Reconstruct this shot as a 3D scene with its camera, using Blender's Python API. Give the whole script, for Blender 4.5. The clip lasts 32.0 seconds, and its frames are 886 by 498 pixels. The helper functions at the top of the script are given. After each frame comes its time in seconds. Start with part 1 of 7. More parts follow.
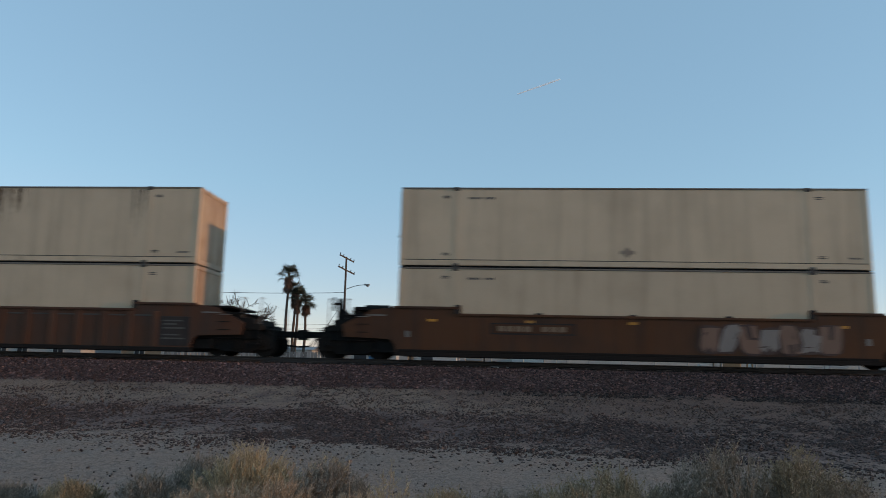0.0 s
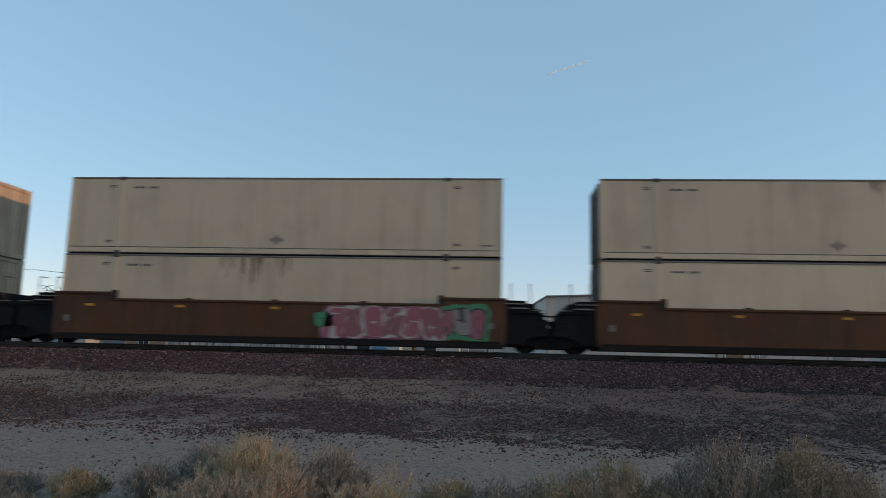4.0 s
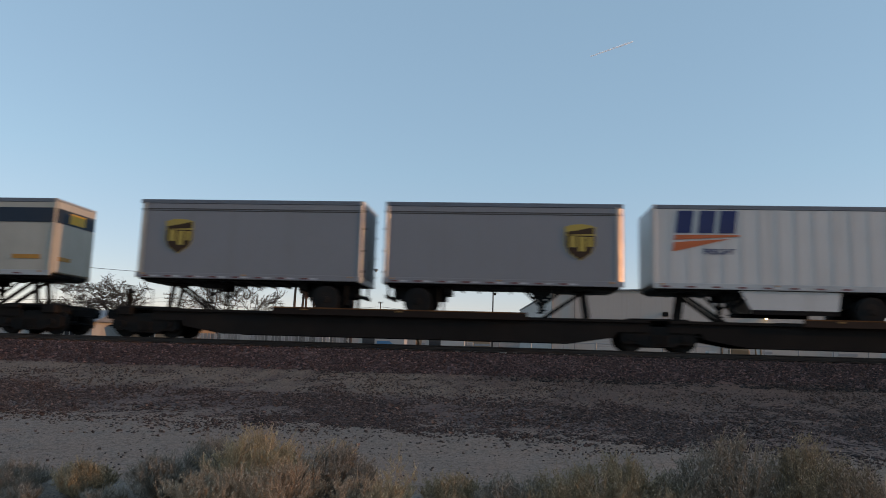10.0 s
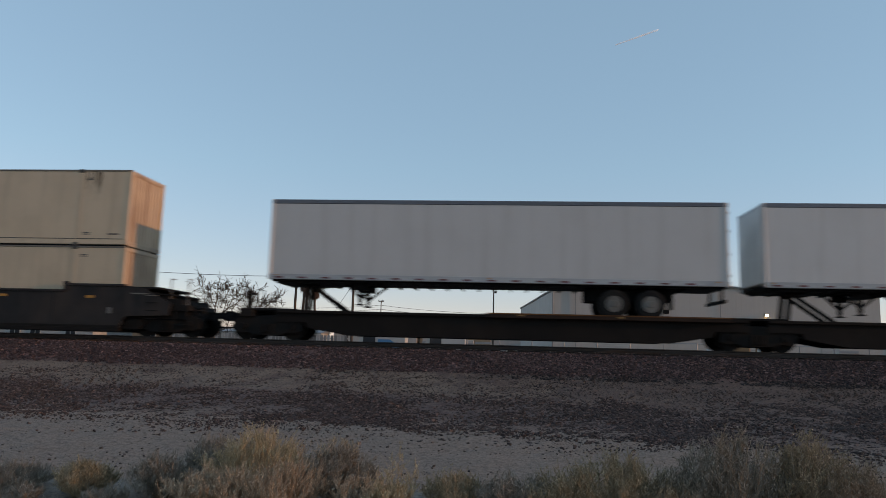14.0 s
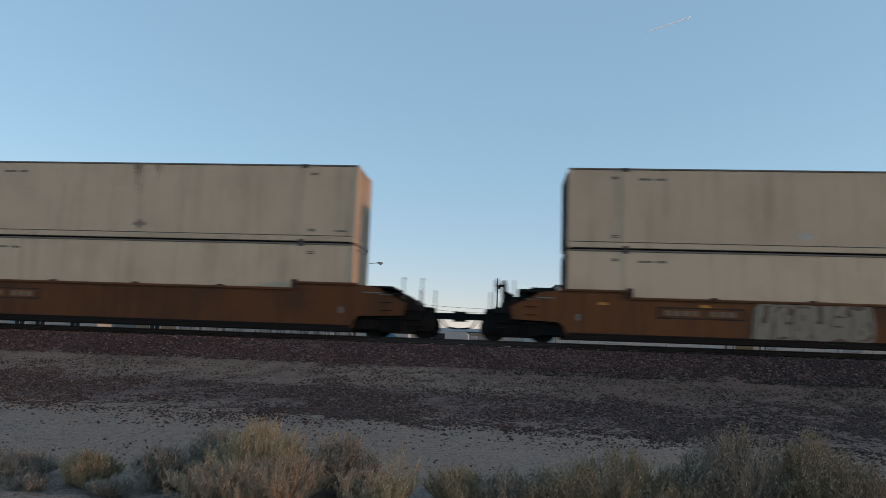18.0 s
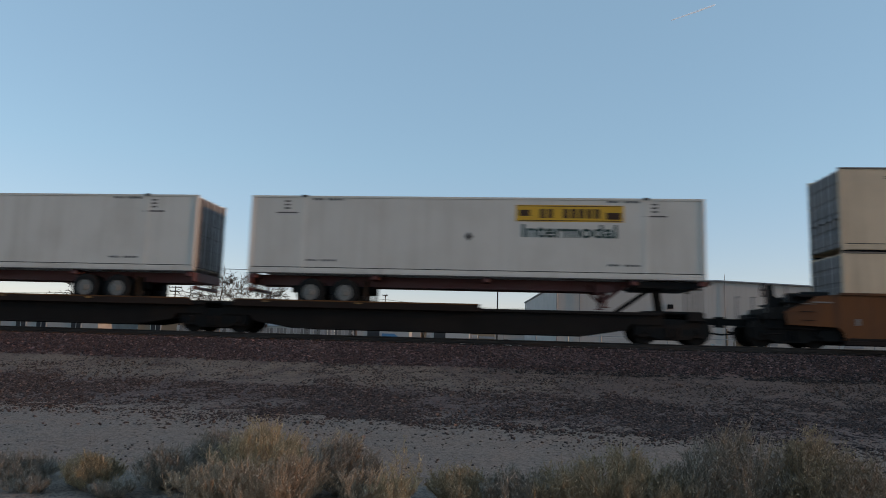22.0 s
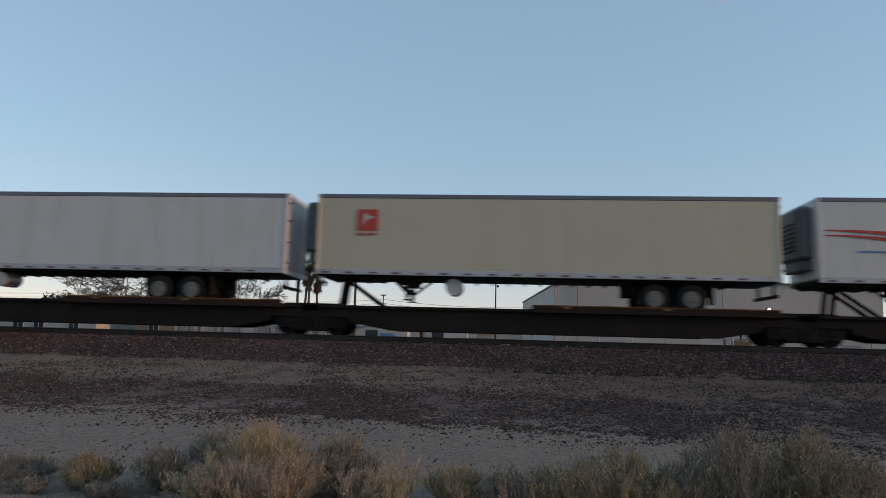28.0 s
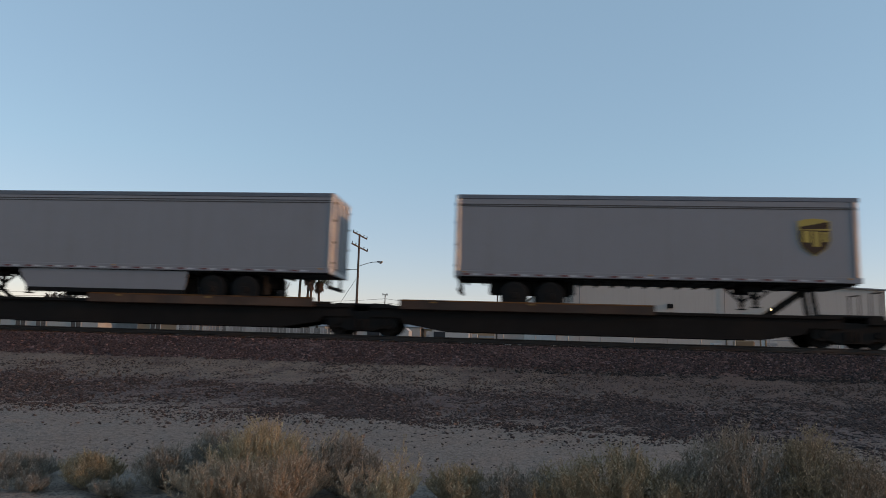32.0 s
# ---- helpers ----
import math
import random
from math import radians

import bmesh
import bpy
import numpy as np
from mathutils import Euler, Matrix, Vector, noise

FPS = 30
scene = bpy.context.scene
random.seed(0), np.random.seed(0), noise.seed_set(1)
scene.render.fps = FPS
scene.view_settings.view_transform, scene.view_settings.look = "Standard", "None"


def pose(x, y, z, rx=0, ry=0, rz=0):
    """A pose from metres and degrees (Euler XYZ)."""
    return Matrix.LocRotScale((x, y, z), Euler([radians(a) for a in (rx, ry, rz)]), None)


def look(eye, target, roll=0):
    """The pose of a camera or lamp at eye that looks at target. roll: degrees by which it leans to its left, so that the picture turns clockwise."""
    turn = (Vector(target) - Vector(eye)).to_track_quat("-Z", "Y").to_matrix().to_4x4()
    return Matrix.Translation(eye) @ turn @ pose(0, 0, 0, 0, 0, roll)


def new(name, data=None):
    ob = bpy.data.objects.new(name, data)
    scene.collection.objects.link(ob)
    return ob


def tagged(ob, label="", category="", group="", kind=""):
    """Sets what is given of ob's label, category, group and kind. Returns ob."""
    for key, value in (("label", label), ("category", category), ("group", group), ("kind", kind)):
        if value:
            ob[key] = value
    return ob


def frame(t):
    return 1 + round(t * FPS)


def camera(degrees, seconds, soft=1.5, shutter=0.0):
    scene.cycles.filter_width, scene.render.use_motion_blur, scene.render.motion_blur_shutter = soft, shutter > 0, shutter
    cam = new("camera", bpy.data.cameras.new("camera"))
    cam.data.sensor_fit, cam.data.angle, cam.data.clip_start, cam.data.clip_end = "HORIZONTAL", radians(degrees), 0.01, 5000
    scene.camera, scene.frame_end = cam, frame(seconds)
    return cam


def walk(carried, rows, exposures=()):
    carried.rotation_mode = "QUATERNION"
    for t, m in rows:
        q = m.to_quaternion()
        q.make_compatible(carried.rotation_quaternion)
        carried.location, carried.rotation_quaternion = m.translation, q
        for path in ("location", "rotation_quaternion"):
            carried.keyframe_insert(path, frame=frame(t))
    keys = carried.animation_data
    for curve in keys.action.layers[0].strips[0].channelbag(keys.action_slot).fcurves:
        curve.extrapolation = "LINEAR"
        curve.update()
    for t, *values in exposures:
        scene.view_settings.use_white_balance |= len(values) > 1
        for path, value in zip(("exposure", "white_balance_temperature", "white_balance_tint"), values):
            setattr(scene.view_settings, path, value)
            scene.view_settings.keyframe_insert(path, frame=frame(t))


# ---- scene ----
# ---- camera ----
cam = camera(63.98, 32.0, soft=0.75, shutter=0.27)
EYE = 1.55
TURNS = (
    (0, 99.209, -1.249, 4.318),
    (0.5, 99.066, -1.284, 4.377),
    (1, 98.941, -1.381, 4.413),
    (1.5, 98.336, -1.304, 4.568),
    (2, 98.177, -1.196, 4.603),
    (2.5, 98.314, -1.195, 4.608),
    (4.5, 98.461, -1.401, 4.576),
    (5, 98.448, -1.401, 4.607),
    (5.5, 98.378, -1.317, 4.666),
    (6, 98.305, -1.383, 4.702),
    (6.5, 98.193, -1.481, 4.721),
    (7, 98.042, -1.607, 4.706),
    (7.5, 98.093, -1.826, 4.877),
    (8, 98.059, -1.703, 4.807),
    (8.5, 98.019, -1.656, 4.785),
    (9, 97.872, -1.511, 4.837),
    (9.5, 97.888, -1.646, 4.829),
    (10, 98.022, -1.670, 4.947),
    (10.5, 98.085, -1.633, 4.875),
    (11, 97.939, -1.513, 4.811),
    (11.5, 98.011, -2.170, 4.760),
    (12, 98.103, -1.791, 4.690),
    (12.5, 98.083, -1.775, 4.664),
    (13, 98.073, -1.754, 4.798),
    (13.5, 97.841, -1.474, 4.903),
    (15.5, 98.081, -1.796, 5.335),
    (16, 97.892, -1.792, 5.160),
    (16.5, 97.762, -1.938, 4.859),
    (17, 97.552, -1.627, 5.047),
    (17.5, 97.252, -1.605, 5.226),
    (18, 97.483, -2.034, 5.271),
    (18.5, 97.407, -2.006, 5.222),
    (19, 97.147, -1.805, 5.342),
    (19.5, 97.137, -1.819, 5.371),
    (20, 97.465, -1.953, 5.312),
    (20.5, 97.535, -1.944, 5.295),
    (21, 97.427, -1.812, 5.240),
    (21.5, 97.380, -1.608, 5.215),
    (22, 97.420, -1.618, 5.332),
    (22.5, 97.471, -1.645, 5.343),
    (23, 97.531, -1.619, 5.366),
    (23.5, 97.730, -1.750, 5.295),
    (24, 97.585, -1.718, 5.179),
    (24.5, 97.641, -1.795, 5.046),
    (25, 97.574, -1.743, 5.101),
    (25.5, 97.592, -1.767, 5.076),
    (27.5, 97.386, -1.566, 5.330),
    (28, 97.402, -1.512, 5.185),
    (28.5, 97.543, -1.535, 5.131),
    (29, 97.484, -1.575, 5.168),
    (29.5, 97.380, -1.539, 5.211),
    (30, 97.200, -1.357, 5.339),
    (30.5, 97.301, -1.523, 5.087),
    (31, 97.220, -1.579, 5.233),
    (31.5, 97.198, -1.508, 5.253),
    (32, 97.363, -1.645, 5.314),
)
walk(cam, [(t, pose(0, 0, EYE, rx, ry, rz)) for t, rx, ry, rz in TURNS], exposures=[(0, 1.11, 8350, 12.6), (2, 1.17, 8350, 12.6), (5.3, 1.15, 8350, 12.9), (7, 1.06, 8700, 16.2), (8, 1.01, 8900, 18.2), (9, 1.12, 9000, 19.2), (11, 1.12, 9000, 19.2), (13.5, 1.04, 9000, 19.2), (16.5, 1.13, 8400, 14.2), (20.3, 1.14, 8400, 14.0), (22.5, 1.05, 8700, 17.4), (25, 1.05, 8850, 18.2), (28, 1.08, 9000, 19.2), (31, 0.99, 9000, 19.5), (32, 1.07, 9000, 19.5)])

# ---- light ----
SUN_EL, SUN_AZ = 8.5, 7.0     # low sun, almost along the track, slightly on the near side
world = bpy.data.worlds.new("world")
scene.world = world
world.use_nodes = True
wn = world.node_tree
sky = wn.nodes.new("ShaderNodeTexSky")
sky.sky_type = "NISHITA"
sky.sun_disc = False
sky.sun_elevation = radians(SUN_EL)
sky.sun_rotation = radians(90 + SUN_AZ)
sky.altitude = 700
sky.air_density, sky.dust_density, sky.ozone_density = 1.0, 0.1, 2.6
haze = wn.nodes.new("ShaderNodeMix")      # thin even haze over the clear sky
haze.data_type = "RGBA"
haze.inputs[0].default_value = 0.62
haze.inputs[7].default_value = (0.62, 1.36, 2.28, 1)
wn.links.new(sky.outputs[0], haze.inputs[6])
gen = wn.nodes.new("ShaderNodeTexCoord")      # dusk haze: the lowest sky turns from cyan to a pale lilac
up = wn.nodes.new("ShaderNodeSeparateXYZ")
low = wn.nodes.new("ShaderNodeMapRange")
low.inputs[1].default_value, low.inputs[2].default_value, low.inputs[3].default_value, low.inputs[4].default_value = 0.0, 0.24, 1.0, 0.0
dusk = wn.nodes.new("ShaderNodeMix")
dusk.data_type, dusk.blend_type = "RGBA", "MULTIPLY"
dusk.inputs[7].default_value = (1.13, 0.895, 0.945, 1)
wn.links.new(gen.outputs["Generated"], up.inputs[0])
wn.links.new(up.outputs[2], low.inputs[0])
wn.links.new(low.outputs[0], dusk.inputs[0])
wn.links.new(haze.outputs[2], dusk.inputs[6])
wn.links.new(dusk.outputs[2], wn.nodes["Background"].inputs[0])
wn.nodes["Background"].inputs[1].default_value = 0.157
sun = new("sun", bpy.data.lights.new("sun", "SUN"))
sun.data.energy, sun.data.angle, sun.data.color = 0.85, radians(0.6), (1.0, 0.60, 0.34)
ce, se = math.cos(radians(SUN_EL)), math.sin(radians(SUN_EL))
sun.matrix_world = look((90 * ce, -90 * ce * math.tan(radians(SUN_AZ)), 90 * se), (0, 0, 0))

# ---- the line and its train ----
YC = 26.14        # track's middle
RAIL = 1.67       # rail top


def shift(t):
    """Metres that the train has gone at t seconds."""
    return 23.27 * t + 0.0155 * t * t


# ---- materials ----
MATS = {}


def mat(name, col, rough=0.6, metal=0.0, var=0.10, dirt=(0.08, 0.06, 0.05), amount=0.25, streak=0.0, grain=0.12, bump=0.08, coarse=0.7, fine=30.0, emit=None, spec=0.5):
    if name in MATS:
        return MATS[name]
    m = bpy.data.materials.new(name)
    m.use_nodes = True
    nt = m.node_tree
    n, ln = nt.nodes, nt.links
    b = n["Principled BSDF"]
    b.inputs["Roughness"].default_value, b.inputs["Metallic"].default_value = rough, metal
    b.inputs["Specular IOR Level"].default_value = spec
    tc, oi = n.new("ShaderNodeTexCoord"), n.new("ShaderNodeObjectInfo")
    off = n.new("ShaderNodeMath")
    off.operation = "MULTIPLY"
    off.inputs[1].default_value = 47.0
    ln.new(oi.outputs["Random"], off.inputs[0])
    add = n.new("ShaderNodeVectorMath")
    ln.new(tc.outputs["Object"], add.inputs[0])
    ln.new(off.outputs[0], add.inputs[1])

    def tex(scale, detail, stretch=None):
        t = n.new("ShaderNodeTexNoise")
        t.inputs["Scale"].default_value, t.inputs["Detail"].default_value = scale, detail
        src = add.outputs[0]
        if stretch:
            mp = n.new("ShaderNodeMapping")
            mp.inputs["Scale"].default_value = stretch
            ln.new(src, mp.inputs[0])
            src = mp.outputs[0]
        ln.new(src, t.inputs["Vector"])
        return t.outputs["Fac"]

    def ramp(src, lo, hi, a=0.0, c=1.0):
        r = n.new("ShaderNodeMapRange")
        r.inputs[1].default_value, r.inputs[2].default_value, r.inputs[3].default_value, r.inputs[4].default_value = lo, hi, a, c
        ln.new(src, r.inputs[0])
        return r.outputs[0]

    def mixed(fac, a, c):
        x = n.new("ShaderNodeMix")
        x.data_type = "RGBA"
        for sock, v in ((x.inputs[0], fac), (x.inputs[6], a), (x.inputs[7], c)):
            if isinstance(v, (tuple, float)):
                sock.default_value = (*v, 1.0) if isinstance(v, tuple) else v
            else:
                ln.new(v, sock)
        return x.outputs[2]

    hsv = n.new("ShaderNodeHueSaturation")
    hsv.inputs["Color"].default_value = (*col, 1)
    ln.new(ramp(oi.outputs["Random"], 0, 1, 1 - var, 1 + var), hsv.inputs["Value"])
    c = mixed(ramp(tex(coarse, 5), 0.45, 0.75, 0, amount), hsv.outputs[0], dirt)
    if streak:
        c = mixed(ramp(tex(1.0, 4, (2.6, 2.6, 0.18)), 0.5, 0.78, 0, streak), c, dirt)
    c = mixed(ramp(tex(fine, 3), 0.35, 0.7, 0, grain), c, tuple(0.55 * v for v in col))
    ln.new(c, b.inputs["Base Color"])
    ln.new(ramp(tex(coarse * 3, 4), 0.3, 0.7, rough - 0.08, min(1.0, rough + 0.1)), b.inputs["Roughness"])
    if bump:
        bp = n.new("ShaderNodeBump")
        bp.inputs["Strength"].default_value, bp.inputs["Distance"].default_value = bump, 0.01
        ln.new(tex(fine * 0.5, 4), bp.inputs["Height"])
        ln.new(bp.outputs[0], b.inputs["Normal"])
    if emit:
        b.inputs["Emission Color"].default_value = (*emit[0], 1)
        b.inputs["Emission Strength"].default_value = emit[1]
    MATS[name] = m
    return m


BEIGE = mat("container_beige", (0.585, 0.432, 0.296), 0.55, var=0.09, streak=0.42, amount=0.30, dirt=(0.27, 0.19, 0.12))
FADED = mat("emblem_faded", (0.23, 0.165, 0.125), 0.6, amount=0.5, dirt=(0.34, 0.25, 0.18))
WHITE_BOX = mat("container_white", (0.56, 0.50, 0.44), 0.5, var=0.05, streak=0.22, amount=0.15, dirt=(0.25, 0.2, 0.15))
JB_WHITE = mat("intermodal_white", (0.605, 0.552, 0.487), 0.5, var=0.06, streak=0.25, amount=0.2, dirt=(0.28, 0.21, 0.15))
FRONT_DARK = mat("door_steel", (0.20, 0.19, 0.19), 0.6, streak=0.5, amount=0.4)
RUST_END = mat("end_wall", (0.46, 0.33, 0.225), 0.6, streak=0.9, amount=0.55, dirt=(0.15, 0.06, 0.03))
BLACK = mat("black_steel", (0.010, 0.010, 0.010), 0.75, amount=0.5, dirt=(0.022, 0.017, 0.014), spec=0.1)
GRIME = mat("grimy_steel", (0.015, 0.013, 0.012), 0.8, amount=0.5, dirt=(0.030, 0.021, 0.016), spec=0.1)
LINE = mat("dark_seam", (0.05, 0.045, 0.042), 0.7)
BROWN = mat("well_brown", (0.094, 0.038, 0.018), 0.7, spec=0.2, var=0.2, streak=0.85, amount=0.95, coarse=0.45, dirt=(0.046, 0.027, 0.020))
RIBBED = mat("well_rust", (0.105, 0.043, 0.024), 0.7, spec=0.2, var=0.15, streak=0.85, amount=0.9, coarse=0.5, dirt=(0.06, 0.038, 0.03))
ORANGE = mat("well_orange", (0.148, 0.054, 0.020), 0.7, spec=0.2, var=0.12, streak=0.85, amount=0.85, coarse=0.5, dirt=(0.065, 0.032, 0.02))
DARKWELL = mat("well_black", (0.022, 0.020, 0.020), 0.7, spec=0.2, streak=0.4, amount=0.4, dirt=(0.09, 0.06, 0.045))
DECKDARK = mat("deck_dark", (0.030, 0.017, 0.012), 0.75, streak=0.4, amount=0.8, coarse=0.5, var=0.3, spec=0.15, dirt=(0.014, 0.011, 0.010))
EDGERUST = mat("edge_rust", (0.15, 0.062, 0.022), 0.75, amount=1.0, coarse=0.9, var=0.2, spec=0.15, dirt=(0.025, 0.015, 0.011))
DECK = mat("deck_rust", (0.075, 0.034, 0.018), 0.75, streak=0.5, amount=0.9, coarse=0.5, var=0.3, dirt=(0.022, 0.015, 0.012))
GREY = mat("trailer_grey", (0.213, 0.204, 0.214), 0.42, var=0.06, streak=0.18, amount=0.12, dirt=(0.16, 0.14, 0.12))
ALU = mat("trailer_white", (0.545, 0.518, 0.495), 0.42, var=0.05, streak=0.3, amount=0.14, dirt=(0.30, 0.27, 0.24))
CREAM = mat("trailer_cream", (0.49, 0.425, 0.315), 0.45, var=0.04, streak=0.2, amount=0.15, dirt=(0.30, 0.25, 0.17))
DUSTY = mat("trailer_dusty", (0.44, 0.40, 0.335), 0.5, var=0.06, streak=0.35, amount=0.3, dirt=(0.22, 0.19, 0.15))
RAILM = mat("aluminium_rail", (0.40, 0.40, 0.40), 0.4, 0.3, amount=0.3)
ROOFEDGE = mat("roof_edge_dark", (0.17, 0.14, 0.115), 0.6, amount=0.3)
TOPRAIL = mat("top_rail_dark", (0.13, 0.14, 0.16), 0.45, 0.3)
CHASSIS = mat("chassis_red", (0.11, 0.028, 0.025), 0.6, amount=0.4)
TYRE = mat("tyre_rubber", (0.013, 0.013, 0.013), 0.85, amount=0.4, dirt=(0.03, 0.026, 0.022), spec=0.1)
RIM = mat("wheel_rim", (0.15, 0.14, 0.125), 0.55, 0.2, amount=0.4)
WHEELSTEEL = mat("wheel_steel", (0.014, 0.012, 0.011), 0.8, 0.0, spec=0.1)
GOLD = mat("emblem_gold", (0.43, 0.29, 0.05), 0.5, grain=0.05)
UMBER = mat("emblem_brown", (0.055, 0.028, 0.016), 0.5, grain=0.05, spec=0.15)
YELLOW = mat("sign_yellow", (0.62, 0.32, 0.012), 0.5, grain=0.08)
AMBER = mat("stripe_amber", (0.50, 0.205, 0.02), 0.5, grain=0.08)
NAVY = mat("paint_navy", (0.028, 0.045, 0.13), 0.5, grain=0.08, spec=0.15)
SLATE = mat("paint_slate", (0.022, 0.036, 0.055), 0.5, grain=0.08, spec=0.15)
RED = mat("paint_red", (0.50, 0.045, 0.03), 0.5, grain=0.08)
VERMILION = mat("paint_vermilion", (0.60, 0.12, 0.03), 0.5, grain=0.08)
CYAN = mat("paint_blue", (0.05, 0.22, 0.40), 0.5, grain=0.08)
GREENISH = mat("paint_dark_green", (0.028, 0.05, 0.043), 0.5, grain=0.08, spec=0.15)
MARK = mat("stencil_dark", (0.10, 0.09, 0.085), 0.6, spec=0.15)
INK = mat("lettering_dark", (0.035, 0.035, 0.045), 0.6, spec=0.15)
ALU_POST = mat("trailer_post", (0.50, 0.468, 0.447), 0.45, var=0.012, streak=0.0, amount=0.04)
POLISHED = mat("polished_post", (0.50, 0.40, 0.33), 0.42, 0.75, var=0.03, amount=0.1)
PALE = mat("stencil_pale", (0.50, 0.47, 0.43), 0.6)
REFLECT = mat("reflector_amber", (0.50, 0.205, 0.02), 0.5, amount=0.4)
TAPE = mat("tape_red", (0.16, 0.04, 0.035), 0.4)
TAPEW = mat("tape_white", (0.42, 0.41, 0.41), 0.4)
REEFER = mat("cooler_housing", (0.07, 0.075, 0.085), 0.5)



def stain_mat(name, col):
    """A thin stain that lets the paint under it show through."""
    m = mat(name, col, 0.7, var=0.05, amount=0.3)
    n, ln = m.node_tree.nodes, m.node_tree.links
    tc, mp, t, r = n.new("ShaderNodeTexCoord"), n.new("ShaderNodeMapping"), n.new("ShaderNodeTexNoise"), n.new("ShaderNodeMapRange")
    mp.inputs["Scale"].default_value = (9.0, 9.0, 1.1)
    r.inputs[1].default_value, r.inputs[2].default_value, r.inputs[3].default_value, r.inputs[4].default_value = 0.38, 0.72, 0.02, 0.40
    ln.new(tc.outputs["Object"], mp.inputs[0])
    ln.new(mp.outputs[0], t.inputs["Vector"])
    ln.new(t.outputs["Fac"], r.inputs[0])
    ln.new(r.outputs[0], n["Principled BSDF"].inputs["Alpha"])
    return m


# ---- mesh helpers ----
CACHE = {}


def box(bm, x0, x1, y0, y1, z0, z1):
    v = [bm.verts.new((x, y, z)) for z in (z0, z1) for y in (y0, y1) for x in (x0, x1)]
    for f in ((0, 2, 3, 1), (4, 5, 7, 6), (0, 1, 5, 4), (2, 6, 7, 3), (0, 4, 6, 2), (1, 3, 7, 5)):
        bm.faces.new([v[i] for i in f])


def soft_box(bm, x0, x1, y0, y1, z0, z1, r=0.02):
    """A box with chamfered edges."""
    b2 = bmesh.new()
    box(b2, x0, x1, y0, y1, z0, z1)
    bmesh.ops.bevel(b2, geom=list(b2.edges), offset=r, segments=1, affect="EDGES")
    join(bm, b2)


def join(bm, other):
    m = bpy.data.meshes.new("tmp")
    other.to_mesh(m)
    other.free()
    bm.from_mesh(m)
    bpy.data.meshes.remove(m)


def prism(bm, pts, a, b, axis="y"):
    """A polygon in the plane across axis, given thickness from a to b. For y: points are (x, z)."""
    def at(p, d):
        return {"y": (p[0], d, p[1]), "x": (d, p[0], p[1]), "z": (p[0], p[1], d)}[axis]
    va, vb = [bm.verts.new(at(p, a)) for p in pts], [bm.verts.new(at(p, b)) for p in pts]
    k = len(pts)
    faces = [bm.faces.new(va), bm.faces.new(vb[::-1])]
    for i in range(k):
        faces.append(bm.faces.new((va[i], vb[i], vb[(i + 1) % k], va[(i + 1) % k])))
    bmesh.ops.recalc_face_normals(bm, faces=faces)


def tube(bm, p, q, r0, r1=None, sides=8):
    p, q = Vector(p), Vector(q)
    r1 = r0 if r1 is None else r1
    d = (q - p).normalized()
    s = d.orthogonal().normalized()
    u = d.cross(s)
    ra = [bm.verts.new(p + r0 * (math.cos(6.2832 * i / sides) * s + math.sin(6.2832 * i / sides) * u)) for i in range(sides)]
    rb = [bm.verts.new(q + r1 * (math.cos(6.2832 * i / sides) * s + math.sin(6.2832 * i / sides) * u)) for i in range(sides)]
    for i in range(sides):
        bm.faces.new((ra[i], ra[(i + 1) % sides], rb[(i + 1) % sides], rb[i]))
    bm.faces.new(ra[::-1])
    bm.faces.new(rb)


def mesh(key, build):
    """One shared mesh for each key; build(bm) shapes it the first time."""
    if key not in CACHE:
        bm = bmesh.new()
        build(bm)
        m = bpy.data.meshes.new(str(key[0] if isinstance(key, tuple) else key))
        bm.to_mesh(m)
        bm.free()
        CACHE[key] = m
    return CACHE[key]


def part(name, shape, material, parent, label="", at=None):
    """Links a bmesh or a shared mesh as one object under parent."""
    if isinstance(shape, bmesh.types.BMesh):
        m = bpy.data.meshes.new(name)
        shape.to_mesh(m)
        shape.free()
    else:
        m = shape
    ob = new(name, m)
    if not m.materials:
        m.materials.append(material)
    elif m.materials[0] is not material:
        ob.material_slots[0].link = "OBJECT"
        ob.material_slots[0].material = material
    ob.parent = parent
    if at:
        ob.location = at
    if label:
        ob["label"] = label
    return ob


def made(fn, *args):
    bm = bmesh.new()
    fn(bm, *args)
    return bm


def letters(text, height, width=None):
    """The words as a shared flat mesh with a little depth, facing -y, from its lower left corner."""
    key = ("letters", text, height, width)
    if key not in CACHE:
        cu = bpy.data.curves.new("letters", "FONT")
        cu.body, cu.size, cu.extrude, cu.offset = text, 1.0, 0.0, 0.021
        ob = bpy.data.objects.new("letters", cu)
        m = bpy.data.meshes.new_from_object(ob)
        co = np.array([v.co[:] for v in m.vertices])
        co -= co.min(0)
        s = height / co[:, 1].max()
        sx = width / co[:, 0].max() if width else s
        for v, c in zip(m.vertices, co):
            v.co = (c[0] * sx, 0.0, c[1] * s)
        bpy.data.objects.remove(ob)
        CACHE[key] = m
    return CACHE[key]


MOVING = []


def riding(name, u, label, category, group=""):
    """An empty that rides with the train; u is the place along the train."""
    e = new(name)
    e.location = (u, YC, RAIL)
    tagged(e, label, category, group)
    MOVING.append((e, u))
    return e

NEAR, FAR = -1.295, 1.295
DULL = mat("dull_marks", (0.085, 0.082, 0.074), 0.7)
WORN = mat("worn_grey", (0.17, 0.155, 0.14), 0.7)
GALVP = mat("post_steel", (0.09, 0.09, 0.09), 0.6)


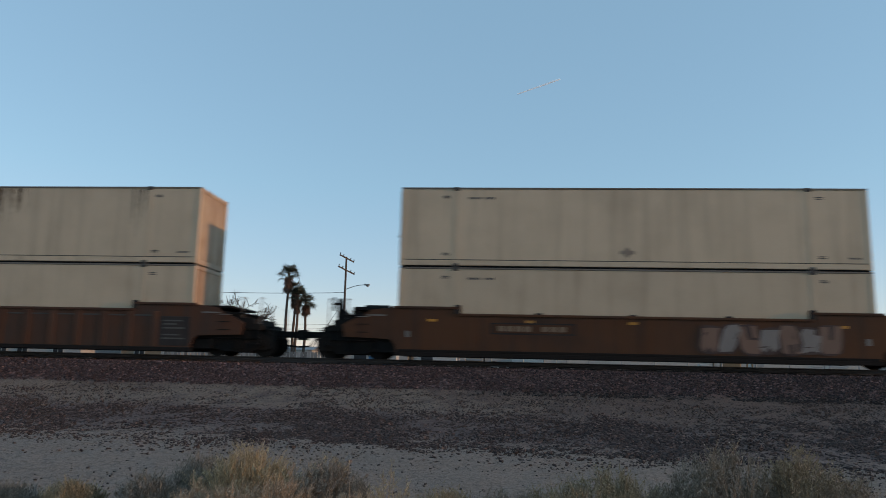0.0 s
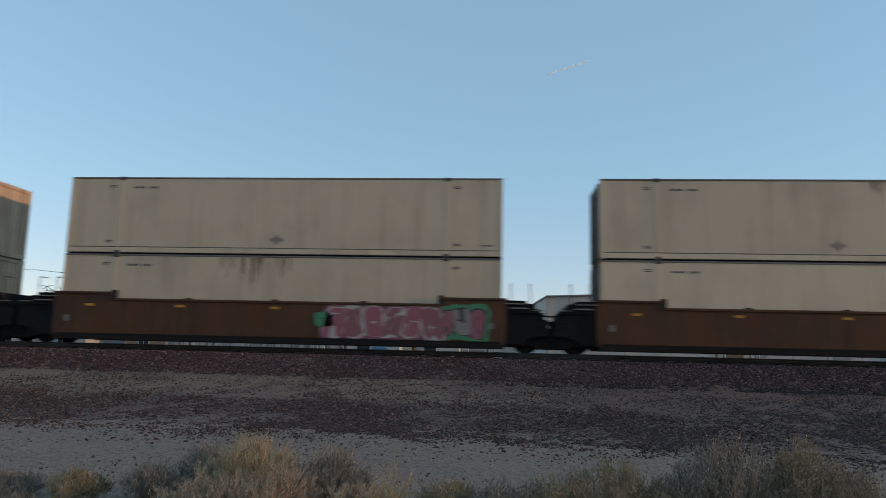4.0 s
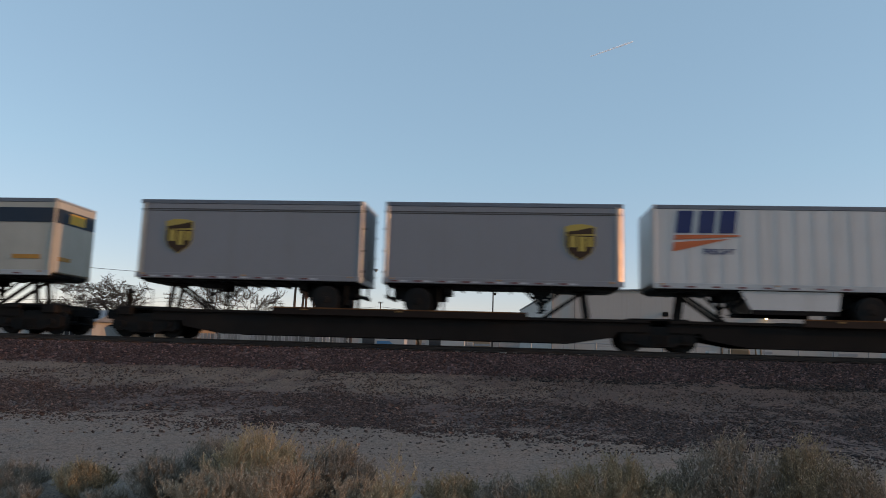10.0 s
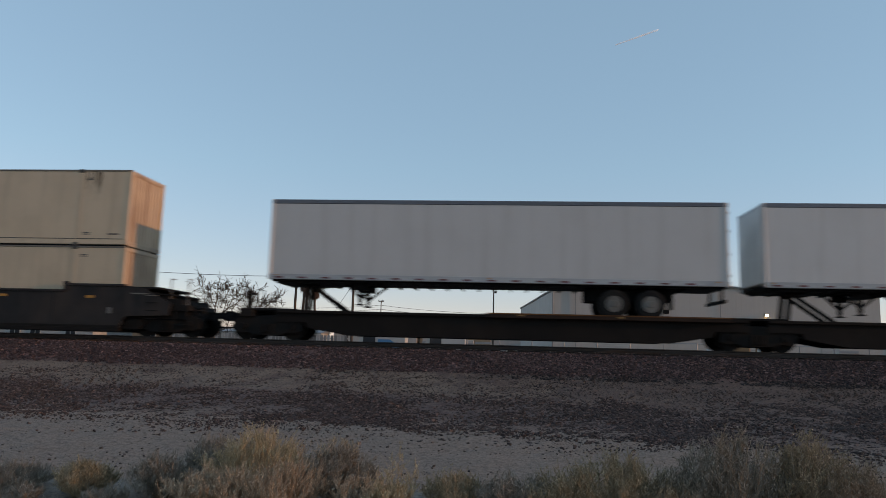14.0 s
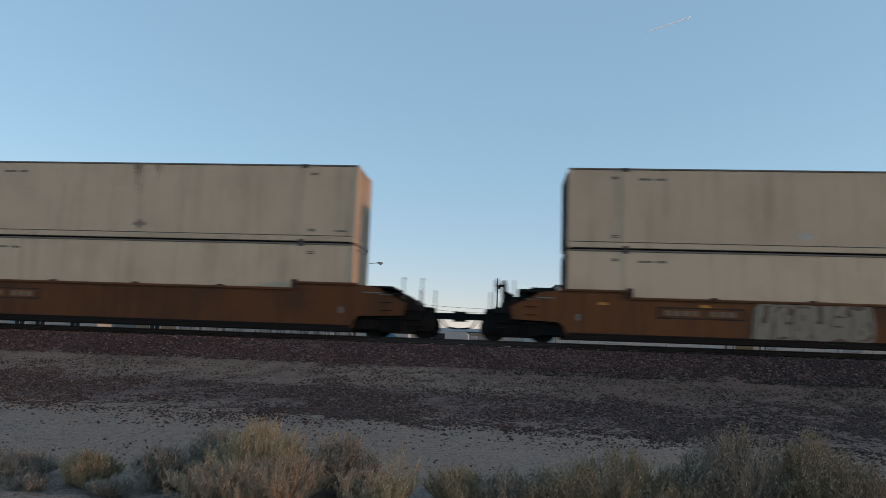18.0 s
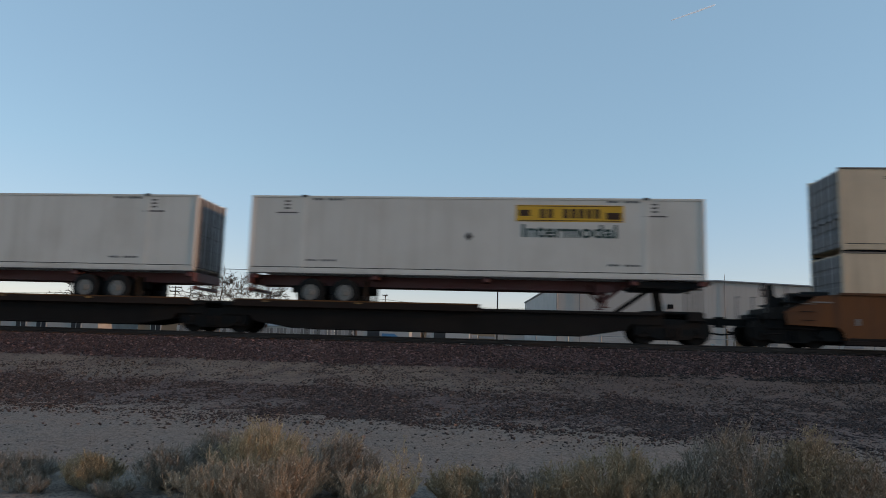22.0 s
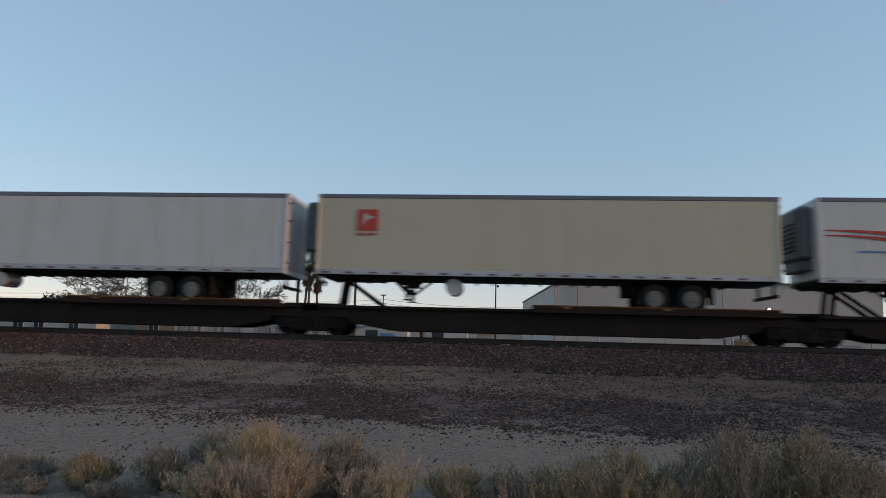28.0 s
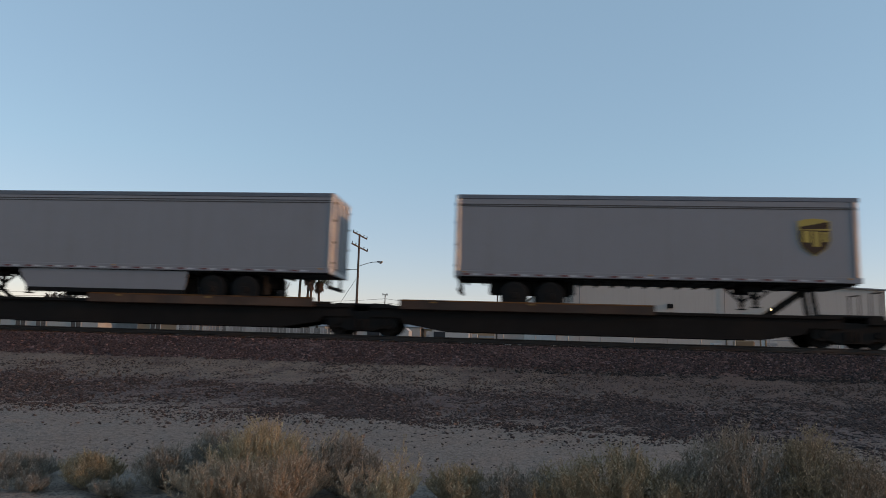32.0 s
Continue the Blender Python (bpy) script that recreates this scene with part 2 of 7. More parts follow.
# ---- trucks, couplers ----
def wheel_shape(bm):
    for y0, y1, r in ((-0.07, 0.065, 0.457), (0.065, 0.1, 0.485)):
        tube(bm, (0, y0, 0), (0, y1, 0), r, r, 22)
    tube(bm, (0, -0.10, 0), (0, -0.07, 0), 0.16, 0.16, 12)


def side_frame_shape(bm):
    prism(bm, [(-1.27, 0.32), (-1.27, 0.66), (-1.0, 0.76), (-0.55, 0.84), (0.55, 0.84), (1.0, 0.76), (1.27, 0.66), (1.27, 0.32), (1.05, 0.22), (0.72, 0.26), (0.5, 0.16), (-0.5, 0.16), (-0.72, 0.26), (-1.05, 0.22)], -0.07, 0.07)


def spring_shape(bm):
    tube(bm, (0, 0, 0.24), (0, 0, 0.55), 0.075, 0.075, 8)


def truck(parent, x):
    t = part("truck", mesh("bolster", lambda bm: soft_box(bm, -0.25, 0.25, -1.0, 1.0, 0.52, 0.86)), GRIME, parent, "grimy four-wheel truck", at=(x, 0, 0))
    for y in (-1.0, 1.0):
        part("side_frame", mesh("side_frame", side_frame_shape), GRIME, t, at=(0, y, 0))
        for x in (-0.18, 0.0, 0.18):
            part("spring", mesh("spring", spring_shape), BLACK, t, at=(x, y * 1.08, 0))
        for a in (-0.88, 0.88):
            part("wheel", mesh("wheel", wheel_shape), WHEELSTEEL, t, at=(a, y * 0.76, 0.457)).scale = (1, -1 if y > 0 else 1, 1)
            part("bearing_cap", mesh("bearing", lambda bm: tube(bm, (0, -0.16, 0), (0, 0.06, 0), 0.12, 0.12, 10)), BLACK, t, at=(a, y * 1.02, 0.457))
        part("brake_beam", mesh("brake_beam", lambda bm: soft_box(bm, -1.2, 1.2, -0.05, 0.05, 0.14, 0.80, 0.03)), BLACK, t, at=(0, y * 0.6, 0))
    for a in (-0.88, 0.88):
        part("axle", mesh("axle", lambda bm: tube(bm, (0, -0.95, 0), (0, 0.95, 0), 0.08, 0.08, 8)), BLACK, t, at=(a, 0, 0.457))
    return t


def coupler(parent, x, way):
    def shape(bm):
        box(bm, 0, 0.75, -0.12, 0.12, 0.72, 0.95)
        prism(bm, [(0.75, 0.64), (1.05, 0.66), (1.1, 0.84), (1.05, 1.0), (0.75, 1.02)], -0.17, 0.17)
    part("coupler", mesh("coupler", shape), BLACK, parent, at=(x, 0, 0)).scale = (way, 1, 1)
    part("air_hose", mesh("hose", lambda bm: (tube(bm, (0.3, -0.35, 0.75), (0.55, -0.33, 0.42), 0.03), tube(bm, (0.55, -0.33, 0.42), (0.95, -0.2, 0.38), 0.03))), BLACK, parent, at=(x, 0, 0)).scale = (way, 1, 1)


# ---- paint of graffiti: loose rounded strokes in flat colours ----
GRAF = {n: mat("spray_" + n, c, 0.6, grain=0.15, amount=0.3) for n, c in {
    "tan": (0.20, 0.125, 0.075), "bone": (0.25, 0.208, 0.155), "violet": (0.07, 0.047, 0.06), "rose": (0.24, 0.075, 0.085), "orange": (0.40, 0.16, 0.03), "leaf": (0.075, 0.115, 0.045), "ghost": (0.048, 0.022, 0.018), "grey": (0.24, 0.205, 0.185), "faint": (0.20, 0.105, 0.07), "teal": (0.022, 0.078, 0.064), "pink": (0.30, 0.085, 0.105), "green": (0.028, 0.20, 0.085), "white": (0.38, 0.34, 0.30),
    "black": (0.025, 0.025, 0.028), "blue": (0.034, 0.048, 0.105), "slate": (0.032, 0.036, 0.038), "dim": (0.10, 0.062, 0.045), "pale_blue": (0.11, 0.15, 0.19)}.items()}


FIGURES = (     # chunky sprayed figures in a cell from -1 to 1
    ((-1, -1), (-0.3, -1), (-0.22, -0.3), (0.24, -0.3), (0.3, -1), (1, -1), (1, 0.55), (0.6, 1), (-0.6, 1), (-1, 0.55)),
    ((-1, 1), (-0.3, 1), (-0.25, 0.0), (0.25, 0.0), (0.3, 1), (1, 1), (1, -0.6), (0.6, -1), (-0.6, -1), (-1, -0.6)),
    ((-1, -0.9), (0.2, -1), (1, -0.6), (0.55, -0.1), (1, 0.3), (0.8, 1), (-0.1, 0.8), (-0.9, 1), (-0.65, 0.2), (-1, -0.3)),
    ((-0.9, -1), (0.1, -0.8), (0.9, -1), (1, 0.4), (0.3, 0.55), (0.5, 1), (-0.5, 1), (-1, 0.6), (-0.75, -0.2)),
    ((-1, -0.7), (-0.6, -1), (0.6, -1), (1, -0.6), (0.85, 0.0), (1, 0.6), (0.6, 1), (-0.6, 1), (-1, 0.7)),
    ((-1, -0.6), (-0.5, -1), (0.0, -0.6), (0.5, -1), (1, -0.5), (0.8, 0.3), (1, 0.9), (0.1, 1), (-0.9, 0.85), (-1, 0.2)),
)


def graffiti(parent, x0, x1, z0, z1, glow, line, fills, seed, wide=0.07, count=6, what=""):
    """Chunky figures side by side: a glow round them, a dark or pale rim, fills that change from figure to figure, and short slits on top."""
    rng = random.Random(seed)
    g = part("graffiti", bmesh.new(), GRAF[glow or line], parent, (what or glow or line) + " sprayed graffiti", at=(0, NEAR - 0.115, 0))
    step = (x1 - x0) / count
    layers = {"glow": bmesh.new(), "rim": bmesh.new(), "slit": bmesh.new(), **{k: bmesh.new() for k in range(len(fills))}}
    last = -1
    for i in range(count):
        cx, cz = x0 + step * (i + 0.5), (z0 + z1) / 2 + rng.uniform(-0.04, 0.04)
        rx, rz, lean = step * rng.uniform(0.46, 0.58), (z1 - z0) / 2 * rng.uniform(0.84, 1.0), rng.uniform(-0.22, 0.30)
        kind = rng.choice([k for k in range(len(FIGURES)) if k != last])
        last = kind

        def laid(pts, ex, y, bm):
            prism(bm, [(cx + a * (rx + ex) + lean * c * rz + rng.uniform(-0.035, 0.035), cz + c * (rz + ex) + rng.uniform(-0.03, 0.03)) for a, c in pts], y - 0.002, y)
        blob = [(math.copysign(abs(math.cos(a)) ** 0.5, math.cos(a)), math.copysign(abs(math.sin(a)) ** 0.5, math.sin(a))) for a in [0.3142 * k for k in range(20)]]
        if glow:
            laid(blob, wide * 1.6, -0.001 - 0.0003 * (i % 2), layers["glow"])
        laid(blob, wide * 0.3, -0.005 - 0.0003 * (i % 2), layers["rim"])
        laid(FIGURES[kind], -wide * 0.3, -0.009 - 0.0003 * (i % 2), layers[i % len(fills)])
        for _ in range(rng.choice((1, 2, 3))):
            a, c, w, h = rng.uniform(-0.6, 0.6), rng.uniform(-0.6, 0.6), rng.uniform(0.03, 0.07), rng.uniform(0.12, 0.35)
            if rng.random() < 0.4:
                w, h = h, w
            laid([(a - w / rx / 2, c - h / rz / 2), (a + w / rx / 2, c - h / rz / 2), (a + w / rx / 2 + 0.1, c + h / rz / 2), (a - w / rx / 2 + 0.1, c + h / rz / 2)], 0.0, -0.013, layers["slit"])
    for k, bm in layers.items():
        if k == "glow" and not glow:
            bm.free()
            continue
        if k == ("glow" if glow else "rim"):
            bm.to_mesh(g.data)
            bm.free()
            continue
        tagged(part({"rim": "spray_rim", "slit": "spray_slit"}.get(k, "spray_fill"), bm, GRAF[line if k in ("rim", "slit") else fills[k]], g), kind="stuff")
    return g


# ---- double-stack well cars ----
LC = 16.154


def well_unit(u, paint, ribbed=False, left_end=True, right_end=True, left_truck=True, right_truck=True, plates=(), label="", sprays=(), stencil=None, brand=False, size_mark=False):
    """u: the left end of its containers. An end with left_end is the end of the whole car; else it is an articulated joint."""
    w = riding("well_car", u, label, "well car", "well cars of the train")
    gl, gr = (2.55 if left_end else 1.62), (2.55 if right_end else 1.62)

    def side(bm):
        def end(is_end):
            if is_end:
                return [(0.02, 0.16), (0.10, 0.52), (0.28, 0.70), (1.88, 0.76), (1.96, 1.18), (1.62, 1.36), (1.25, 1.50), (0.95, 1.72), (0.25, 1.80)]
            if ribbed:
                return [(0.12, 0.16), (0.2, 0.5), (0.5, 0.85), (0.85, 1.0), (0.95, 1.4), (0.85, 1.78), (0.2, 1.80)]
            return [(0.1, 0.16), (0.16, 0.6), (0.16, 1.80)]
        low = [(LC + x, z) for x, z in end(right_end)] + [(LC - 1.9, 1.84), (LC - 2.15, 1.60), (2.15, 1.60), (1.9, 1.84)] + [(-x, z) for x, z in end(left_end)[::-1]]
        prism(bm, low, -0.04, 0.04)
    sk = ("well_side", left_end, right_end, ribbed)
    for y in (NEAR - 0.06, FAR + 0.06):
        part("side_wall", mesh(sk, side), paint, w, at=(0, y, 0))
    for y, d in ((NEAR - 0.10, -1), (FAR + 0.10, 1)):
        part("top_chord", mesh("well_top_chord", lambda bm: soft_box(bm, 2.1, LC - 2.1, -0.05, 0.05, 1.54, 1.63, 0.012)), paint, w, at=(0, y, 0))
        part("bottom_chord", mesh("well_bottom_chord", lambda bm: soft_box(bm, -0.1, LC + 0.1, -0.055, 0.055, 0.13, 0.27, 0.012)), GRIME, w, at=(0, y, 0))
        for x in (0.95, LC - 0.95):
            part("raised_rim", mesh("well_rim", lambda bm: soft_box(bm, -1.15, 1.15, -0.05, 0.05, 1.77, 1.86, 0.012)), paint, w, at=(x, y, 0))
            part("guide_block", mesh("well_guide", lambda bm: soft_box(bm, -0.11, 0.11, -0.04, 0.06, 1.6, 1.93, 0.02)), DARKWELL, w, at=(2.1 if x < 8 else LC - 2.1, y, 0))
    part("floor", mesh("well_floor", lambda bm: (box(bm, 0, LC, -1.22, 1.22, 0.14, 0.22), [box(bm, x, x + 0.3, -1.22, 1.22, 0.22, 0.27) for x in (0.1, 4, 8, 12, LC - 0.4)])), GRIME, w)
    if ribbed:
        k = 15
        for i in range(k):
            x = 1.3 + (LC - 2.6) * i / (k - 1)
            part("rib", mesh("well_rib", lambda bm: soft_box(bm, -0.12, 0.12, -0.035, 0.0, 0.27, 1.54, 0.015)), paint, w, at=(x, NEAR - 0.10, 0))
            if i < k - 1:
                part("slot", mesh("well_slot", lambda bm: soft_box(bm, -0.3, 0.3, -0.01, 0.0, 1.36, 1.41, 0.004)), LINE, w, at=(x + (LC - 2.6) / (k - 1) / 2, NEAR - 0.10, 0))
        for x in (0.02, LC - 1.12):
            part("door_panel", mesh("well_panel", lambda bm: soft_box(bm, 0, 1.1, -0.012, 0.0, 0.32, 1.36, 0.005)), DARKWELL, w, "dark panel with pale marks", at=(x, NEAR - 0.10, 0))
            part("stencil", mesh("well_stencil", lambda bm: [box(bm, 0.12, 0.12 + 0.1 * ln_, -0.016, -0.012, z, z + 0.05) for z, ln_ in ((0.55, 8), (0.68, 6), (0.92, 8), (1.06, 5), (1.18, 7))]), DULL, w, at=(x, NEAR - 0.10, 0))
    # end bulkheads, platforms and what stands on them
    for left, g, xo, way in ((True, gl, 0.0, -1), (False, gr, LC, 1)):
        def platform(bm):
            prism(bm, [(0.02, 0.95), (0.02, 1.55), (g * 0.7, 1.5), (g * 0.72, 1.36), (g * 0.9, 1.34), (g * 0.91, 1.16), (g, 1.14), (g, 0.95)], -1.24, 1.24)
        key = ("well_platform", round(g, 2))
        p = part("end_platform", mesh(key, platform), GRIME, w, at=(xo, 0, 0))
        p.scale = (way, 1, 1)
        is_end = left_end if left else right_end
        part("body_bolster", mesh(("well_bolster", is_end), lambda bm: (soft_box(bm, 0.05, 2.45 if is_end else 1.55, -1.15, 1.15, 0.60, 1.02, 0.03), soft_box(bm, 0.05, 0.75, -1.2, 1.2, 0.22, 0.62, 0.03))), BLACK, w, at=(xo, 0, 0)).scale = (way, 1, 1)
        if not is_end:
            part("joint_housing", mesh(("well_joint", ribbed), lambda bm: prism(bm, [(0.16, 0.3), (0.16, 1.80), (0.86, 1.80), (0.88, 1.70), (1.14, 1.69), (1.16, 1.52), (1.34, 1.5), (1.38, 1.25), (1.58, 1.05), (1.62, 0.6), (0.9, 0.5), (0.7, 0.3)], -1.31, 1.31)), BLACK, w, "black housing over the shared truck", at=(xo, 0, 0)).scale = (way, 1, 1)
            for k, (a, b, z) in enumerate(((0.1, 0.82, 1.66), (0.75, 1.16, 1.58), (0.5, 1.1, 1.36), (1.2, 1.5, 1.34))):
                part("joint_step", mesh(("joint_step", k), lambda bm: soft_box(bm, a, b, -0.09, 0.02, z, z + 0.035, 0.008)), WORN if k == 0 else BLACK, w, at=(xo, -1.33, 0)).scale = (way, 1, 1)
            for x in (0.32, 1.0):
                part("marker_post", mesh("joint_post", lambda bm: (tube(bm, (0, 0, 1.6), (0, 0, 2.42), 0.018, 0.018, 6), tube(bm, (0, 0, 2.4), (0, 0.5, 2.4), 0.018, 0.018, 6))), GALVP, w, at=(xo + way * x, -1.1, 0))
            for z, r in ((1.12, 0.05), (1.32, 0.03)):
                part("joint_link", mesh(("joint_link", z), lambda bm: tube(bm, (1.2, 0, z), (1.75, 0, z - 0.05), r, r, 8)), BLACK, w, at=(xo, -0.5 if r > 0.04 else -1.0, 0)).scale = (way, 1, 1)
        if is_end:
            part("end_sill", mesh("well_end_sill", lambda bm: soft_box(bm, 2.3, 2.85, -0.55, 0.55, 0.66, 1.12, 0.03)), BLACK, w, at=(xo, 0, 0)).scale = (way, 1, 1)
            coupler(w, xo + way * 2.8, way)
            for x, y, top in ((1.83, -1.2, 2.12), (2.5, -1.2, 2.12), (2.15, 1.2, 1.84), (2.73, 1.2, 1.84)):
                part("handrail", mesh(("well_handrail", top), lambda bm: (tube(bm, (0, 0, 0.95), (0, 0, top), 0.024, 0.024, 6), tube(bm, (0, 0, top - 0.02), (0, 0.35 if top > 2 else -0.35, top - 0.02), 0.02, 0.02, 6))), GALVP, w, at=(xo + way * x, y, 0))
            if left:
                part("brake_wheel", mesh("brake_wheel", lambda bm: ([tube(bm, (0, 0.24 * math.cos(a), 0.24 * math.sin(a)), (0, 0.24 * math.cos(a + 0.5236), 0.24 * math.sin(a + 0.5236)), 0.025, 0.025, 6) for a in [0.5236 * i for i in range(12)]], [tube(bm, (0.03, 0, 0), (0, 0.24 * math.cos(a), 0.24 * math.sin(a)), 0.018, 0.018, 6) for a in (0, 1.57, 3.14, 4.71)], tube(bm, (-0.05, 0, 0), (0.28, 0, 0), 0.04, 0.04, 8))), BLACK, w, at=(xo + way * 2.42, -0.75, 1.95))
                part("brake_stand", mesh("brake_stand", lambda bm: prism(bm, [(-0.45, 1.1), (0.12, 1.1), (0.12, 2.12), (-0.02, 2.16), (-0.08, 1.75), (-0.3, 1.62)], -0.12, 0.12)), BLACK, w, at=(xo + way * 2.15, -0.7, 0)).scale = (way, 1, 1)
                part("air_reservoir", mesh("reservoir", lambda bm: (tube(bm, (-0.5, 0, 1.72), (0.4, 0, 1.72), 0.2, 0.2, 12), box(bm, -0.45, 0.35, -0.12, 0.12, 1.4, 1.6))), BLACK, w, at=(xo + way * 0.75, -0.85, 0))
                part("valve_box", mesh("valve", lambda bm: soft_box(bm, -0.25, 0.25, -0.2, 0.2, 1.35, 1.85, 0.05)), GRIME, w, at=(xo + way * 1.45, -0.75, 0))
        for z in (0.62, 0.92, 1.2, 1.46):
            part("ladder_rung", mesh("rung", lambda bm: (tube(bm, (-0.2, -0.06, 0), (0.2, -0.06, 0), 0.014, 0.014, 6), box(bm, -0.21, -0.18, -0.06, 0.0, -0.014, 0.014), box(bm, 0.18, 0.21, -0.06, 0.0, -0.014, 0.014))), WORN if z > 1.3 else GRIME, w, at=(xo + way * 1.25, NEAR - 0.12, z))
        if is_end:
            part("step", mesh("well_step", lambda bm: (soft_box(bm, -0.25, 0.25, -0.16, 0.0, 0.42, 0.46, 0.01), box(bm, -0.24, -0.2, -0.04, 0.0, 0.42, 1.0), box(bm, 0.2, 0.24, -0.04, 0.0, 0.42, 1.0))), BLACK, w, at=(xo + way * 2.3, NEAR + 0.02, 0))
            part("deck_grating", mesh("well_grating", lambda bm: (soft_box(bm, -1.0, 0.28, -1.33, 1.33, 1.70, 1.78, 0.01), soft_box(bm, -0.3, 0.7, -1.3, 1.3, 1.48, 1.54, 0.01), box(bm, -0.95, -0.3, -1.28, -1.2, 1.2, 1.70), box(bm, -0.3, 0.1, -1.26, -1.1, 1.1, 1.6))), BLACK, w, at=(xo + way * 1.2, 0, 0)).scale = (way, 1, 1)
            part("release_lever", mesh("well_lever", lambda bm: (tube(bm, (0, -1.2, 0.98), (0, 0, 0.98), 0.02, 0.02, 6), tube(bm, (0, -1.2, 0.98), (0.05, -1.2, 0.7), 0.02, 0.02, 6))), BLACK, w, at=(xo + way * 2.85, 0, 0))
        part("grab_plate", mesh("grab_plate", lambda bm: soft_box(bm, -0.32, 0.32, -0.02, 0.0, 1.5, 1.55, 0.006)), WORN, w, at=(xo + way * (0.75 if is_end else 0.6), NEAR - 0.10, 0))
    for x in plates:
        part("reflector", mesh("well_reflector", lambda bm: soft_box(bm, -0.16, 0.16, -0.012, 0.0, -0.045, 0.045, 0.004)), REFLECT, w, at=(x, NEAR - 0.101, 1.38))
    if brand or size_mark and plates:
        for x, z, a, c in ((0.55, 1.42, 0.30, 0.12), (LC - 0.85, 1.42, 0.30, 0.13), (1.55, 1.0, 0.22, 0.05)):
            part("amber_plate", mesh(("amber_plate", a, c), lambda bm: soft_box(bm, -a, a, -0.01, 0.0, -c, c, 0.003)), REFLECT, w, at=(x, NEAR - 0.102, z))
    if left_truck:
        truck(w, -1.66)
    if right_truck:
        truck(w, LC + 1.66)
    if not ribbed:
        for x in (4.9, 8.1, 11.3):
            part("guide_block", mesh("well_low_guide", lambda bm: soft_box(bm, -0.13, 0.13, -0.04, 0.05, 1.56, 1.68, 0.015)), DARKWELL, w, at=(x, NEAR - 0.1, 0))
        for x in (-0.02, LC - 0.14):
            part("placard", mesh("well_placard", lambda bm: soft_box(bm, 0.0, 0.16, -0.008, 0, 0.78, 1.0, 0.003)), WORN, w, at=(x + (0.3 if x < 8 else -0.3), NEAR - 0.1, 0))
        for x in (2.6, 8.1, 13.6):
            part("side_seam", mesh("well_seam", lambda bm: soft_box(bm, -0.03, 0.03, -0.012, 0.0, 0.28, 1.52, 0.005)), paint, w, at=(x, NEAR - 0.098, 0))
        part("lower_plate", mesh("well_low_plate", lambda bm: soft_box(bm, 0.0, LC, -0.03, 0.0, 0.27, 0.36, 0.012)), GRIME, w, at=(0, NEAR - 0.098, 0))
        if stencil is not None:
            part("dark_plate", mesh("well_dark_plate", lambda bm: soft_box(bm, -0.06, 2.86, -0.005, 0, 0.93, 1.33, 0.002)), DARKWELL, w, at=(stencil, NEAR - 0.0985, 0))
            if not brand:
                part("stencil_ground", mesh("well_stencil_ground", lambda bm: soft_box(bm, 0.0, 2.8, -0.004, 0, 0.98, 1.28, 0.002)), paint, w, at=(stencil, NEAR - 0.103, 0))
                part("stencil_bars", mesh("well_lettering", lambda bm: [box(bm, 0.2 + 0.3 * i, 0.44 + 0.3 * i, -0.006, 0, 1.04, 1.22) for i in range(8) if i != 4]), GRAF["tan"], w, at=(stencil, NEAR - 0.107, 0))
            else:
                for a, b in ((0.22, 0.9), (1.05, 1.65), (1.8, 2.5)):
                    part("brand_bar", made(lambda bm: prism(bm, [(a, 0.99), (b, 0.99), (b + 0.08, 1.27), (a + 0.08, 1.27)], -0.006, 0)), GRAF["bone"], w, at=(stencil, NEAR - 0.107, 0))
        if size_mark:
            part("lettering", letters("53", 0.44, 0.70), GRAF["ghost"], w, at=(0.22, NEAR - 0.104, 0.52))
    for i, sp in enumerate(sprays):
        graffiti(w, *sp)
    return w


# ---- containers ----
def drips(c, x, w, drop, m, seed):
    """Rust and soot that has run down from the top rail: tapering, uneven streaks."""
    rng = random.Random(seed)

    def shape(bm):
        for k in range(max(3, int(w / 0.07))):
            a, b = rng.uniform(0, w), rng.uniform(0.03, 0.11)
            d = drop * rng.uniform(0.25, 1.0) * (0.55 + 0.45 * math.sin(math.pi * a / w))
            prism(bm, [(a - b / 2, 0.0), (a + b / 2, 0.0), (a + b * 0.35, -d * 0.6), (a + 0.006, -d), (a - 0.006, -d), (a - b * 0.35, -d * 0.6)], -0.0003 * (k % 7) - 0.002, 0.0)
    tagged(part("run_stain", made(shape), m, c, "streaks of rust run down the wall", at=(x, NEAR + 0.021, 2.82)), kind="stuff")


